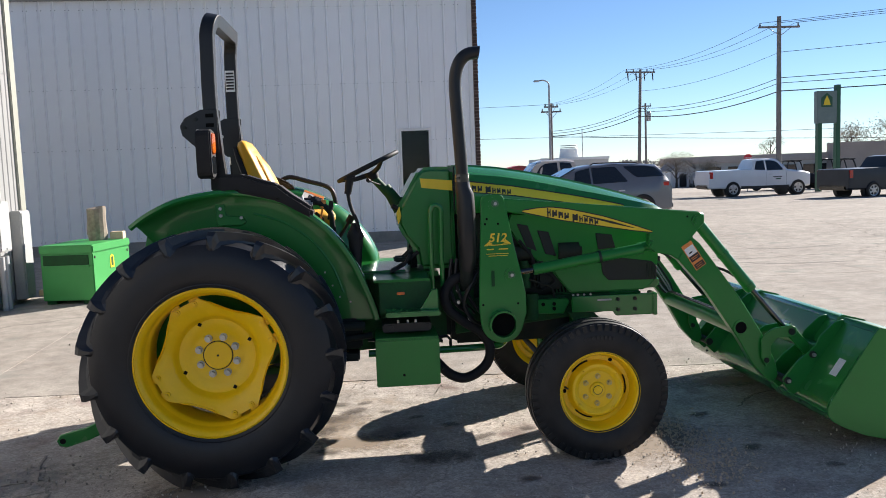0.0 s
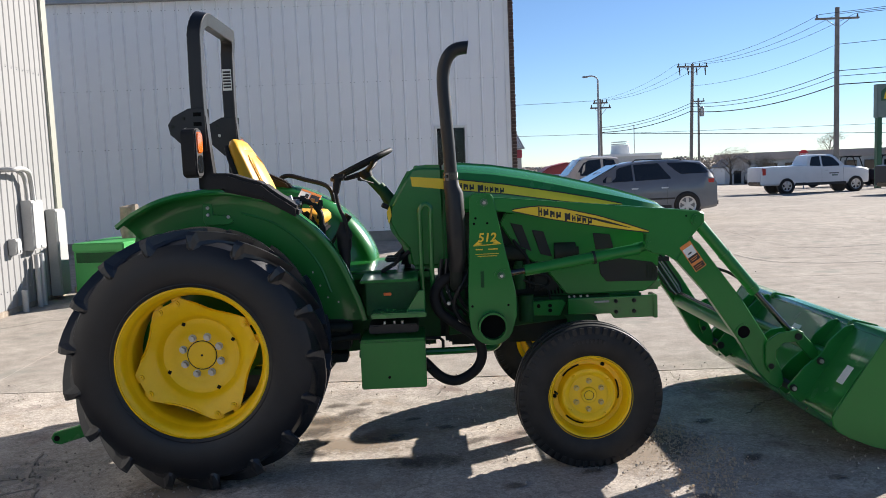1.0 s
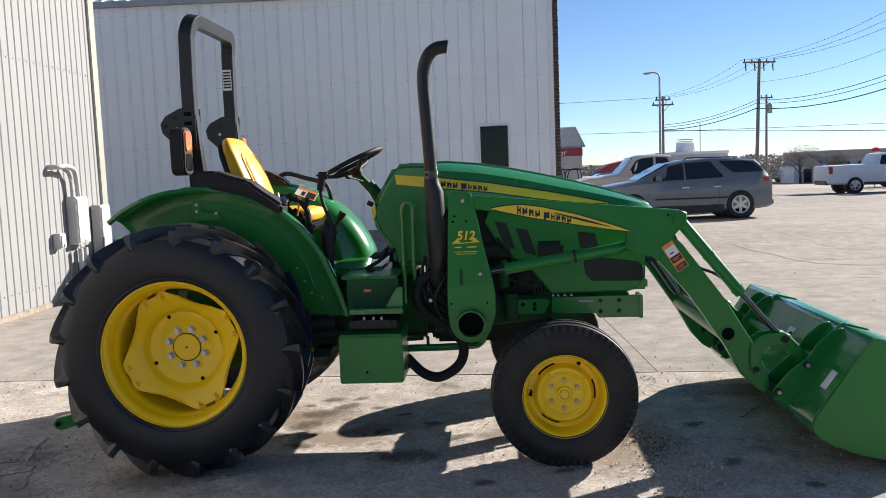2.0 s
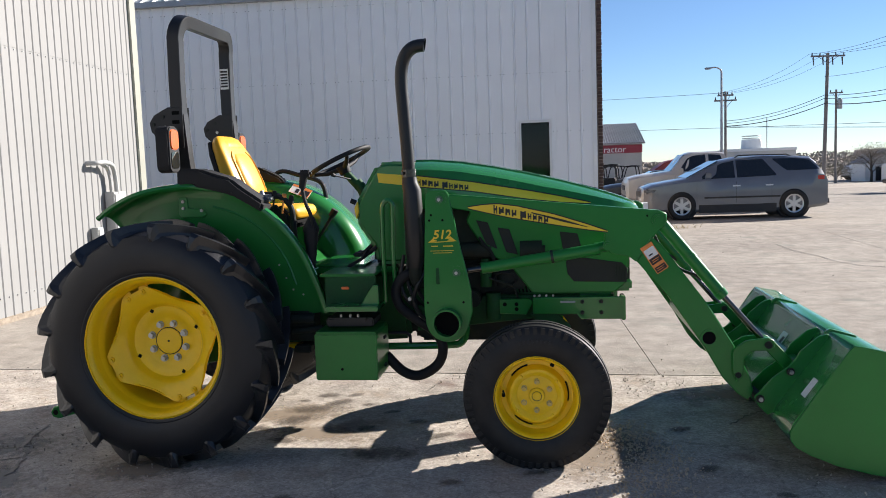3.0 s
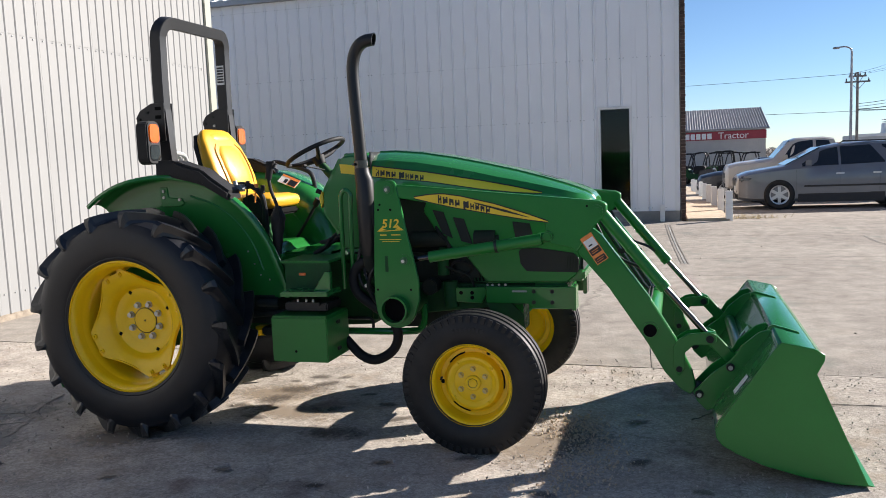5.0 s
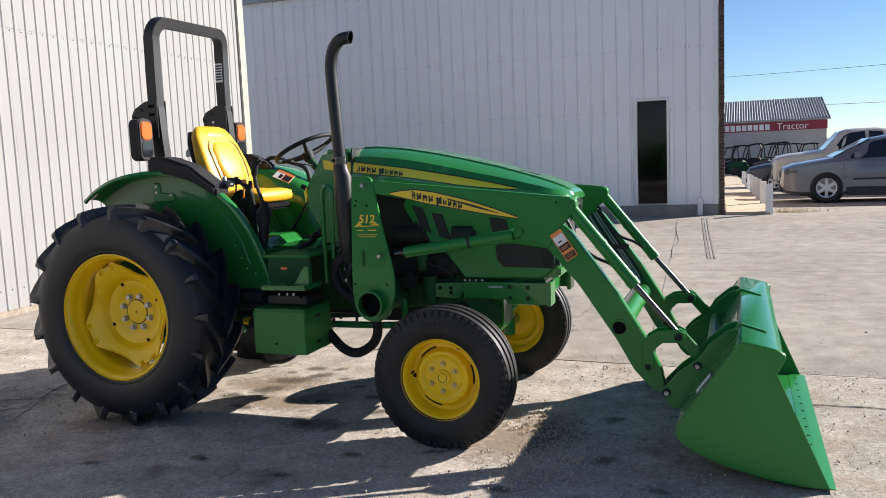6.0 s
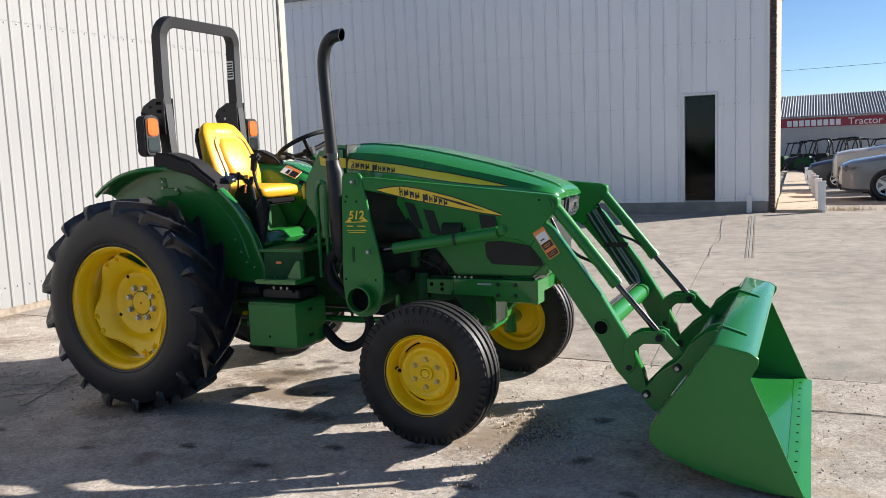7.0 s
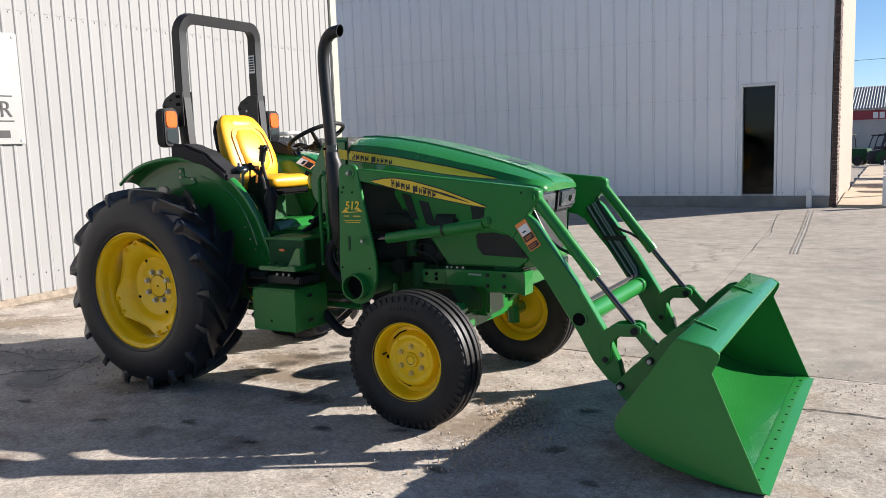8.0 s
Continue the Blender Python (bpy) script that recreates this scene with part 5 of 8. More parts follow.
FENDER = [(-0.535, 1.405, 0.45), (-0.44, 1.472, 0.8), (-0.29, 1.542, 1.0), (-0.12, 1.578, 1.0), (0.06, 1.583, 1.0), (0.28, 1.535, 1.0), (0.45, 1.44, 1.0), (0.58, 1.325, 1.0), (0.69, 1.17, 1.0), (0.765, 1.0, 1.0), (0.81, 0.88, 1.0), (0.83, 0.80, 1.0)]
FENDER_FAR = FENDER[:5] + [(0.28, 1.565, 1.0), (0.44, 1.51, 1.0), (0.59, 1.415, 1.0), (0.70, 1.31, 1.0), (0.785, 1.19, 1.0), (0.835, 1.07, 1.0), (0.84, 0.97, 1.0), (0.84, 0.90, 1.0)]
ROUND = ((0.545, 0.0), (0.515, 0.014), (0.497, 0.045), (0.49, 0.11))
ROUND_FAR = ((0.44, 0.0), (0.40, 0.008), (0.355, 0.034), (0.322, 0.085))
for s in (-1, 1):
    rings = []
    inner = 0.48 if s < 0 else 0.30
    side = s * (inner + 0.008)
    for x, z, k in smooth_path(FENDER if s < 0 else FENDER_FAR, 4):
        d = Vector((0.07 - x, 0, 0.70 - z)).normalized()
        ring = []
        for y, drop in ((0.655, 0.035), (0.665, 0.022), (0.655, 0.004), (0.63, 0.0), (0.58 if s < 0 else 0.50, -0.004)) + (ROUND if s < 0 else ROUND_FAR) + ((inner + 0.005, 0.24 * k), (inner, 0.66 * k)):
            if s < 0:
                y = inner + (y - inner) * (1 - 0.55 * smoothstep(-0.4, 0.25, x))
            ring.append(Vector((x, s * y, z)) + d * drop)
        rings.append(ring)
    bm = loft(rings, closed=False)
    fender = part("fender", thick(bm, 0.006 if s < 0 else -0.006), GREEN, T, "curved green rear fender", 0.7)
    part("fender_bracket", prism([(-0.085, 1.40), (-0.085, 1.50), (-0.03, 1.50), (-0.025, 1.435), (0.07, 1.425), (0.09, 1.395), (0.06, 1.375), (-0.07, 1.375)], side - 0.012, side + 0.012, "y", 0.004), GREEN_LOADER, fender)
    for x, z in ((-0.055, 1.475), (-0.055, 1.435), (0.06, 1.42)):
        part("fender_bolt", hex_bolt((x, side + s * 0.012, z), (0, s, 0), 0.011, 0.01), STEEL, fender)
    for x, z in ((0.52, 1.08), (0.56, 1.0), (0.60, 0.93), (0.66, 0.9)):
        part("fender_bolt", hex_bolt((x, side, z), (0, s, 0), 0.006, 0.006), STEEL, fender)
    rib = smooth_path([(0.13, side, 1.44), (0.3, side, 1.38), (0.45, side, 1.27), (0.56, side, 1.12), (0.62, side, 0.96)])
    part("fender_rib", tube(rib, 0.008, 8), GREEN, fender)
# warning plate on the inner face of the far fender
plate = part("warning_plate", box((-0.09, -0.002, -0.055), (0.09, 0.002, 0.055), 0.001), STICKER_W, T, "white and orange warning sticker")
nrm = Vector((0.30, -0.62, 0.72)).normalized()
tang = Vector((0.93, 0.0, -0.37))
tang = (tang - nrm * tang.dot(nrm)).normalized()
third = tang.cross(-nrm)
plate.matrix_local = Matrix.Translation(Vector((0.41, 0.352, 1.49)) + nrm * 0.011) @ Matrix((tang, -nrm, third)).transposed().to_4x4() @ Matrix.Scale(0.8, 4)
for n_, lo, hi, mt in (("sticker_band", (-0.088, -0.0035, 0.03), (0.088, -0.002, 0.053), STICKER_O), ("sticker_band", (0.0, -0.0035, -0.052), (0.088, -0.002, 0.028), STICKER_O), ("sticker_text", (0.008, -0.005, -0.045), (0.08, -0.0035, 0.02), STICKER_K), ("sticker_text", (-0.04, -0.0035, -0.04), (-0.01, -0.002, 0.01), STICKER_K)):
    part(n_, box(lo, hi), mt, plate)


def round_rect(cy, cz, hy, hz, r):
    """Outline of an upright rounded rectangle."""
    pts = []
    for sy, sz, a0 in ((1, 1, 0), (-1, 1, 90), (-1, -1, 180), (1, -1, 270)):
        for k in range(5):
            a = math.radians(a0 + 22.5 * k)
            pts.append((cy + sy * (hy - r) + r * math.cos(a), cz + sz * (hz - r) + r * math.sin(a)))
    return pts


# inner skirts that close the fenders towards the axle
for s in (-1, 1):
    part("fender_skirt", prism([(-0.47, 1.38), (-0.56, 1.0), (-0.58, 0.80), (-0.56, 0.52), (-0.2, 0.42), (0.12, 0.50), (0.5, 0.9), (0.3, 1.3)], -0.476 if s < 0 else 0.285, -0.468 if s < 0 else 0.293, "y", 0.002), GREEN, T)

# roll bar
for s in (-1, 1):
    post = part("rollbar_post", tube([(-0.062, s * 0.39, 1.585), (-0.078, s * 0.39, 1.75), (-0.095, s * 0.39, 2.0)], 0.043, section=[(-0.75, -1), (0.75, -1), (0.75, 1), (-0.75, 1)]), BLACK, T, "black roll bar post")
    for yy in (0.345, 0.435):
        part("hinge_plate", prism([(-0.052, 2.045), (-0.145, 2.045), (-0.235, 2.0), (-0.265, 1.955), (-0.255, 1.90), (-0.14, 1.79), (-0.052, 1.80)], s * yy - 0.005, s * yy + 0.005, "y", 0.003), BLACK, post)
    for x, z in ((-0.238, 1.945), (-0.165, 1.925), (-0.175, 1.99)):
        part("hinge_bolt", rod((x, s * 0.335, z), (x, s * 0.447, z), 0.010), STEEL if z < 1.93 else CAST, post)
    for z in (2.01, 1.955):
        part("plate_slot", box((-0.118, min(s * 0.4395, s * 0.4415), z - 0.011), (-0.072, max(s * 0.4395, s * 0.4415), z + 0.011), 0.0008), HOLLOW, post)
    part("lock_pin", join(rod((-0.14, s * 0.45, 1.83), (-0.135, s * 0.45, 1.74), 0.007), rod((-0.142, s * 0.44, 1.845), (-0.142, s * 0.47, 1.845), 0.018)), STEEL, post)
    # work lamp with an amber marker above
    y0, y1 = s * 0.47, s * 0.62
    lamp_body = part("marker_lamp", join(prism(round_rect((y0 + y1) / 2, 1.787, 0.070, 0.138, 0.042), -0.15, -0.066, "x", 0.012, 2), tube([(-0.11, s * 0.40, 1.82), (-0.11, s * 0.50, 1.82)], 0.02)), PLASTIC, T, "black lamp with an amber marker lens")
    part("amber_lens", prism(round_rect((y0 + y1) / 2, 1.845, 0.054, 0.06, 0.03), -0.08, -0.059, "x", 0.006, 2), AMBER, lamp_body, "amber lens")
    part("clear_lens", prism(round_rect((y0 + y1) / 2, 1.725, 0.054, 0.054, 0.03), -0.08, -0.062, "x", 0.005, 2), CAR_GLASS, lamp_body)
half = [(-0.094, 0.39, 1.96), (-0.095, 0.39, 2.2), (-0.091, 0.39, 2.37)] + [(-0.090 + 0.0003 * a, 0.29 + 0.10 * math.cos(math.radians(a)), 2.46 + 0.11 * math.sin(math.radians(a))) for a in (0, 15, 30, 45, 60, 75, 90)]
hoop = [(x, -y, z) for x, y, z in half] + [(x, y, z) for x, y, z in half[::-1]]
hoop_ob = part("rollbar_hoop", tube(hoop, 0.038, section=[(-1, -0.9), (-0.9, -1), (0.9, -1), (1, -0.9), (1, 0.9), (0.9, 1), (-0.9, 1), (-1, 0.9)]), BLACK, T, "folding black roll bar hoop")
part("rollbar_sticker", box((-0.125, 0.349, 2.22), (-0.065, 0.3505, 2.36)), STICKER_W, hoop_ob)
for k in range(6):
    part("sticker_text", box((-0.120, 0.3475, 2.235 + 0.02 * k), (-0.070, 0.3495, 2.247 + 0.02 * k)), STICKER_K, hoop_ob)
part("rollbar_base", prism([(-0.045, 1.56), (-0.04, 1.672), (0.10, 1.668), (0.19, 1.634), (0.285, 1.608), (0.345, 1.556), (0.42, 1.505), (0.48, 1.462), (0.47, 1.40), (0.28, 1.51), (0.06, 1.565)], -0.60, -0.44, "y", 0.018, 2), PLASTIC, T, "black plastic fender console")
part("post_foot", box((-0.11, -0.45, 1.56), (-0.02, -0.33, 1.66), 0.01), PLASTIC, T)
part("switch_pod", join(box((0.36, -0.42, 1.455), (0.46, -0.34, 1.50), 0.012, 2), rod((0.40, -0.38, 1.49), (0.395, -0.38, 1.525), 0.016, 0.012)), GREYMETAL, T, "grey switch pod")
part("rollbar_base", join(prism([(-0.10, 1.575), (-0.09, 1.68), (0.10, 1.675), (0.18, 1.64), (0.26, 1.60), (0.30, 1.545), (0.06, 1.588)], 0.37, 0.47, "y", 0.015, 2)), PLASTIC, T)


# seat: cushions lofted with rounded outlines
def cushion(stations, power=4.0, seg=28):
    """Rounded sections: (centre x, centre z, half thick, half wide, lean in degrees)."""
    rings = []
    for cx, cz, th, hw, lean in stations:
        a = math.radians(lean)
        ring = []
        for k in range(seg):
            t = 2 * math.pi * k / seg
            c, s_ = math.cos(t), math.sin(t)
            u = math.copysign(abs(c) ** (2 / power), c) * th
            v = math.copysign(abs(s_) ** (2 / power), s_) * hw
            ring.append((cx + u * math.cos(a), v, cz + u * math.sin(a)))
        rings.append(ring)
    return loft(rings)


seat = part("seat_cushion", cushion([(0.17, 1.375, 0.02, 0.19, 88), (0.185, 1.375, 0.045, 0.225, 88), (0.25, 1.372, 0.055, 0.24, 90), (0.40, 1.372, 0.052, 0.24, 90), (0.50, 1.375, 0.05, 0.235, 90), (0.548, 1.374, 0.042, 0.22, 90), (0.566, 1.372, 0.022, 0.19, 90)]), SEAT, T, "yellow vinyl seat cushion", 0.9)
back = part("seat_back", cushion([(0.205, 1.39, 0.03, 0.18, 22), (0.20, 1.41, 0.05, 0.225, 22), (0.172, 1.48, 0.062, 0.255, 22), (0.148, 1.55, 0.064, 0.264, 23), (0.12, 1.63, 0.060, 0.258, 24), (0.08, 1.735, 0.05, 0.236, 25), (0.05, 1.80, 0.043, 0.212, 26), (0.03, 1.845, 0.036, 0.178, 29), (0.018, 1.868, 0.018, 0.14, 32)]), SEAT, T, "yellow vinyl seat back", 0.9)
part("back_panel", cushion([(0.222, 1.455, 0.035, 0.09, 22), (0.207, 1.50, 0.054, 0.138, 22), (0.168, 1.60, 0.052, 0.152, 24), (0.128, 1.70, 0.044, 0.14, 25), (0.105, 1.75, 0.03, 0.10, 26)], 3.0), SEAT, back)
part("head_roll", cushion([(0.073, 1.775, 0.03, 0.11, 25), (0.066, 1.795, 0.038, 0.15, 25), (0.05, 1.825, 0.036, 0.15, 27), (0.04, 1.845, 0.024, 0.12, 29)], 3.0), SEAT, back)
part("seat_panel", cushion([(0.27, 1.385, 0.03, 0.11, 90), (0.30, 1.388, 0.042, 0.15, 90), (0.40, 1.388, 0.042, 0.155, 90), (0.49, 1.388, 0.036, 0.14, 90), (0.515, 1.385, 0.026, 0.11, 90)], 3.0), SEAT, seat)
part("seat_shell", cushion([(0.16, 1.40, 0.02, 0.19, 22), (0.115, 1.52, 0.03, 0.25, 23), (0.065, 1.64, 0.03, 0.25, 24), (0.02, 1.76, 0.025, 0.228, 25), (-0.010, 1.835, 0.015, 0.18, 27)]), PLASTIC, back)
for s in (-1, 1):
    part("seat_piping", tube(smooth_path([(0.235, s * 0.155, 1.45), (0.222, s * 0.172, 1.53), (0.185, s * 0.178, 1.63), (0.14, s * 0.165, 1.73), (0.115, s * 0.12, 1.775)]), 0.004, 6), SEAT, back)
part("seat_base", box((0.20, -0.19, 1.28), (0.56, 0.19, 1.325), 0.015), HOLLOW, T, "black seat suspension")
part("gearbox_cover", prism([(0.10, 1.03), (0.62, 1.03), (0.56, 1.10), (0.16, 1.10)], -0.26, 0.26, "y", 0.01), GREEN, T, "green gearbox cover under the seat")
part("arm_rest", join(tube(smooth_path([(0.31, -0.30, 1.48), (0.40, -0.33, 1.50), (0.50, -0.34, 1.48), (0.56, -0.34, 1.42), (0.57, -0.33, 1.34)]), 0.017), rod((0.57, -0.33, 1.34), (0.57, -0.33, 1.05), 0.02)), PLASTIC, T)
part("right_console", prism([(0.36, 1.05), (0.36, 1.40), (0.46, 1.44), (0.53, 1.37), (0.545, 1.2), (0.55, 1.05)], -0.285, -0.235, "y", 0.02, 2), PLASTIC, T)
for x, h in ((0.44, 0.11), (0.50, 0.09), (0.545, 0.08)):
    part("control_lever", join(rod((x, -0.33, 1.38), (x + 0.02, -0.34, 1.38 + h), 0.006), rod((x + 0.018, -0.34, 1.36 + h), (x + 0.024, -0.34, 1.41 + h), 0.017, 0.013)), PLASTIC if x != 0.50 else STICKER_O, T)
joy = part("loader_joystick", join(tube(smooth_path([(0.735, -0.45, 1.26), (0.72, -0.45, 1.36), (0.685, -0.45, 1.46), (0.67, -0.45, 1.56)]), 0.011), rod((0.672, -0.45, 1.53), (0.69, -0.45, 1.625), 0.02, 0.025), box((0.655, -0.475, 1.60), (0.735, -0.425, 1.64), 0.014, 2)), PLASTIC, T, "black loader joystick with a rubber boot")
part("joystick_boot", lathe([(0.0, 0), (0.024, 0.0), (0.028, 0.06), (0.033, 0.08), (0.034, 0.14), (0.041, 0.16), (0.043, 0.21), (0.05, 0.23), (0.046, 0.25), (0.028, 0.285), (0.02, 0.31), (0, 0.31)], 20), PLASTIC, joy).matrix_local = pose(0.705, -0.45, 1.05, 82)
part("joystick_stand", join(box((0.66, -0.47, 1.036), (0.74, -0.40, 1.056), 0.006), rod((0.69, -0.44, 1.05), (0.695, -0.445, 1.07), 0.02)), GREEN, joy, "green joystick bracket")
part("shift_lever", join(tube(smooth_path([(0.44, 0.27, 1.03), (0.56, 0.27, 1.19), (0.66, 0.27, 1.34)]), 0.011, 8), rod((0.645, 0.27, 1.32), (0.675, 0.27, 1.365), 0.022, 0.026)), PLASTIC, T)
for y0 in (0.47,):
    part("grab_rail", tube(smooth_path([(0.12, y0, 1.54), (0.17, y0, 1.60), (0.25, y0, 1.64), (0.38, y0, 1.605), (0.49, y0, 1.572), (0.54, y0, 1.53), (0.56, y0, 1.44), (0.565, y0, 1.34)], 5), 0.016, 10), BLACK, T, "black fender grab rail")
# steering wheel
wc, tilt = Vector((0.795, 0.0, 1.69)), math.radians(24.7)
ring = [(wc.x + 0.205 * math.cos(a) * math.cos(tilt), 0.205 * math.sin(a), wc.z + 0.205 * math.cos(a) * math.sin(tilt)) for a in [2 * math.pi * k / 40 for k in range(41)]]
wheel = part("steering_wheel", tube(ring, 0.0145, 12, caps=False), PLASTIC, T, "black steering wheel")
axis = Vector((math.sin(tilt), 0, -math.cos(tilt)))
hubp = wc + axis * 0.055
part("wheel_hub", join(rod(hubp - axis * 0.02, hubp + axis * 0.035, 0.045, 0.035, 20)), PLASTIC, wheel)
for k in range(3):
    a = math.radians(60 + 120 * k)
    p = Vector((wc.x + 0.2 * math.cos(a) * math.cos(tilt), 0.2 * math.sin(a), wc.z + 0.2 * math.cos(a) * math.sin(tilt)))
    part("spoke", tube([hubp, hubp.lerp(p, 0.6) + axis * 0.012, p], [0.018, 0.014, 0.011], 8), PLASTIC, wheel)
part("steering_column", join(rod(hubp + axis * 0.03, (0.985, 0, 1.44), 0.026, 0.032), rod((0.90, 0, 1.56), (1.0, 0, 1.40), 0.03, 0.05)), GREEN_DARK, T)
part("turn_lever", join(rod((0.87, -0.02, 1.57), (0.80, -0.17, 1.60), 0.005), rod((0.80, -0.17, 1.60), (0.79, -0.19, 1.605), 0.012)), PLASTIC, T)
part("dash_knob", rod((0.96, -0.30, 1.43), (0.93, -0.31, 1.445), 0.015), PLASTIC, T)
for y0 in (-0.28, -0.18):
    part("pedal", join(box((0.93, y0 - 0.04, 1.10), (1.02, y0 + 0.04, 1.125), 0.008), rod((0.98, y0, 1.11), (1.08, y0, 1.2), 0.012)), CAST, T)

part("floor_plate", box((0.66, -0.28, 1.036), (1.0, 0.28, 1.05), 0.005), GREEN, T, "green steel floor plate")
part("foot_pedal", join(prism([(0.90, 1.045), (0.91, 1.06), (0.99, 1.10), (1.02, 1.15), (1.035, 1.145), (1.0, 1.085), (0.92, 1.04)], -0.36, -0.28, "y", 0.004), rod((1.0, -0.32, 1.10), (1.08, -0.32, 1.16), 0.012)), PLASTIC, T, "black ridged foot pedal")
part("column_cover", prism([(1.02, 1.04), (1.04, 1.30), (1.10, 1.30), (1.10, 1.04)], -0.14, 0.14, "y", 0.02, 2), PLASTIC, T)
# Pedestal coloured dark for the shadow under the seat.
part("seat_pedestal", box((0.20, -0.13, 1.04), (0.38, 0.13, 1.30), 0.02), GREEN_DARK, T, "seat pedestal coloured dark for the shadow under the seat")
# Plate added to close the see-through gap beside the seat.
part("gap_plate", join(box((-0.30, -0.485, 1.27), (0.42, -0.20, 1.30), 0.006), prism([(0.42, 1.30), (0.62, 1.04), (0.60, 1.02), (0.40, 1.28)], -0.485, -0.24, "y")), GREEN_DARK, T, "dark green plate added to close the gap between fender and seat")
part("belt_buckle", join(box((0.28, -0.262, 1.44), (0.34, -0.245, 1.50), 0.006), tube(smooth_path([(0.31, -0.255, 1.45), (0.30, -0.26, 1.36), (0.27, -0.25, 1.28)]), 0.012, 8)), GREYMETAL, T)

# rear lower links
for s in (-1, 1):
    part("lift_link", join(prism([(-1.10, 0.10), (-1.115, 0.135), (-1.09, 0.17), (-0.94, 0.205), (-0.45, 0.42), (-0.2, 0.50), (-0.2, 0.43), (-0.45, 0.34), (-0.92, 0.13), (-1.06, 0.09)], s * 0.36 - 0.02, s * 0.36 + 0.02, "y", 0.006)), GREEN, T)
    part("link_eye", rod((-1.075, s * 0.36 - 0.024, 0.132), (-1.075, s * 0.36 + 0.024, 0.132), 0.017), HOLLOW, T)
part("drawbar", box((-0.75, -0.04, 0.38), (0.2, 0.04, 0.42), 0.006), GREEN_DARK, T)


# --- front loader ---
def plate_with_bevel(pts, y0, y1, b=0.006):
    return prism(pts, min(y0, y1), max(y0, y1), "y", b, 1)


def arc(cx, cz, r, a0, a1, n):
    return [(cx + r * math.cos(math.radians(a0 + (a1 - a0) * k / n)), cz + r * math.sin(math.radians(a0 + (a1 - a0) * k / n))) for k in range(n + 1)]


MAST = [(1.435, 1.455)] + arc(1.47, 1.465, 0.035, 170, 100, 3) + arc(1.535, 1.465, 0.035, 85, 10, 3) + [(1.622, 1.195), (1.662, 1.02), (1.682, 0.92), (1.684, 0.80)] + arc(1.54, 0.755, 0.125, -10, -170, 10) + [(1.408, 0.82), (1.41, 0.95)]
ARM = [(1.50, 1.475), (1.62, 1.468), (2.73, 1.352), (2.765, 1.335), (2.765, 1.285), (2.70, 1.215), (2.60, 1.07), (2.56, 1.10), (2.46, 1.12), (2.425, 1.17), (2.43, 1.235), (2.1, 1.30), (1.64, 1.385), (1.50, 1.41)]
LEG = [(2.60, 1.075), (2.685, 1.205), (2.735, 1.165), (2.83, 1.035), (2.98, 0.83), (3.12, 0.60), (3.205, 0.42), (3.225, 0.33), (3.19, 0.295), (3.14, 0.325), (3.06, 0.415), (2.97, 0.575), (2.77, 0.875)]
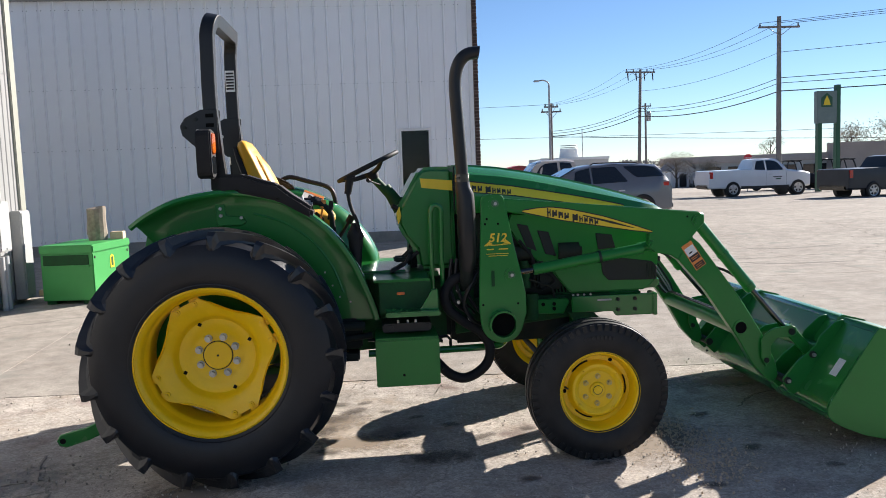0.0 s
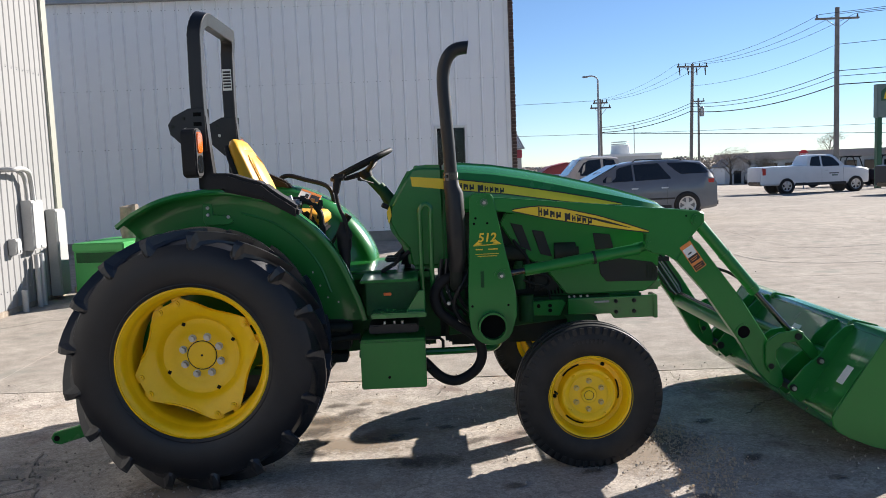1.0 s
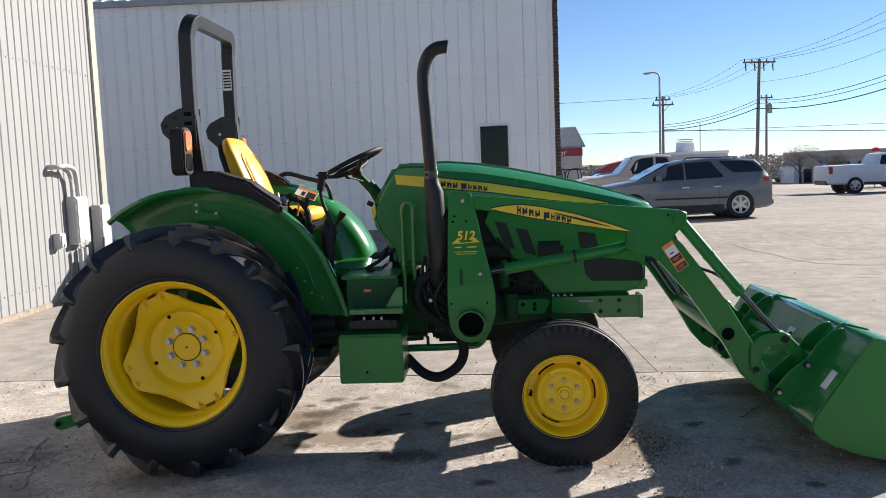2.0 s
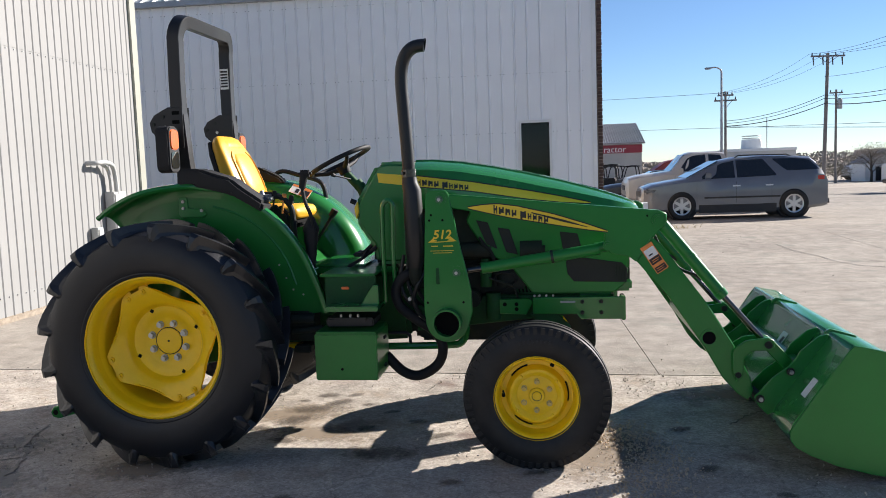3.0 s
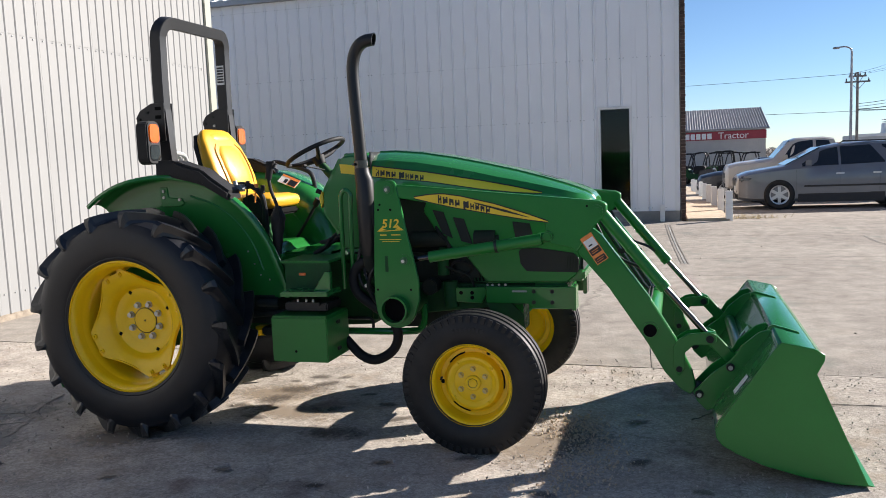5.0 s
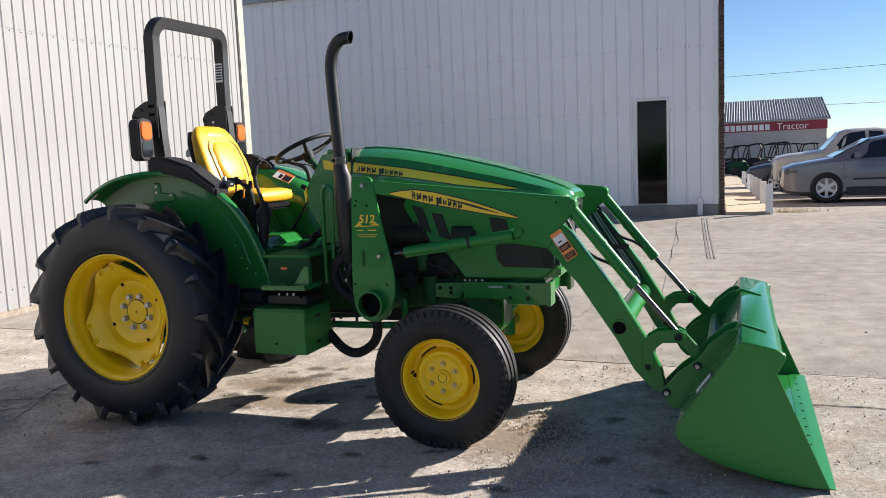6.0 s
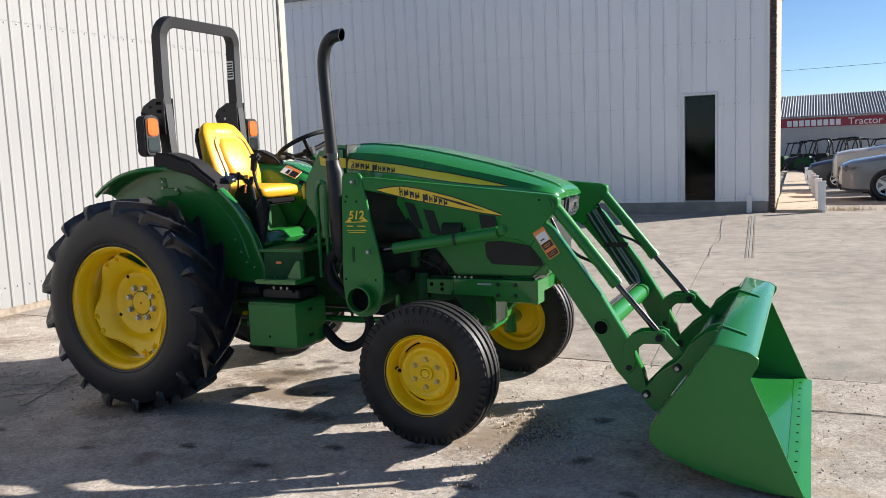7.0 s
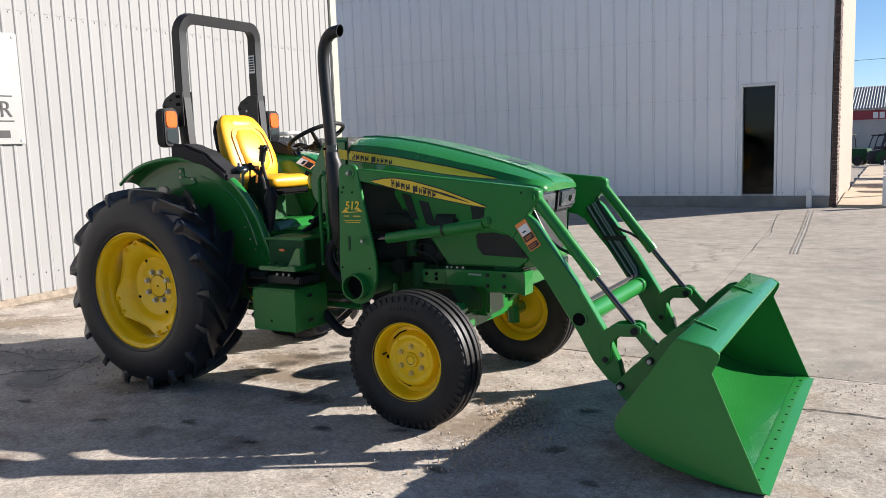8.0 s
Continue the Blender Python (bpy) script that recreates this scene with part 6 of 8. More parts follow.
for s in (-1, 1):
    mast = part("loader_mast", plate_with_bevel(MAST, s * 0.588, s * 0.612, 0.004), GREEN_LOADER, T, "green loader mast post")
    for x, z, r in ((1.515, 1.447, 0.021), (1.60, 1.03, 0.021)):
        part("pivot_pin", join(rod((x, s * 0.608, z), (x, s * 0.622, z), r * 1.1, r * 1.05, 20), rod((x, s * 0.62, z), (x, s * 0.63, z), r * 0.75, r * 0.7, 12)), CHIPPED_GREEN, mast)
        part("pin_bolt", hex_bolt((x, s * 0.63, z), (0, s, 0), r * 0.5, 0.008), STEEL, mast)
        part("pin_collar", rod((x, s * 0.607, z), (x, s * 0.616, z), r * 1.9, None, 24), GREEN_LOADER, mast)
    for x, z in ((1.455, 1.33), (1.53, 1.33), (1.465, 1.36), (1.43, 0.86), (1.635, 0.86)):
        part("mast_hole", rod((x, s * 0.609, z), (x, s * 0.6135, z), 0.007, None, 10), HOLLOW, mast)
    # Slot drawn as a dark patch for its inner shade.
    part("mast_slot", box((1.482, min(s * 0.60, s * 0.614), 0.965), (1.502, max(s * 0.60, s * 0.614), 1.06), 0.002), GREEN_DARK, mast)
    part("torque_tube_end", join(lathe([(0.072, -0.03), (0.082, -0.03), (0.082, 0.05), (0.072, 0.05)], 36, (1.54, s * 0.64, 0.745))), GREEN_LOADER, mast)
    part("tube_bore", rod((1.54, s * 0.60, 0.745), (1.54, s * 0.615, 0.745), 0.073, None, 36), HOLLOW, mast)
    arm = part("loader_arm", plate_with_bevel(ARM, s * 0.54, s * 0.604, 0.006), GREEN_LOADER, T, "green loader boom arm")
    leg = part("arm_leg", plate_with_bevel(LEG, s * 0.54, s * 0.6035, 0.006), GREEN_LOADER, arm)
    part("bore_rim", lathe([(0.036, -0.004), (0.046, -0.004), (0.046, 0.004), (0.036, 0.004)], 28, (2.985, s * 0.606, 0.643)), GREEN_LOADER, arm)
    part("bore", rod((2.985, s * 0.60, 0.643), (2.985, s * 0.6065, 0.643), 0.036, None, 28), HOLLOW, arm)
    for x, z, r in ((2.445, 1.165, 0.02), (2.715, 1.30, 0.024)):
        part("pivot_pin", join(rod((x, s * 0.60, z), (x, s * 0.618, z), r * 1.3, None, 20), rod((x, s * 0.615, z), (x, s * 0.626, z), r * 0.8, None, 12)), GREEN_LOADER, arm)
    part("arm_hole", rod((2.66, s * 0.602, 1.325), (2.66, s * 0.606, 1.325), 0.006, None, 8), HOLLOW, arm)
    part("weld_seam", tube([(2.60, s * 0.6045, 1.08), (2.64, s * 0.6045, 1.14), (2.685, s * 0.6045, 1.21)], 0.004, 6), GREEN_LOADER, arm)
    # lift cylinder
    lift = part("lift_cylinder", join(rod((1.74, s * 0.555, 1.045), (2.40, s * 0.555, 1.143), 0.033, None, 20), rod((2.13, s * 0.555, 1.103), (2.15, s * 0.555, 1.106), 0.037, None, 20), rod((2.38, s * 0.53, 1.145), (2.48, s * 0.53, 1.16), 0.03, None, 14)), GREEN_LOADER, T, "green hydraulic lift cylinder")
    part("piston_rod", rod((1.60, s * 0.555, 1.027), (1.75, s * 0.555, 1.047), 0.017, None, 14), CHROME, lift)
    part("cylinder_band", rod((2.132, s * 0.555, 1.1035), (2.147, s * 0.555, 1.1058), 0.0385, None, 20), BLACK, lift)
    # bucket cylinder, in the arm's plane
    cy = s * 0.565
    a, b, c = Vector((2.735, cy, 1.285)), Vector((3.062, cy, 0.875)), Vector((3.292, cy, 0.605))
    d = (b - a).normalized()
    tilt_cyl = part("bucket_cylinder", join(rod(a, b, 0.034, None, 20), rod(a + d * 0.24, a + d * 0.26, 0.037, None, 20), rod(b - d * 0.03, b + d * 0.01, 0.038, 0.034, 20)), GREEN_LOADER, T, "green hydraulic bucket cylinder")
    part("piston_rod", rod(b, c, 0.0165, None, 14), CHROME, tilt_cyl)
    part("rod_eye", rod(c + Vector((0, -0.035, 0)), c + Vector((0, 0.035, 0)), 0.03, None, 18), GREEN_LOADER, tilt_cyl)
    part("cylinder_hose", tube(smooth_path([(2.70, s * 0.53, 1.22), (2.76, s * 0.52, 1.10), (2.84, s * 0.52, 1.02), (2.93, s * 0.53, 0.98), (3.0, s * 0.55, 0.93)]), 0.009, 8), BLACK, tilt_cyl)
    for k in range(6 if s > 0 else 0):
        off = 0.0175 * k
        part("steel_line", tube([(2.625 + 0.86 * off, s * 0.528, 1.15 + 0.5 * off), (2.66 + 0.86 * off, s * 0.528, 1.09 + 0.5 * off), (2.90 + 0.86 * off, s * 0.528, 0.72 + 0.5 * off), (2.935 + 0.6 * off, s * 0.515, 0.69 + 0.2 * off)], 0.0055, 6), GREYMETAL if k in (1, 3, 4) else BLACK, tilt_cyl)
    # links between arm, cylinder and bucket carrier
    for yy in (s * 0.62, s * 0.515):
        y0, y1 = yy - 0.006, yy + 0.006
        link = part("bell_link", prism([(3.105, 0.565), (3.13, 0.60), (3.18, 0.632), (3.29, 0.645), (3.325, 0.63), (3.325, 0.59), (3.29, 0.575), (3.21, 0.572), (3.165, 0.53), (3.165, 0.44), (3.13, 0.40), (3.105, 0.46)], y0, y1, "y", 0.003), GREEN_LOADER, T)
        part("pivot_pin", rod((3.292, yy - 0.016, 0.607), (3.292, yy + 0.016, 0.607), 0.02, None, 16), CAST, link)
        part("pivot_pin", rod((3.135, yy - 0.012, 0.44), (3.135, yy + 0.012, 0.44), 0.016, None, 16), CAST, link)
    part("push_link", prism([(3.275, 0.64), (3.315, 0.64), (3.44, 0.50), (3.43, 0.455), (3.39, 0.455), (3.27, 0.59)], s * 0.585 - 0.012, s * 0.585 + 0.012, "y", 0.005), GREEN_LOADER, T)
cross = part("cross_tube", rod((2.985, -0.545, 0.643), (2.985, 0.545, 0.643), 0.052, None, 28), GREEN_LOADER, T, "green cross tube between the loader arms")
for k in range(2):
    part("cross_line", rod((2.95 + 0.02 * k, -0.50, 0.705), (2.95 + 0.02 * k, 0.50, 0.705), 0.006), BLACK, cross)
part("line_clamp", box((2.74, 0.52, 0.93), (2.90, 0.538, 0.965), 0.004), BLACK, cross)
part("torque_tube", rod((1.54, -0.60, 0.745), (1.54, 0.60, 0.745), 0.08, None, 32), GREEN_DARK, T)

# decals on the near and far arms
right_arm = [o for o in T.children if o.name.startswith("loader_arm")][0]
right_mast = [o for o in T.children if o.name.startswith("loader_mast")][0]


def flat_y(x, z):
    return -0.6045


UP = [(1.675, 1.398), (1.76, 1.409), (1.84, 1.412), (1.95, 1.396), (2.15, 1.347), (2.33, 1.288), (2.445, 1.246)]
LO = [(1.675, 1.394), (1.76, 1.372), (1.9, 1.338), (2.05, 1.310), (2.2, 1.282), (2.33, 1.259), (2.445, 1.243)]
strip("decal_border", [(x, z + 0.006) for x, z in UP], [(x, z - 0.006) for x, z in LO], STICKER_K, right_arm, 0.0022, flat_y)
strip("decal", UP, LO, DECAL_Y, right_arm, 0.004, flat_y)
strip("decal_slash", [(2.03, 1.362), (2.2, 1.318), (2.34, 1.272)], [(2.03, 1.356), (2.2, 1.304), (2.34, 1.269)], STICKER_K, right_arm, 0.0052, flat_y)
brand_bars(1.815, 2.125, 1.391, 1.317, 0.045, 0.036, right_arm, flat_y, 0.006)
letters("model_number", "512", 0.07, Matrix.Translation((1.524, -0.6155, 1.226)) @ Matrix(((1, 0, 0.18, 0), (0, 1, 0, 0), (0, 0, 1, 0), (0, 0, 0, 1))) @ pose(0, 0, 0, 90, 0, 0), DECAL_Y, right_mast, 0.0012, "yellow model number 512", 0.0016)
for wing in ([(1.443, 1.203), (1.486, 1.240), (1.478, 1.222), (1.50, 1.213)], [(1.606, 1.210), (1.566, 1.243), (1.572, 1.224), (1.552, 1.215)], [(1.443, 1.203), (1.50, 1.209), (1.552, 1.211), (1.606, 1.210), (1.552, 1.2065), (1.50, 1.2045)]):
    part("decal_wing", prism(wing, -0.6155, -0.6135, "y"), DECAL_Y, right_mast)
for k, (x0, x1, z) in enumerate(((1.46, 1.50, 1.180), (1.53, 1.585, 1.180), (1.457, 1.59, 1.155), (1.47, 1.58, 1.143))):
    part("small_print", box((x0, -0.6152, z), (x1, -0.6135, z + (0.006 if k < 2 else 0.0032))), DECAL_Y, right_mast)
warn = part("warning_sticker", box((-0.036, -0.002, -0.085), (0.036, 0.001, 0.085), 0.001), STICKER_O, right_arm, "orange and white warning sticker")
warn.matrix_local = Matrix.Translation((2.695, -0.6065, 1.092)) @ Matrix.Rotation(math.radians(-33), 4, "Y")
for lo, hi, mt in (((-0.031, -0.004, 0.008), (0.031, -0.002, 0.062), STICKER_W), ((-0.031, -0.004, -0.030), (0.031, -0.002, 0.006), STICKER_K), ((-0.031, -0.004, -0.08), (0.031, -0.002, -0.048), STICKER_K), ((-0.018, -0.0055, 0.022), (0.006, -0.004, 0.03), STICKER_K), ((-0.022, -0.0055, -0.009), (0.022, -0.004, -0.005), STICKER_O), ((-0.022, -0.0055, -0.02), (0.014, -0.004, -0.016), STICKER_O), ((-0.024, -0.0055, -0.06), (0.022, -0.004, -0.057), STICKER_O), ((-0.024, -0.0055, -0.071), (0.016, -0.004, -0.068), STICKER_O)):
    part("sticker_print", box(lo, hi), mt, warn)

# --- bucket ---
HW = 0.975
SIDE = [(3.572, 0.65), (3.60, 0.685), (3.755, 0.652), (3.792, 0.628), (3.79, 0.60), (3.757, 0.535), (3.985, 0.006), (3.87, 0.004), (3.70, 0.03), (3.53, 0.072), (3.40, 0.125), (3.335, 0.163), (3.306, 0.20), (3.303, 0.235), (3.32, 0.275)]
SKIN = [(3.602, 0.668), (3.326, 0.282), (3.311, 0.238), (3.316, 0.206), (3.342, 0.170), (3.405, 0.133), (3.53, 0.080), (3.70, 0.038), (3.97, 0.010)]
bm = bmesh.new()
a = [bm.verts.new((x, -HW, z)) for x, z in SKIN]
b = [bm.verts.new((x, HW, z)) for x, z in SKIN]
for k in range(len(SKIN) - 1):
    bm.faces.new((a[k], a[k + 1], b[k + 1], b[k]))
bucket = part("bucket", thick(bm, 0.010), GREEN, T, "wide green loader bucket resting on the ground", 0.5)
for s in (-1, 1):
    part("bucket_side", prism(SIDE, min(s * HW, s * (HW + 0.012)), max(s * HW, s * (HW + 0.012)), "y", 0.003), GREEN_LOADER, bucket)
part("bucket_top", prism([(3.575, 0.655), (3.60, 0.686), (3.752, 0.652), (3.785, 0.626), (3.775, 0.605), (3.74, 0.63), (3.612, 0.66)], -HW, HW, "y", 0.005), GREEN, bucket)
part("cutting_edge", prism([(3.90, 0.006), (3.903, 0.0188), (3.96, 0.0165), (4.012, 0.004), (3.95, 0.003)], -HW - 0.01, HW + 0.01, "y", 0.001), GREEN_LOADER, bucket)
for k in range(13):
    yb = -0.86 + 0.1433 * k
    part("edge_bolt", rod((3.942, yb, 0.014), (3.942, yb, 0.0182), 0.0085, None, 10), HOLLOW, bucket)
for yb in (-0.62, 0.42):
    hook = prism([(3.572, 0.655), (3.578, 0.684), (3.60, 0.697), (3.66, 0.683), (3.718, 0.668), (3.722, 0.655), (3.66, 0.67), (3.604, 0.682)], yb - 0.012, yb + 0.012, "y", 0.003)
    for v in hook.verts:
        v.co.y -= 0.35 * max(0.0, v.co.x - 3.60)
    part("grab_hook", hook, GREEN_LOADER, bucket)
CARR = [(3.205, 0.335), (3.225, 0.285), (3.275, 0.235), (3.315, 0.255), (3.60, 0.65), (3.58, 0.678), (3.53, 0.662), (3.44, 0.585), (3.415, 0.54), (3.38, 0.50), (3.30, 0.44)]
for s in (-1, 1):
    for yy in (s * 0.66, s * 0.48):
        car_plate = part("carrier_plate", prism(CARR, yy - 0.007, yy + 0.007, "y", 0.004), GREEN_LOADER, bucket)
        if abs(yy) > 0.6:
            for x, z in ((3.39, 0.475), (3.235, 0.325)):
                part("coupler_pin", join(rod((x, yy - 0.01, z), (x, yy + s * 0.022, z), 0.022, 0.02, 18)), CAST, car_plate)
                part("pin_head", rod((x, yy, z), (x, yy + s * 0.034, z), 0.013, 0.011, 12), STEEL, car_plate)
            part("latch_spring", tube(smooth_path([(3.30, yy + s * 0.02, 0.20), (3.36, yy + s * 0.03, 0.28), (3.46, yy + s * 0.03, 0.42), (3.56, yy + s * 0.02, 0.57), (3.585, yy, 0.645)]), 0.006, 6), BLACK, car_plate)
    part("pin_boss", rod((3.235, s * 0.46, 0.325), (3.235, s * 0.665, 0.325), 0.025, None, 16), CAST, bucket)
part("carrier_tube", rod((3.45, -0.66, 0.50), (3.45, 0.66, 0.50), 0.03, None, 18), GREEN_LOADER, bucket)
bucket.location.y = -0.02
side_tag = part("bucket_sticker", box((-0.055, -0.034, -0.001), (0.055, 0.034, 0.001), 0.0005), STICKER_W, bucket, "blank white sticker")
side_tag.matrix_local = Matrix.Translation((3.426, -0.872, 0.444)) @ Matrix.Rotation(math.radians(-54.4), 4, "Y")
tag2 = part("bucket_label", box((-0.06, -0.05, -0.001), (0.06, 0.05, 0.001), 0.0005), STICKER_W, bucket, "white data label")
tag2.matrix_local = Matrix.Translation((3.4845, -0.115, 0.5257)) @ Matrix.Rotation(math.radians(-54.4), 4, "Y")
part("label_print", box((-0.04, -0.04, 0.001), (0.03, 0.0, 0.0022)), STICKER_K, tag2)


# ---- vehicles ----
def car_wheel(bm_list, x, y, r, side, parent, spokes=6):
    wheel = part("wheel", lathe([(r * 0.62, -0.10), (r * 0.7, -0.115), (r * 0.9, -0.11), (r * 0.985, -0.08), (r, -0.03), (r, 0.06), (r * 0.95, 0.1), (r * 0.62, 0.1)], 36), RUBBER_NEW, parent)
    wheel.matrix_local = pose(x, y, r, 0, 0, 0 if side < 0 else 180)
    rim = [lathe([(r * 0.56, -0.105), (r * 0.64, -0.112), (r * 0.64, 0.0), (r * 0.56, 0.0)], 36), lathe([(0, -0.095), (r * 0.17, -0.095), (r * 0.18, -0.06), (0, -0.06)], 20)]
    for k in range(spokes):
        rim.append(moved(box((0.03, -0.092, -r * 0.10), (r * 0.58, -0.065, r * 0.10), 0.012), pose(0, 0, 0, 0, 90 + 360 / spokes * k)))
    part("rim", join(*rim), ALLOY, wheel)
    part("brake_disc", lathe([(0, -0.03), (r * 0.57, -0.03), (r * 0.57, -0.02), (0, -0.02)], 24), HOLLOW, wheel)
    return wheel


def car(name, label, category, m, rows, paint, wheels, r, windows, screen, extras, group=""):
    """A vehicle whose nose points to -x. rows: x, sill, shoulder, top, half widths at the three."""
    ob = thing(name, label, category, m, group)

    def ring(x):
        zl, zs, zt, wl, ws, wt = lerp_table(rows, x)
        half = [(wl - 0.07, zl), (wl, zl + 0.07), (ws + 0.012, zl + (zs - zl) * 0.62), (ws, zs), (wt + 0.02, zt - 0.06 if zt - zs > 0.15 else zt - 0.03), (wt - 0.08, zt - 0.012), (0, zt)]
        return [(x, -y, z) for y, z in half] + [(x, y, z) for y, z in half[-2::-1]]

    def side_y(x, z):
        return lerp_table([(p[2], p[1]) for p in ring(x)[1:6]], z)[0]

    xs = []
    for a, b in zip(rows, rows[1:]):
        n = max(1, int((b[0] - a[0]) / 0.25))
        xs += [a[0] + (b[0] - a[0]) * k / n for k in range(n)]
    xs.append(rows[-1][0])
    body = part("body", loft([ring(x) for x in xs]), paint, ob, "", 0.5)
    for s in (-1, 1):
        for upper, lower in windows:
            bm = bmesh.new()
            prev, n = None, 10
            for i in range(n + 1):
                x = upper[0][0] + (upper[-1][0] - upper[0][0]) * i / n
                zu, zl = lerp_table(upper, x)[0], lerp_table(lower, x)[0]
                col = [bm.verts.new((x, s * (-side_y(x, zl + (zu - zl) * f) + 0.007), zl + (zu - zl) * f)) for f in (0, 0.5, 1)]
                if prev:
                    for k in range(2):
                        bm.faces.new((prev[k], prev[k + 1], col[k + 1], col[k]))
                prev = col
            part("side_window", thick(bm, 0.004), CAR_GLASS, ob)
        for x in wheels:
            # Solid dark disc on the body in place of a shaded wheel well.
            part("well_shade_disc", join(lathe([(0, 0.0), (r * 1.17, 0.0), (r * 1.17, 0.2), (0, 0.2)], 36, (x, s * (abs(side_y(x, 0.6)) - 0.17) - (0.1 if s < 0 else 0.1), r + 0.02))), CAR_TRIM, ob)
            car_wheel(None, x, s * (abs(side_y(x, 0.6)) - 0.06), r, s, ob)
        lo, hi = extras["sill"]
        part("sill_trim", box((lo, s * (abs(side_y((lo + hi) / 2, 0.4)) - 0.02) - 0.03, rows[3][1] - 0.03), (hi, s * (abs(side_y((lo + hi) / 2, 0.4)) - 0.02) + 0.03, rows[3][1] + extras["sill_h"]), 0.01), CAR_TRIM, ob)
        for x in extras["handles"]:
            z = rows[4][2] - 0.14
            part("door_handle", box((x, s * abs(side_y(x, z)) - 0.02, z), (x + 0.2, s * abs(side_y(x, z)) + 0.02, z + 0.04), 0.008), ALLOY, ob)
        for x0 in extras["door_lines"]:
            part("door_gap", prism([(x0, 0.45), (x0 + 0.005, 0.45), (x0 + 0.005, rows[4][2]), (x0, rows[4][2])], s * abs(side_y(x0, 0.8)) - 0.006, s * abs(side_y(x0, 0.8)) + 0.004, "y"), CAR_TRIM, ob)
        xm, zm = extras["mirror"]
        part("wing_mirror", box((xm, s * 1.0 - 0.03 + s * 0.07, zm), (xm + 0.16, s * 1.0 + 0.03 + s * 0.1, zm + 0.16), 0.03, 2), paint, ob)
        part("head_lamp", box((extras["lamp_x"], s * extras["lamp_y"] - 0.14, extras["lamp_z"]), (extras["lamp_x"] + extras["lamp_len"], s * extras["lamp_y"] + 0.14, extras["lamp_z"] + 0.16), 0.05, 3), LENS, ob)
        L_ = rows[-1][0]
        part("tail_lamp", box((L_ - extras.get("tail_in", 0.26), s * extras["tail_y"] - 0.1, extras["tail_z"]), (L_ - extras.get("tail_in", 0.26) + 0.23, s * extras["tail_y"] + 0.07, extras["tail_z"] + extras["tail_h"]), 0.03, 2), RED, ob)
    (xa, za), (xb, zb), wa, wb = screen
    bm = bmesh.new()
    nrm = Vector((zb - za, 0, xa - xb)).normalized() * -0.012
    up = nrm if nrm.z > 0 else -nrm
    lo = [bm.verts.new(Vector(p) + up) for p in ((xa, -wa, za), (xa, wa, za), (xb, wb, zb), (xb, -wb, zb))]
    hi = [bm.verts.new(Vector(p) - up * 2) for p in ((xa, -wa, za), (xa, wa, za), (xb, wb, zb), (xb, -wb, zb))]
    bm.faces.new(lo), bm.faces.new(hi[::-1])
    for k in range(4):
        bm.faces.new((lo[k], lo[(k + 1) % 4], hi[(k + 1) % 4], hi[k]))
    part("windscreen", bm, CAR_GLASS, ob)
    part("grille", box((rows[0][0] - 0.012, -0.5, extras["lamp_z"] - 0.12), (rows[0][0] + 0.2, 0.5, extras["lamp_z"] + 0.1), 0.03, 2), MESH, ob)
    part("bumper", box((rows[0][0] - 0.03, -0.8, rows[1][1]), (rows[0][0] + 0.25, 0.8, rows[1][1] + 0.2), 0.05, 2), extras.get("bumper", CAR_TRIM), ob)
    part("rear_bumper", box((rows[-1][0] - 0.25, -0.82, rows[-2][1] - 0.02), (rows[-1][0] + 0.05, 0.82, rows[-2][1] + 0.2), 0.05, 2), extras.get("bumper", CAR_TRIM), ob)
    return ob, side_y


SUV = [(0.0, 0.36, 0.70, 0.80, 0.72, 0.72, 0.6), (0.06, 0.28, 0.84, 0.92, 0.86, 0.86, 0.70), (0.3, 0.24, 0.93, 1.01, 0.94, 0.94, 0.80), (0.8, 0.22, 0.99, 1.09, 0.97, 0.96, 0.84), (1.22, 0.22, 1.03, 1.14, 0.98, 0.97, 0.82),
       (1.7, 0.22, 1.06, 1.40, 0.98, 0.97, 0.73), (2.15, 0.22, 1.08, 1.60, 0.98, 0.97, 0.70), (2.6, 0.22, 1.09, 1.68, 0.98, 0.97, 0.68), (3.3, 0.22, 1.11, 1.71, 0.98, 0.97, 0.68), (4.1, 0.23, 1.14, 1.69, 0.97, 0.96, 0.69), (4.60, 0.26, 1.17, 1.64, 0.96, 0.95, 0.70),
       (4.76, 0.28, 1.17, 1.50, 0.95, 0.94, 0.72), (4.92, 0.3, 1.14, 1.27, 0.94, 0.93, 0.76), (5.02, 0.34, 1.0, 1.08, 0.92, 0.9, 0.78), (5.06, 0.42, 0.82, 0.9, 0.84, 0.82, 0.66)]
SUV_WIN = [([(1.66, 1.18), (1.9, 1.37), (2.2, 1.52), (2.54, 1.585)], [(1.66, 1.11), (2.54, 1.13)]), ([(2.60, 1.59), (3.33, 1.61), (3.64, 1.20)], [(2.60, 1.13), (3.64, 1.16)]), ([(3.60, 1.61), (4.2, 1.60), (4.54, 1.56), (4.80, 1.32)], [(3.60, 1.58), (3.93, 1.28), (4.80, 1.29)])]
SUV_X = dict(sill=(1.55, 3.65), sill_h=0.2, handles=(2.48, 3.36), door_lines=(1.5, 2.57, 3.52), mirror=(1.72, 1.12), lamp_x=0.07, lamp_z=0.74, lamp_y=0.808, lamp_len=0.52, tail_y=0.845, tail_z=0.98, tail_h=0.17, tail_in=0.34)
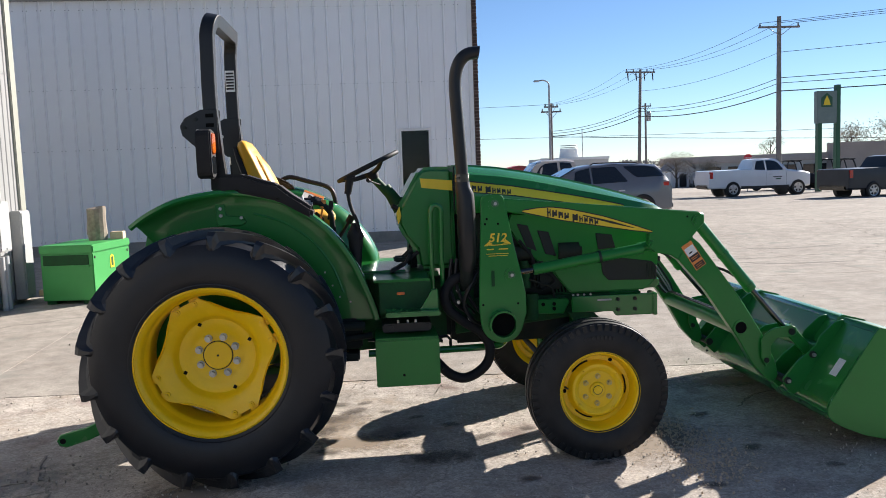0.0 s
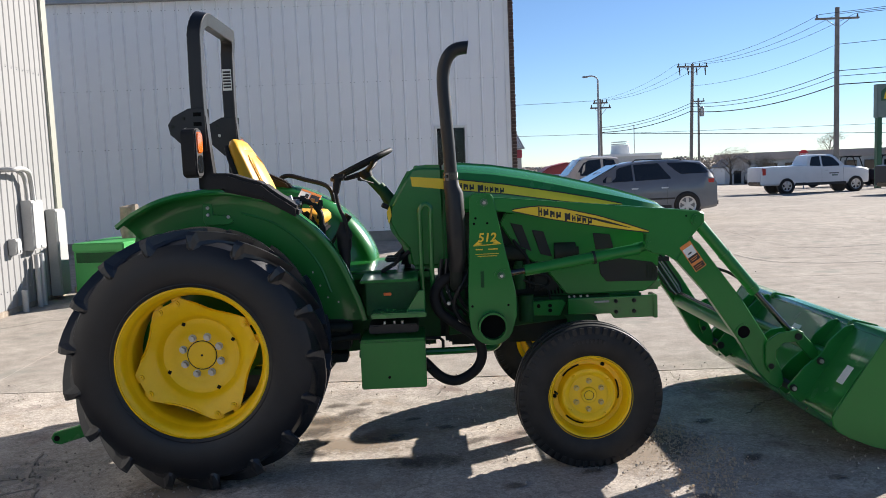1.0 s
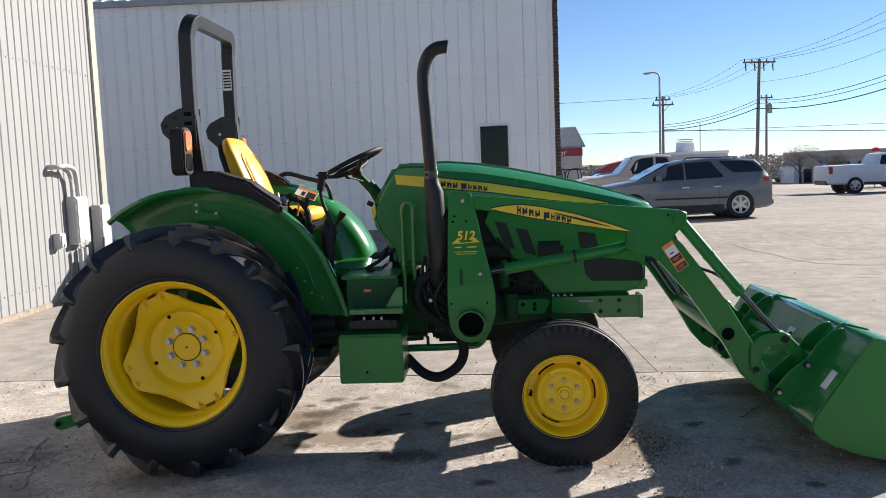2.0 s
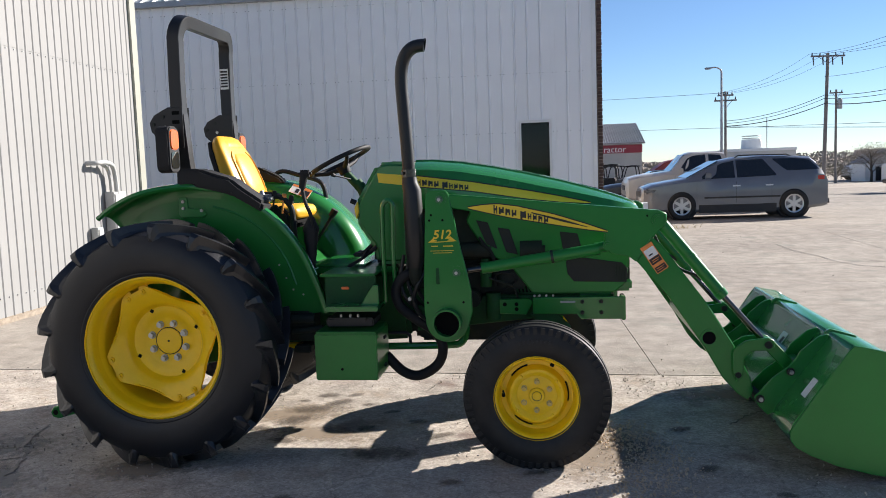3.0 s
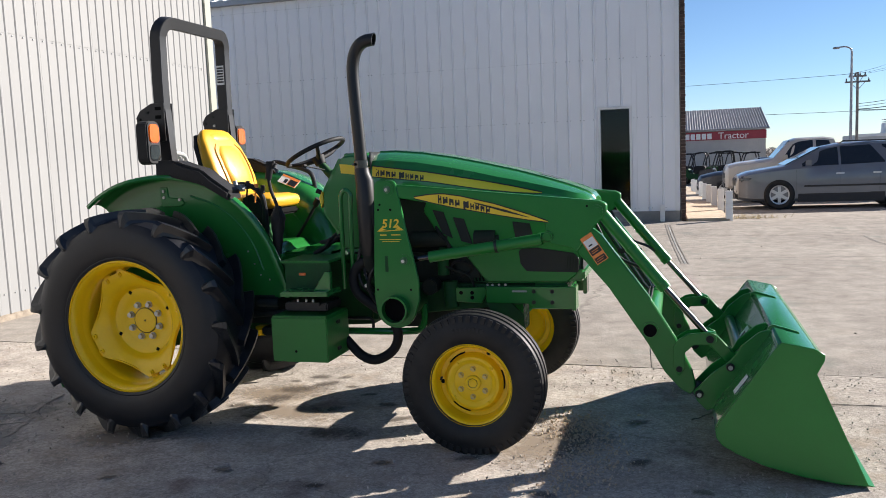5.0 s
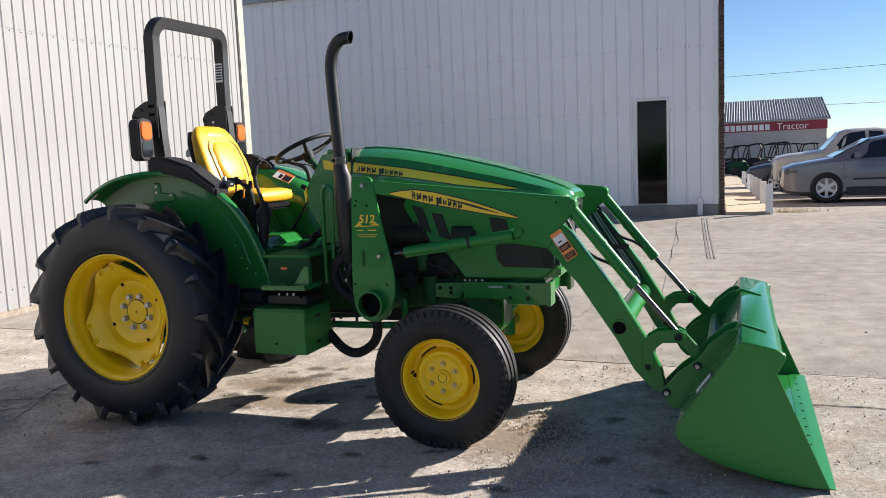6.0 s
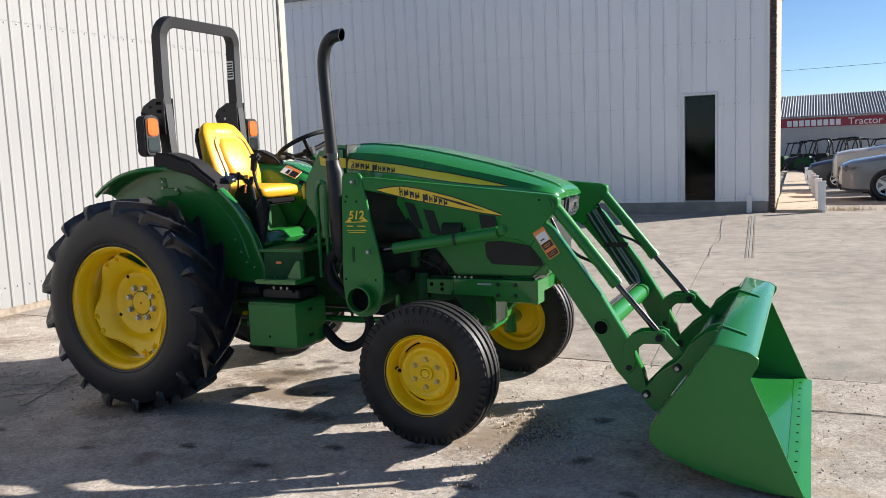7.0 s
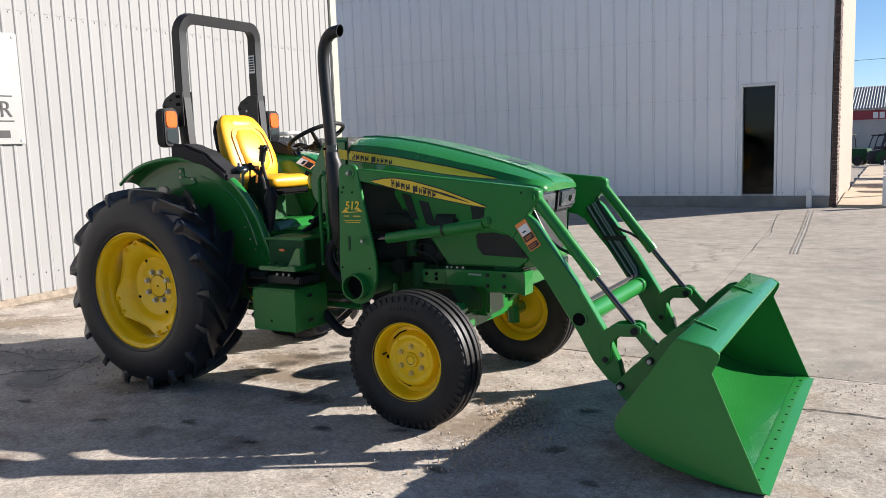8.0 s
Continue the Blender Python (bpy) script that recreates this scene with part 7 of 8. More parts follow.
suv, suv_y = car("suv", "grey-blue three-row suv parked facing the walk", "car", pose(4.60, 18.44, gz(7, 18.4)) @ Matrix.Diagonal((0.955, 1, 0.985, 1)), SUV, CAR_GREY, (1.085, 4.11), 0.395, SUV_WIN, ((1.24, 1.15), (2.12, 1.59), 0.78, 0.64), SUV_X)
part("side_moulding", box((1.7, -1.004, 0.58), (3.75, -0.972, 0.625), 0.008), CAR_TRIM, suv)
part("roof_rail", tube([(2.6, -0.6, 1.66), (2.7, -0.6, 1.725), (4.0, -0.6, 1.715), (4.15, -0.6, 1.65)], 0.018, 8), CAR_TRIM, suv)
part("fog_lamp", rod((0.1, -0.72, 0.5), (0.02, -0.70, 0.5), 0.06), LENS, suv)

PICKUP = [(0.0, 0.5, 0.95, 1.02, 0.82, 0.82, 0.72), (0.1, 0.46, 1.08, 1.18, 0.97, 0.96, 0.85), (0.5, 0.43, 1.16, 1.26, 1.0, 0.99, 0.86), (1.0, 0.43, 1.2, 1.3, 1.0, 0.99, 0.86), (1.6, 0.43, 1.24, 1.36, 1.0, 0.99, 0.85), (2.05, 0.43, 1.26, 1.84, 1.0, 0.99, 0.70),
          (2.35, 0.43, 1.27, 1.94, 1.0, 0.99, 0.70), (3.2, 0.43, 1.28, 1.95, 1.0, 0.99, 0.71), (3.52, 0.43, 1.28, 1.90, 1.0, 0.99, 0.72), (3.68, 0.43, 1.28, 1.42, 1.0, 0.99, 0.95), (6.0, 0.45, 1.27, 1.40, 0.99, 0.98, 0.95), (6.1, 0.5, 1.24, 1.36, 0.97, 0.96, 0.93)]
PICKUP_WIN = [([(1.92, 1.40), (2.2, 1.74), (2.4, 1.82), (2.84, 1.85)], [(1.92, 1.33), (2.84, 1.32)]), ([(2.94, 1.85), (3.36, 1.82), (3.52, 1.42)], [(2.94, 1.34), (3.52, 1.38)])]
PICKUP_X = dict(sill=(1.6, 4.3), sill_h=0.12, handles=(2.55,), door_lines=(1.75, 2.89), mirror=(1.85, 1.28), lamp_x=0.06, lamp_z=0.86, lamp_y=0.8, lamp_len=0.3, tail_y=0.93, tail_z=0.95, tail_h=0.4, bumper=CHROME)
ZT = 0.40
truck, _ = car("pickup_truck", "white work pickup truck parked on the open lot", "truck", pose(25.18, 38.6, gz(25.18, 38.6), 0, 0, 178.99) @ Matrix.Diagonal((1, 1, 1.05, 1)), [(r[0] + 0.32 * max(0.0, 1 - r[0] / 1.6), *r[1:]) for r in PICKUP], CAR_WHITE, (1.1, 4.75), ZT, PICKUP_WIN, ((1.6, 1.35), (2.1, 1.86), 0.78, 0.64), dict(PICKUP_X, lamp_x=0.38))
part("door_mark", box((2.0, 0.995, 0.95), (2.5, 1.006, 1.0), 0.003), STICKER_K, truck)
part("door_mark", box((2.05, 0.995, 0.84), (2.35, 1.006, 0.90), 0.003), SIGN_GREEN, truck)
truck2, _ = car("pickup_truck", "dark pickup truck with machinery behind it on the lot", "truck", pose(27.6, 31.35, gz(27.6, 31.4) - 0.08, 0, 0, 191.5), PICKUP, CAR_DARK, (1.1, 4.75), ZT, PICKUP_WIN, ((1.6, 1.35), (2.1, 1.86), 0.78, 0.64), PICKUP_X)
truck3, _ = car("pickup_truck", "pale tan pickup truck nosed up to the walk", "truck", pose(4.55, 22.6, gz(7, 22)) @ Matrix.Diagonal((0.88, 1, 1, 1)), PICKUP, CAR_TAN, (1.1, 4.75), ZT, PICKUP_WIN, ((1.6, 1.35), (2.1, 1.86), 0.78, 0.64), dict(PICKUP_X, bumper=CAR_TRIM))
SEDAN = [(0.0, 0.35, 0.62, 0.7, 0.64, 0.64, 0.5), (0.1, 0.26, 0.74, 0.84, 0.82, 0.82, 0.64), (0.6, 0.2, 0.84, 0.95, 0.9, 0.9, 0.72), (1.3, 0.2, 0.9, 1.02, 0.91, 0.9, 0.72), (1.75, 0.2, 0.92, 1.24, 0.91, 0.9, 0.62), (2.2, 0.2, 0.93, 1.43, 0.91, 0.9, 0.57), (2.9, 0.2, 0.94, 1.45, 0.91, 0.9, 0.57), (3.5, 0.2, 0.95, 1.33, 0.91, 0.9, 0.6), (4.1, 0.22, 0.97, 1.08, 0.9, 0.89, 0.68), (4.6, 0.3, 0.9, 1.0, 0.84, 0.82, 0.68), (4.7, 0.4, 0.7, 0.8, 0.7, 0.7, 0.6)]
SEDAN_WIN = [([(1.76, 1.03), (2.15, 1.30), (2.6, 1.37)], [(1.76, 0.98), (2.6, 0.98)]), ([(2.67, 1.37), (3.1, 1.31), (3.5, 1.1)], [(2.67, 0.98), (3.5, 1.02)])]
SEDAN_X = dict(sill=(1.3, 3.3), sill_h=0.08, handles=(2.4, 3.2), door_lines=(1.55, 2.65, 3.45), mirror=(1.75, 0.98), lamp_x=0.1, lamp_z=0.6, lamp_y=0.7, lamp_len=0.34, tail_y=0.78, tail_z=0.75, tail_h=0.2)
sedan, _ = car("sedan", "black sedan nosed up to the walk", "car", pose(3.85, 26.9, gz(6, 27)), SEDAN, CAR_DARK, (0.9, 3.7), 0.33, SEDAN_WIN, ((1.32, 1.02), (2.1, 1.40), 0.7, 0.54), SEDAN_X)
far1, _ = car("suv", "white suv parked far across the lot", "car", pose(40.5, 95.0, gz(39, 95), 0, 0, 195), SUV, CAR_WHITE, (1.085, 4.11), 0.395, SUV_WIN, ((1.24, 1.15), (2.12, 1.59), 0.78, 0.64), SUV_X)
far2, _ = car("suv", "pale suv seen from behind far across the lot", "car", pose(36.6, 82.0, gz(36, 80), 0, 0, 255), SUV, CAR_WHITE, (1.085, 4.11), 0.395, SUV_WIN, ((1.24, 1.15), (2.12, 1.59), 0.78, 0.64), SUV_X)


def utility_cart(m, paint, cab, label):
    ob = thing("utility_cart", label, "utility vehicle", m, "parked utility carts")
    part("body", join(prism([(0, 0.35), (0.1, 0.9), (0.9, 1.05), (1.0, 0.7), (1.9, 0.7), (1.95, 1.1), (3.0, 1.1), (3.0, 0.4)], -0.7, 0.7, "y", 0.05, 2)), paint, ob)
    part("seat", box((1.2, -0.6, 0.7), (1.9, 0.6, 1.2), 0.06, 2), PLASTIC, ob)
    for s in (-1, 1):
        part("cage_bar", tube(smooth_path([(0.85, s * 0.65, 1.0), (1.1, s * 0.62, 1.85), (1.3, s * 0.6, 1.98), (1.9, s * 0.6, 1.98), (2.05, s * 0.65, 1.1)]), 0.04, 8), BLACK, ob)
        for x in (0.55, 2.45):
            part("wheel", lathe([(0, -0.13), (0.2, -0.13), (0.31, -0.12), (0.33, 0), (0.31, 0.12), (0.2, 0.13), (0, 0.13)], 20, (x, s * 0.68, 0.33)), RUBBER_NEW, ob)
    if cab:
        part("roof", box((1.0, -0.7, 1.97), (2.1, 0.7, 2.05), 0.03), PLASTIC, ob)
    return ob


for k, (x, y, p_, cab) in enumerate(((3.0, 50.0, GREEN_DARK, False), (3.9, 52.0, CAR_DARK, True), (5.2, 55.0, CAR_DARK, True), (4.4, 48.0, CAR_DARK, True), (6.6, 57.0, CAR_DARK, True), (1.4, 62.0, CAR_RED, True), (-0.6, 56.0, GREEN_DARK, True), (2.2, 54.0, CAR_DARK, True))):
    utility_cart(pose(x, y, gz(x, y), 0, 0, 14 * (k % 3) - 10), p_, cab, ("red" if p_ == CAR_RED else "dark green" if p_ == GREEN_DARK else "black") + " utility cart with a roll cage on the lot")
for k, (x, y) in enumerate(((30.0, 49.0), (32.2, 50.5), (34.4, 49.5), (36.8, 51.0), (39.2, 50.0), (41.5, 51.5))):
    utility_cart(pose(x, y, gz(x, y), 0, 0, 20 * (k % 3) + 150), CAR_DARK if k % 3 else CAR_RED, True, "black utility cart with a roll cage beside the trucks" if k % 3 else "red utility cart with a roll cage beside the trucks")
for x, y, lab in ((8.3, 48.0, "red farm implement with a sloping hood on the lot"), (10.3, 50.0, "red farm implement with a rounded cover on the lot")):
    ob = thing("implement", lab, "machine", pose(x, y, gz(x, y)) @ Matrix.Diagonal((0.95, 1.0, 1.05, 1)), "red implements")
    part("hopper", prism([(0, 0.7), (0.2, 1.5), (1.0, 2.0), (2.3, 2.25), (3.4, 1.9), (3.6, 0.8), (2.8, 0.6)], -1.1, 1.1, "y", 0.1, 2), CAR_RED, ob)
    for s in (-1, 1):
        part("wheel", lathe([(0, -0.15), (0.3, -0.15), (0.48, -0.13), (0.5, 0), (0.48, 0.13), (0.3, 0.15), (0, 0.15)], 24, (2.2, s * 1.15, 0.5)), RUBBER_NEW, ob)
    part("drawbar", rod((0.2, 0, 0.8), (-1.4, 0, 0.5), 0.06), CAR_RED, ob)

# ---- far buildings ----
RZ = gz(0, 76)
shed = thing("dealer_shed", "long pale metal shed with a red fascia and ribbed grey roof", "building", pose(10.85, 75, RZ, 0, 0, 0))
part("wall", box((-45, 0, -0.3), (0, 16, 4.4), 0.03), SHED_WALL_SHADED, shed)
part("fascia", box((-45, -0.12, 3.55), (0.05, 0.0, 4.32), 0.02), SHED_RED, shed, "deep red fascia band")
part("eave", box((-45.3, -0.3, 4.38), (0.3, 0.05, 4.52), 0.02), GREYMETAL, shed)
bm = siding(45.6, 8.5, 200, 0.10, 0.05)
roof = part("roof", moved(bm, pose(-45.3, -0.35, 4.5, -90 + 15)), SHED_ROOF, shed)
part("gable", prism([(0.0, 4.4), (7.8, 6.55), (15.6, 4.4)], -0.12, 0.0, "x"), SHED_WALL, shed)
part("far_roof", moved(box((-45.3, 0, -0.05), (0.3, 8.4, 0.05)), pose(0, 7.9, 6.65, -15)), SHED_ROOF, shed)
letters("lettering", "Tractor", 0.84, Matrix.Translation((-2.8, -0.125, 3.64)) @ pose(0, 0, 0, 90, 0, 0), STICKER_W, shed, 0.02, "white lettering")
for k in range(9):
    part("maker_mark", box((-9.0 + 0.49 * k, -0.15, 3.64), (-8.62 + 0.49 * k, -0.12, 4.16), 0.02), STICKER_W, shed)

works = thing("works_building", "white flat industrial building with rooftop tanks", "building", pose(28.6, 108, gz(0, 108)))
part("wall", box((-4.0, 0, -0.3), (5.7, 9, 4.0), 0.05), SHED_WALL, works)
part("parapet", box((-4.1, -0.1, 3.75), (5.8, 0.0, 4.1), 0.03), TRIM_W, works)
part("annex", box((-7.5, 2, -0.3), (-4.0, 9, 3.0), 0.05), SHED_WALL, works)
part("tank", rod((0.95, 4, 4.0), (0.95, 4, 5.4), 1.4, 1.25, 20), TRIM_W, works)
for z in (5.55, 5.85):
    part("tank_rail", tube([(0.95 + 1.2 * math.cos(a), 4 + 1.2 * math.sin(a), z) for a in [k * math.pi / 10 for k in range(21)]], 0.05, 6), GREYMETAL, works)
part("aerial", rod((3.0, 4, 4.0), (3.0, 4, 8.2), 0.06), GREYMETAL, works)

store = thing("store_building", "long low tan and rust store building across the road", "building", pose(37, 82, gz(0, 82), 0, 0, -3))
part("wall", box((0, 0, -0.3), (46, 14, 2.9), 0.05), SHED_WALL, store)
part("roof_band", box((-0.4, -0.4, 2.5), (20, 14, 3.3), 0.05), RED_WALL, store)
part("front_block", box((14, -3.0, -0.3), (46, 0.0, 4.3), 0.05), TAN_WALL, store)
part("front_block", box((24, -3.3, -0.3), (32, -3.0, 4.9), 0.05), TAN_WALL, store)
part("sign_band", box((25.3, -3.42, 3.9), (30.5, -3.3, 4.3), 0.02), CAR_RED, store)
for k in range(9):
    win = part("window", box((0.9 + 2.1 * k, -0.05, 0.9), (2.2 + 2.1 * k, 0.02, 2.1), 0.01), CAR_GLASS, store)
    part("window_frame", box((0.8 + 2.1 * k, -0.035, 0.8), (2.3 + 2.1 * k, -0.0, 0.9), 0.01), TRIM_W, win)
house = thing("small_house", "small white gabled house beside dark shrubs", "building", pose(36.5, 84, gz(0, 82), 0, 0, 0))
part("wall", box((-2.2, 0, -0.3), (0.6, 4, 1.9), 0.03), TRIM_W, house)
part("gable", prism([(-2.2, 1.9), (-0.8, 2.9), (0.6, 1.9)], 0, 4, "y"), TRIM_W, house)
for s in (-1, 1):
    part("roof", moved(box((0, -0.2, 0), (1.85, 4.2, 0.1)), pose(-0.8, 0, 2.95, 0, 36 if s > 0 else 144)), SHED_ROOF, house)
part("door", box((-1.2, -0.05, 0), (-0.4, 0.0, 1.4), 0.01), CAR_TRIM, house)


# ---- poles, wires, signs ----
def utility_pole(m, h, arms, label, r=0.15):
    ob = thing("utility_pole", label, "utility pole", m, "poles along the road")
    part("pole", rod((0, 0, -0.5), (0, 0, h), r, r * 0.72, 14), POLE, ob)
    for z, half, pins in arms:
        part("crossarm", box((-half, -0.07, z - 0.06), (half, 0.07, z + 0.06), 0.01), POLE, ob)
        for s in (-1, 1):
            part("brace", rod((s * half * 0.55, -0.08, z - 0.06), (0, -0.1, z - 0.6), 0.02), GREYMETAL, ob)
        for k in range(pins):
            x = -half + 0.1 + (2 * half - 0.2) * k / (pins - 1)
            part("insulator", lathe([(0, 0), (0.05, 0), (0.06, 0.08), (0.035, 0.1), (0.05, 0.16), (0.02, 0.22), (0, 0.22)], 8), INSULATOR, ob).matrix_local = pose(x, 0, z + 0.06, 90)
    return ob


def ground_at(x, y):
    return pose(x, y, gz(x, y))


P3, P1, P2, P4 = (27.8, 47.0), (23.15, 61.6), (15.9, 62.0), (28.9, 76.5)
utility_pole(ground_at(*P3), 10.86 - gz(*P3), [(10.18 - gz(*P3), 1.4, 3)], "tall weathered wooden utility pole with one crossarm", 0.19)
p1 = utility_pole(ground_at(*P1) @ pose(0, 0, 0, 0, 1.3), 9.35 - gz(*P1), [(9.15 - gz(*P1), 1.25, 5)], "weathered wooden utility pole with hanging cut-outs", 0.16)
for k in range(4):
    part("cut_out", rod((-1.1 + 0.7 * k, -0.1, 9.05 - gz(*P1)), (-1.05 + 0.7 * k, -0.12, 8.45 - gz(*P1)), 0.06, 0.04), INSULATOR, p1)
utility_pole(ground_at(*P2), 6.85 - gz(*P2), [(6.55 - gz(*P2), 0.6, 4), (6.15 - gz(*P2), 0.85, 2)], "short wooden utility pole with two crossarms", 0.12)
p4 = utility_pole(ground_at(*P4), 7.7 - gz(*P4), [(7.4 - gz(*P4), 0.6, 2)], "thin wooden utility pole carrying a transformer", 0.13)
part("transformer", lathe([(0, 0), (0.2, 0), (0.22, 0.1), (0.22, 0.85), (0.15, 0.95), (0, 0.95)], 16), GREYMETAL, p4).matrix_local = pose(0.34, 0, 5.9 - gz(*P4), 90)
lamp_post = thing("street_lamp", "grey steel street lamp with a curved arm", "street lamp", ground_at(14.2, 55.0))
lz = gz(14.2, 55)
part("mast", rod((0, 0, -0.2), (0, 0, 7.7 - lz), 0.11, 0.07, 12), GREYMETAL, lamp_post)
part("arm", tube(smooth_path([(0, 0, 7.6 - lz), (-0.08, 0, 7.85 - lz), (-0.4, 0, 8.0 - lz), (-0.75, 0, 7.98 - lz)]), 0.05, 8), GREYMETAL, lamp_post)
part("lamp_head", box((-1.15, -0.13, 7.88 - lz), (-0.7, 0.13, 8.02 - lz), 0.05, 2), GREYMETAL, lamp_post)


def wire(a, b, sag, r=0.02, label="dark overhead wire slung between poles"):
    ob = thing("overhead_wire", label, "wire", None, "overhead wires")
    a, b = Vector(a), Vector(b)
    pts = [a.lerp(b, k / 16) - Vector((0, 0, sag * 4 * (k / 16) * (1 - k / 16))) for k in range(17)]
    part("cable", tube(pts, r, 5), WIRE, ob)


FAR_END = (59.0, 20.5)
for dx in (-1.15, 0.0, 1.15):
    wire((P3[0] + dx, P3[1], 10.45), (FAR_END[0] + dx, FAR_END[1] + dx, 11.4), 0.5, 0.016)
    wire((P3[0] + dx, P3[1], 10.45), (P1[0] + dx, P1[1], 9.35), 0.6, 0.013)
    wire((P1[0] + dx, P1[1], 9.35), (P2[0] + dx * 0.6, P2[1] + 0.2, 6.75), 0.5, 0.010)
wire((P3[0], P3[1], 8.56), (P1[0], P1[1], 7.6), 0.5, 0.012)
wire((P3[0], P3[1], 8.56), (FAR_END[0], FAR_END[1], 9.8), 0.5, 0.016)
for z3, z1, z2, zf, rr in ((6.9, 6.2, 4.55, 7.8, 0.022), (6.56, 5.95, 4.35, 7.4, 0.02), (6.04, 5.55, 4.15, 6.7, 0.034)):
    wire((P3[0], P3[1], z3), (P1[0], P1[1], z1), 0.55, rr)
    wire((P1[0], P1[1], z1), (P2[0], P2[1], z2), 0.35, rr * 0.9)
    wire((P3[0], P3[1], z3), (FAR_END[0], FAR_END[1], zf), 0.45, rr)
wire((-30, 98, 6.1), (95, 92, 5.4), 0.6, 0.022)
wire((P2[0], P2[1], 4.1), (95, 70, 3.2), 0.6, 0.024)
wire((-30, 80, 8.6), (P2[0], P2[1], 6.75), 0.4, 0.014)

stop = thing("stop_sign", "red octagonal stop sign on a steel post", "sign", ground_at(25.9, 47.5))
sz = 1.70 - gz(25.9, 47.5)
octa = [(0.31 * math.cos(math.radians(22.5 + 45 * k)), sz + 0.31 * math.sin(math.radians(22.5 + 45 * k))) for k in range(8)]
part("post", rod((0, 0, -0.3), (0, 0, sz), 0.035), GREYMETAL, stop)
part("face", prism(octa, -0.05, -0.03, "y"), SIGN_RED, stop)
letters("lettering", "STOP", 0.22, Matrix.Translation((0, -0.055, sz - 0.075)) @ pose(0, 0, 0, 90, 0, 0), STICKER_W, stop, 0.004)
dealer = thing("pylon_sign", "pylon sign with a grey-green panel on two dark green posts", "sign", ground_at(27.85, 41.5))
dz = gz(27.85, 41.5)
for x0, top in ((-0.42, 5.45), (0.72, 5.85)):
    part("post", box((x0 - 0.13, -0.17, -0.5), (x0 + 0.13, 0.17, top - dz), 0.02), SIGN_GREEN, dealer)
part("panel", box((-0.62, -0.2, 3.6 - dz), (0.60, 0.2, 5.5 - dz), 0.03), SIGN_PANEL, dealer)
part("emblem", prism([(-0.38, 4.55 - dz), (0.30, 4.55 - dz), (0.30, 5.1 - dz), (-0.04, 5.38 - dz), (-0.38, 5.1 - dz)], -0.22, -0.2, "y"), SIGN_GREEN, dealer, "plain green and yellow emblem")
part("emblem_mark", prism([(-0.26, 4.66 - dz), (0.18, 4.66 - dz), (0.10, 4.95 - dz), (-0.04, 5.22 - dz), (-0.18, 4.95 - dz)], -0.235, -0.22, "y"), DECAL_Y, dealer)


# ---- trees ----
def tree(m, h, spread_r, leaves, material, label, seed):
    rng = random.Random(seed)
    ob = thing("tree", label, "tree", m)
    trunk = [tube(smooth_path([(0, 0, -0.3), (0.05, 0, h * 0.25), (-0.03, 0.03, h * 0.5), (0.05, 0, h * 0.8)], 4), [0.16 * (1 - 0.75 * k / 12) for k in range(13)], 8)]
    tips = []
    for k in range(9):
        a, z0 = 2.4 * k, h * (0.25 + 0.06 * k)
        tip = Vector((math.cos(a) * spread_r * rng.uniform(0.5, 0.9), math.sin(a) * spread_r * rng.uniform(0.5, 0.9), z0 + h * rng.uniform(0.15, 0.35)))
        tips.append(tip)
        trunk.append(tube([(0, 0, z0), tuple(Vector((0, 0, z0)).lerp(tip, 0.5) + Vector((0, 0, 0.15))), tuple(tip)], [0.06, 0.04, 0.015], 6))
    part("trunk", join(*trunk), BARK, ob)
    bm = bmesh.new()
    tips.append(Vector((0, 0, h * 0.85)))
    for k in range(leaves * 7):
        c = tips[k % len(tips)] + Vector((rng.gauss(0, 1), rng.gauss(0, 1), rng.gauss(0, 0.75))) * spread_r * 0.27
        if c.z < h * 0.12:
            c.z = h * 0.12 + rng.random() * 0.3
        s = spread_r * rng.uniform(0.014, 0.034)
        q = Euler((rng.random() * 6, rng.random() * 6, rng.random() * 6)).to_matrix()
        vs = [bm.verts.new(c + q @ Vector(p) * s) for p in ((-1, -0.6, 0), (0.2, -0.8, 0.15), (1, 0, 0), (0.2, 0.7, -0.1), (-0.9, 0.6, 0.1))]
        bm.faces.new(vs)
    part("crown", bm, material, ob)
    return ob


for k, (x, y, h, r, n, mt, lab) in enumerate(((33.4, 80, 3.3, 1.6, 420, LEAF, "small bare-branched tree with brown autumn leaves"), (30.4, 81, 1.7, 1.5, 400, LEAF_DARK, "low dark shrub beside the small house"), (36.9, 80, 2.6, 1.1, 500, LEAF_DARK, "dark shrub against the small house"), (27.5, 84, 2.0, 1.8, 600, LEAF_DARK, "low dark shrub at the lot's edge"),
     (58.0, 88, 6.4, 2.2, 420, LEAF, "tree rising behind the store roof"), (63.5, 88, 6.8, 2.6, 460, LEAF, "broad tree rising behind the store roof"), (52.0, 96, 5.8, 1.4, 300, LEAF_DARK, "small tree behind the store roof"), (67.5, 90, 6.4, 2.2, 420, LEAF, "brown autumn tree behind the store roof"))):
    tree(ground_at(x, y), h, r, n, mt, lab, 10 + k)
rng = random.Random(5)
bm = bmesh.new()
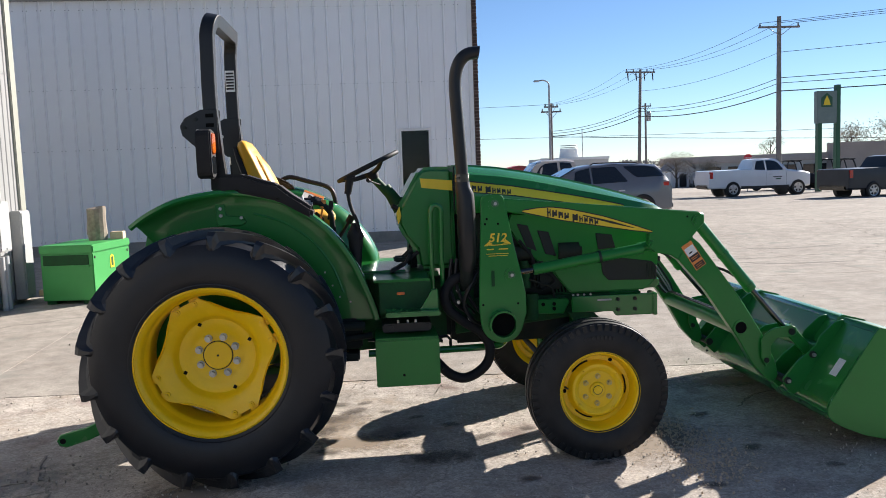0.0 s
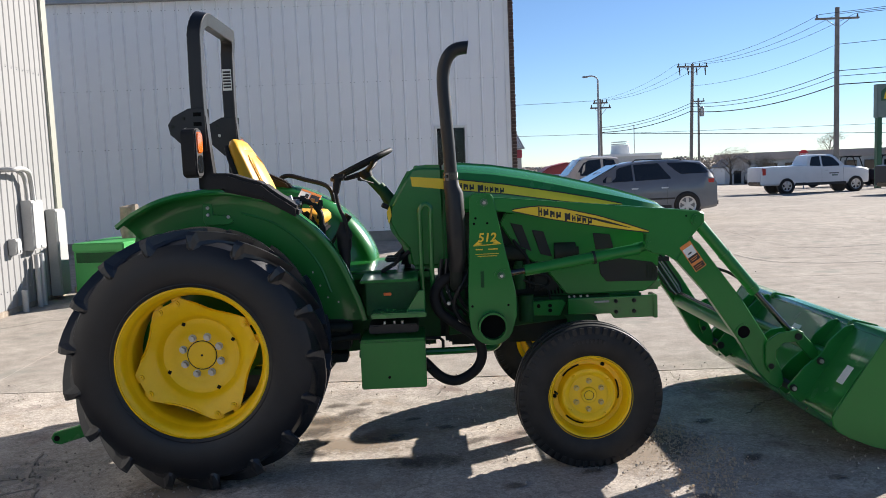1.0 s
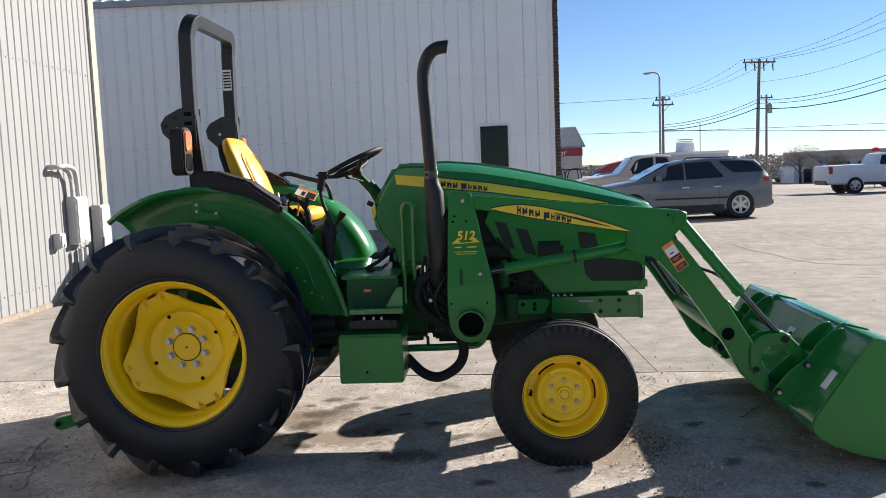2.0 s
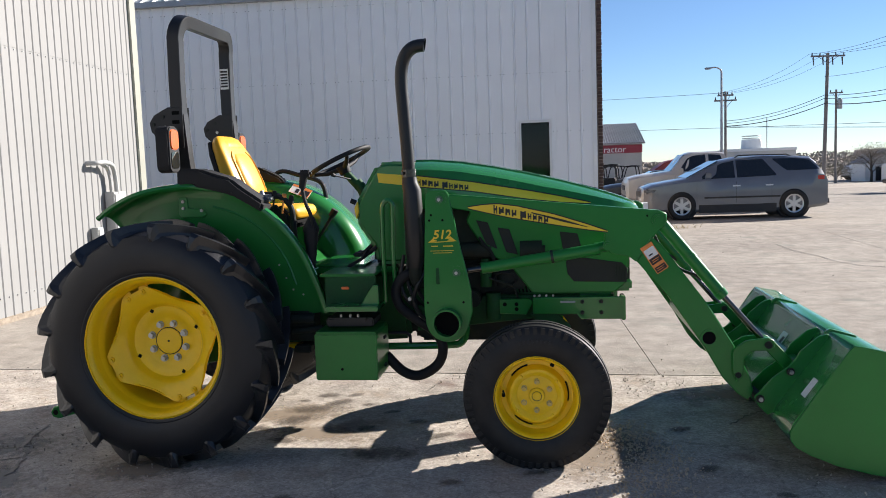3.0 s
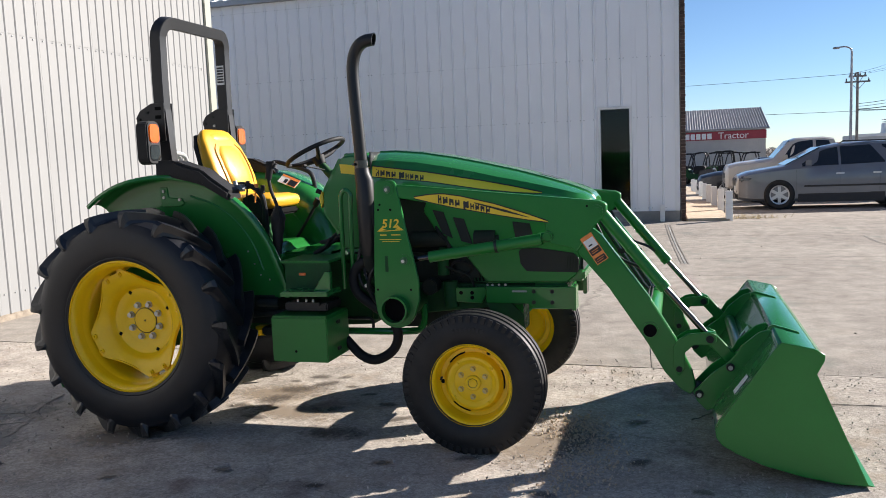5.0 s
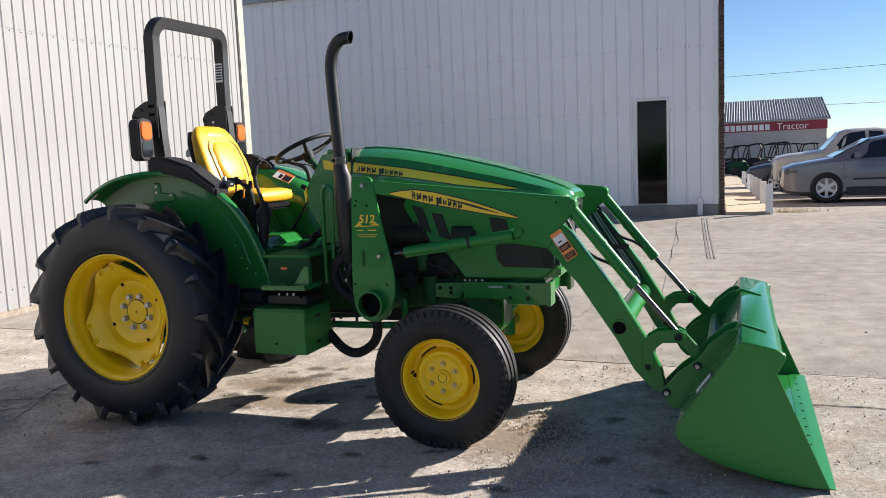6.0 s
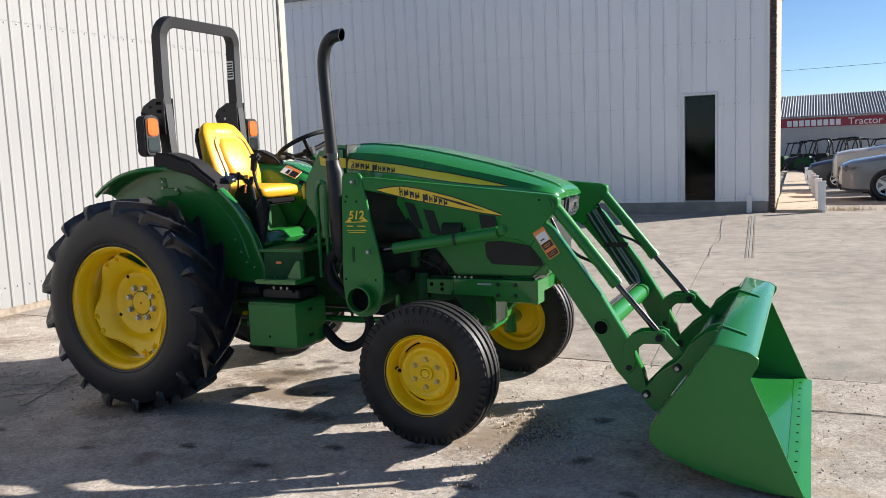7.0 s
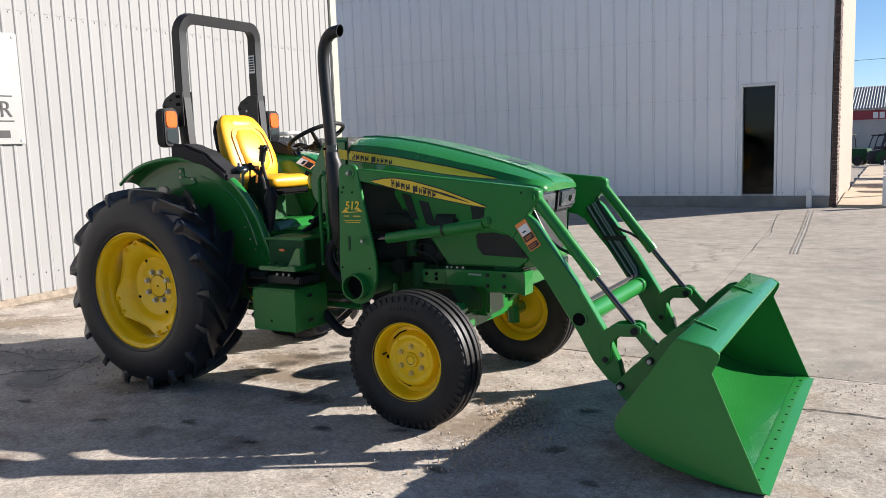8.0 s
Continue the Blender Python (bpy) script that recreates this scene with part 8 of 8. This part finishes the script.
for k in range(36000):
    x = rng.uniform(-120, 220)
    y = 210 + rng.uniform(-8, 8)
    top = 1.2 + 1.3 * noise.noise((x * 0.05, 0, 0)) + 0.8 * noise.noise((x * 0.3, 4, 0)) + 0.4 * noise.noise((x * 1.3, 7, 0))
    c = Vector((x, y, gz(x, y) + rng.random() ** 1.3 * (1.9 + top)))
    q = Euler((rng.random() * 6, rng.random() * 6, rng.random() * 6)).to_matrix()
    bm.faces.new([bm.verts.new(c + q @ Vector(p) * rng.uniform(0.15, 0.34)) for p in ((-1, -0.7, 0), (1, -0.6, 0), (0.8, 0.8, 0), (-0.9, 0.6, 0))])
tagged(part("far_woods", bm, LEAF_FAR), "low line of woods on the horizon, paled as if by haze", "woods", kind="stuff")


# ---- loose and small pieces, last ----
brick_a = mesh_of("brick", box((0, 0, 0), (0.095, 0.205, 0.062), 0.004, 1), BRICK)
brick_b = mesh_of("brick", box((0, 0, 0), (0.095, 0.098, 0.062), 0.004, 1), BRICK)
for k in range(73):
    z = 0.06 + k * 0.0745
    for j in range(4):
        me = brick_b if j == 0 and k % 2 else brick_a
        y = -0.012 if j == 0 else -0.012 + 0.215 * j - (0.107 if k % 2 else 0.0)
        ob = new("brick", me)
        ob.parent, ob.location = wall_e, (0.026 + 0.003 * math.sin(k * 2.3 + j), y + (0.008 if j == 0 and k % 2 else 0.0), z)


def pebbles(count, place, lo, hi, seed, material=STONE):
    rng = random.Random(seed)
    bm = bmesh.new()
    for k in range(count):
        x, y = place(rng)
        r = lo + (hi - lo) * rng.random() ** 3
        m = Matrix.Translation((x, y, gz(x, y) + r * 0.2 - 0.004)) @ Euler((rng.random() * 6, rng.random() * 6, rng.random() * 6)).to_matrix().to_4x4() @ Matrix.Diagonal((1, rng.uniform(0.6, 1), rng.uniform(0.4, 0.8), 1))
        vs = [bm.verts.new(m @ (Vector(p) * r)) for p in ((1, 0, 0), (-1, 0, 0), (0, 1, 0), (0, -1, 0), (0.2, 0.1, 1), (0, 0, -1))]
        for a, b, c in ((0, 2, 4), (2, 1, 4), (1, 3, 4), (3, 0, 4), (2, 0, 5), (1, 2, 5), (3, 1, 5), (0, 3, 5)):
            bm.faces.new((vs[a], vs[b], vs[c]))
    me = bpy.data.meshes.new("gravel")
    bm.to_mesh(me)
    bm.free()
    me.materials.append(material)
    return me


def near_apron(rng):
    while True:
        x, y = rng.uniform(-4.0, 7.0), rng.uniform(-3.6, 1.3)
        if noise.noise((x * 0.7, y * 0.7, 9.0)) + 0.35 * rng.random() > -0.05:
            return x, y


def along_seam(rng):
    x = rng.uniform(-3.0, 8.0)
    return x, 1.0 - 0.06 * (x - 2.3) + rng.gauss(-0.12, 0.16)


def over_lot(rng):
    return rng.uniform(-3, 12), rng.uniform(1.2, 12)


tagged(new("gravel", pebbles(7500, near_apron, 0.002, 0.010, 1)), "fine pale gravel strewn over the worn apron", "gravel", kind="stuff")
tagged(new("gravel", pebbles(1500, along_seam, 0.003, 0.010, 2)), "loose gravel gathered along the edge of the slabs", "gravel", kind="stuff")
tagged(new("gravel", pebbles(130, over_lot, 0.006, 0.018, 3)), "scattered crumbs on the pale concrete", "gravel", kind="stuff")
tagged(new("gravel", pebbles(150, over_lot, 0.008, 0.022, 6, DAMP)), "dark crumbs of dirt scattered on the concrete", "gravel", kind="stuff")



def round_wheel(rng):
    a = rng.uniform(-0.9, 1.3)
    return 2.12 + 0.55 * math.cos(a) + rng.gauss(0, 0.13), -0.78 + 0.62 * math.sin(a) + rng.gauss(0, 0.13)


def by_tar(rng):
    return -1.5 + rng.gauss(0, 0.7), -0.7 + rng.gauss(0, 0.28)


tagged(new("gravel", pebbles(1900, round_wheel, 0.003, 0.012, 4, STONE_B)), "brown gravel gathered round the front wheel", "gravel", kind="stuff")
tagged(new("gravel", pebbles(380, by_tar, 0.003, 0.011, 5, DAMP)), "dark crumbs of broken asphalt by the rear wheel", "gravel", kind="stuff")

rng = random.Random(8)
bm = bmesh.new()
for k in range(200):
    x, y = 4.6 + rng.gauss(0, 0.3), 13.55 + rng.gauss(0, 0.12)
    z = gz(x, y)
    d = Vector((rng.gauss(0, 0.06), rng.gauss(0, 0.06), rng.uniform(0.04, 0.15)))
    w = Vector((rng.uniform(-1, 1), rng.uniform(-1, 1), 0)).normalized() * 0.006
    p = Vector((x, y, z - 0.005))
    bm.faces.new([bm.verts.new(v) for v in (p - w, p + w, p + d)])
tagged(part("weeds", bm, STRAW), "tuft of dry straw-coloured weeds by the walk", "weeds", kind="stuff")


def patch(name, label, category, group, material, x, y, rx, ry, turn, lift, seed):
    """A thin uneven sheet that lies on the apron."""
    ob = thing(name, label, category, pose(x, y, gz(x, y) - 0.012, 0, 0, turn), group)
    ph = random.Random(seed).random() * 9
    bm = bmesh.new()
    outer = []
    for k in range(30):
        a = 2 * math.pi * k / 30
        f = 1 + 0.35 * noise.noise((math.cos(a) * 1.6 + ph, math.sin(a) * 1.6, ph))
        outer.append(bm.verts.new((rx * f * math.cos(a), ry * f * math.sin(a), lift)))
    low = [bm.verts.new((v.co.x, v.co.y, -0.004)) for v in outer]
    bm.faces.new(outer)
    for k in range(30):
        bm.faces.new((outer[k], low[k], low[(k + 1) % 30], outer[(k + 1) % 30]))
    part("film", bm, material, ob)


OILY = ((0.36, 0.38, 0.05, 0.03), (0.85, 0.30, 0.05, 0.025), (1.05, 0.12, 0.06, 0.035), (1.45, -0.35, 0.09, 0.04), (1.75, -0.25, 0.06, 0.03), (0.25, -0.25, 0.1, 0.05), (1.35, -1.45, 0.06, 0.03), (0.2, -1.55, 0.05, 0.025), (2.5, -1.35, 0.07, 0.035), (-0.6, -1.5, 0.06, 0.03), (0.50, 0.20, 0.17, 0.07), (0.43, -0.05, 0.14, 0.08), (0.49, -0.47, 0.1, 0.05), (0.50, 0.52, 0.08, 0.05), (0.70, 0.54, 0.06, 0.03), (0.95, -0.23, 0.08, 0.05), (1.27, -0.09, 0.07, 0.05), (1.12, -0.68, 0.22, 0.1),
        (2.02, -0.95, 0.07, 0.04), (0.62, 0.35, 0.12, 0.05), (0.78, -1.35, 0.06, 0.04), (1.6, -1.1, 0.05, 0.03), (2.9, -0.2, 0.08, 0.04), (2.95, -0.85, 0.09, 0.045), (3.25, -1.2, 0.05, 0.03))
for k, (x, y, rx, ry) in enumerate(OILY):
    patch("oil_stain", "dark damp oil stain soaked into the apron", "stain", "stains under the tractor", SOAKED, x, y, rx * 1.5, ry * 1.7, 17 * (k % 4) - 25, 0.0045 + 0.0002 * k, 40 + k)
for k, (x, y, rx, ry, a) in enumerate(((0.42, 0.08, 0.62, 0.28, 10), (0.7, -0.32, 0.5, 0.2, -12), (2.45, -0.62, 0.62, 0.34, 55), (-0.15, -0.95, 0.5, 0.22, 8), (-4.2, 1.2, 1.5, 0.5, 78), (-3.4, -0.1, 1.2, 0.45, 40), (3.4, 0.55, 0.9, 0.25, -4))):
    patch("dirt_patch", "sandy brown dirt spread thinly over the apron", "dirt", "dirt on the apron", SOIL, x, y, rx, ry, a, 0.002 + 0.0003 * k, 80 + k)
for k, (x, y, rx, ry, a) in enumerate(((-1.75, -0.72, 1.1, 0.42, 14), (-1.0, -1.15, 0.6, 0.3, -30), (-2.5, -0.3, 0.7, 0.25, 20))):
    patch("tar_patch", "dark broken asphalt patch beside the rear wheel", "patch", "asphalt patches", TAR, x, y, rx, ry, a, 0.0008 + 0.0003 * k, 90 + k)
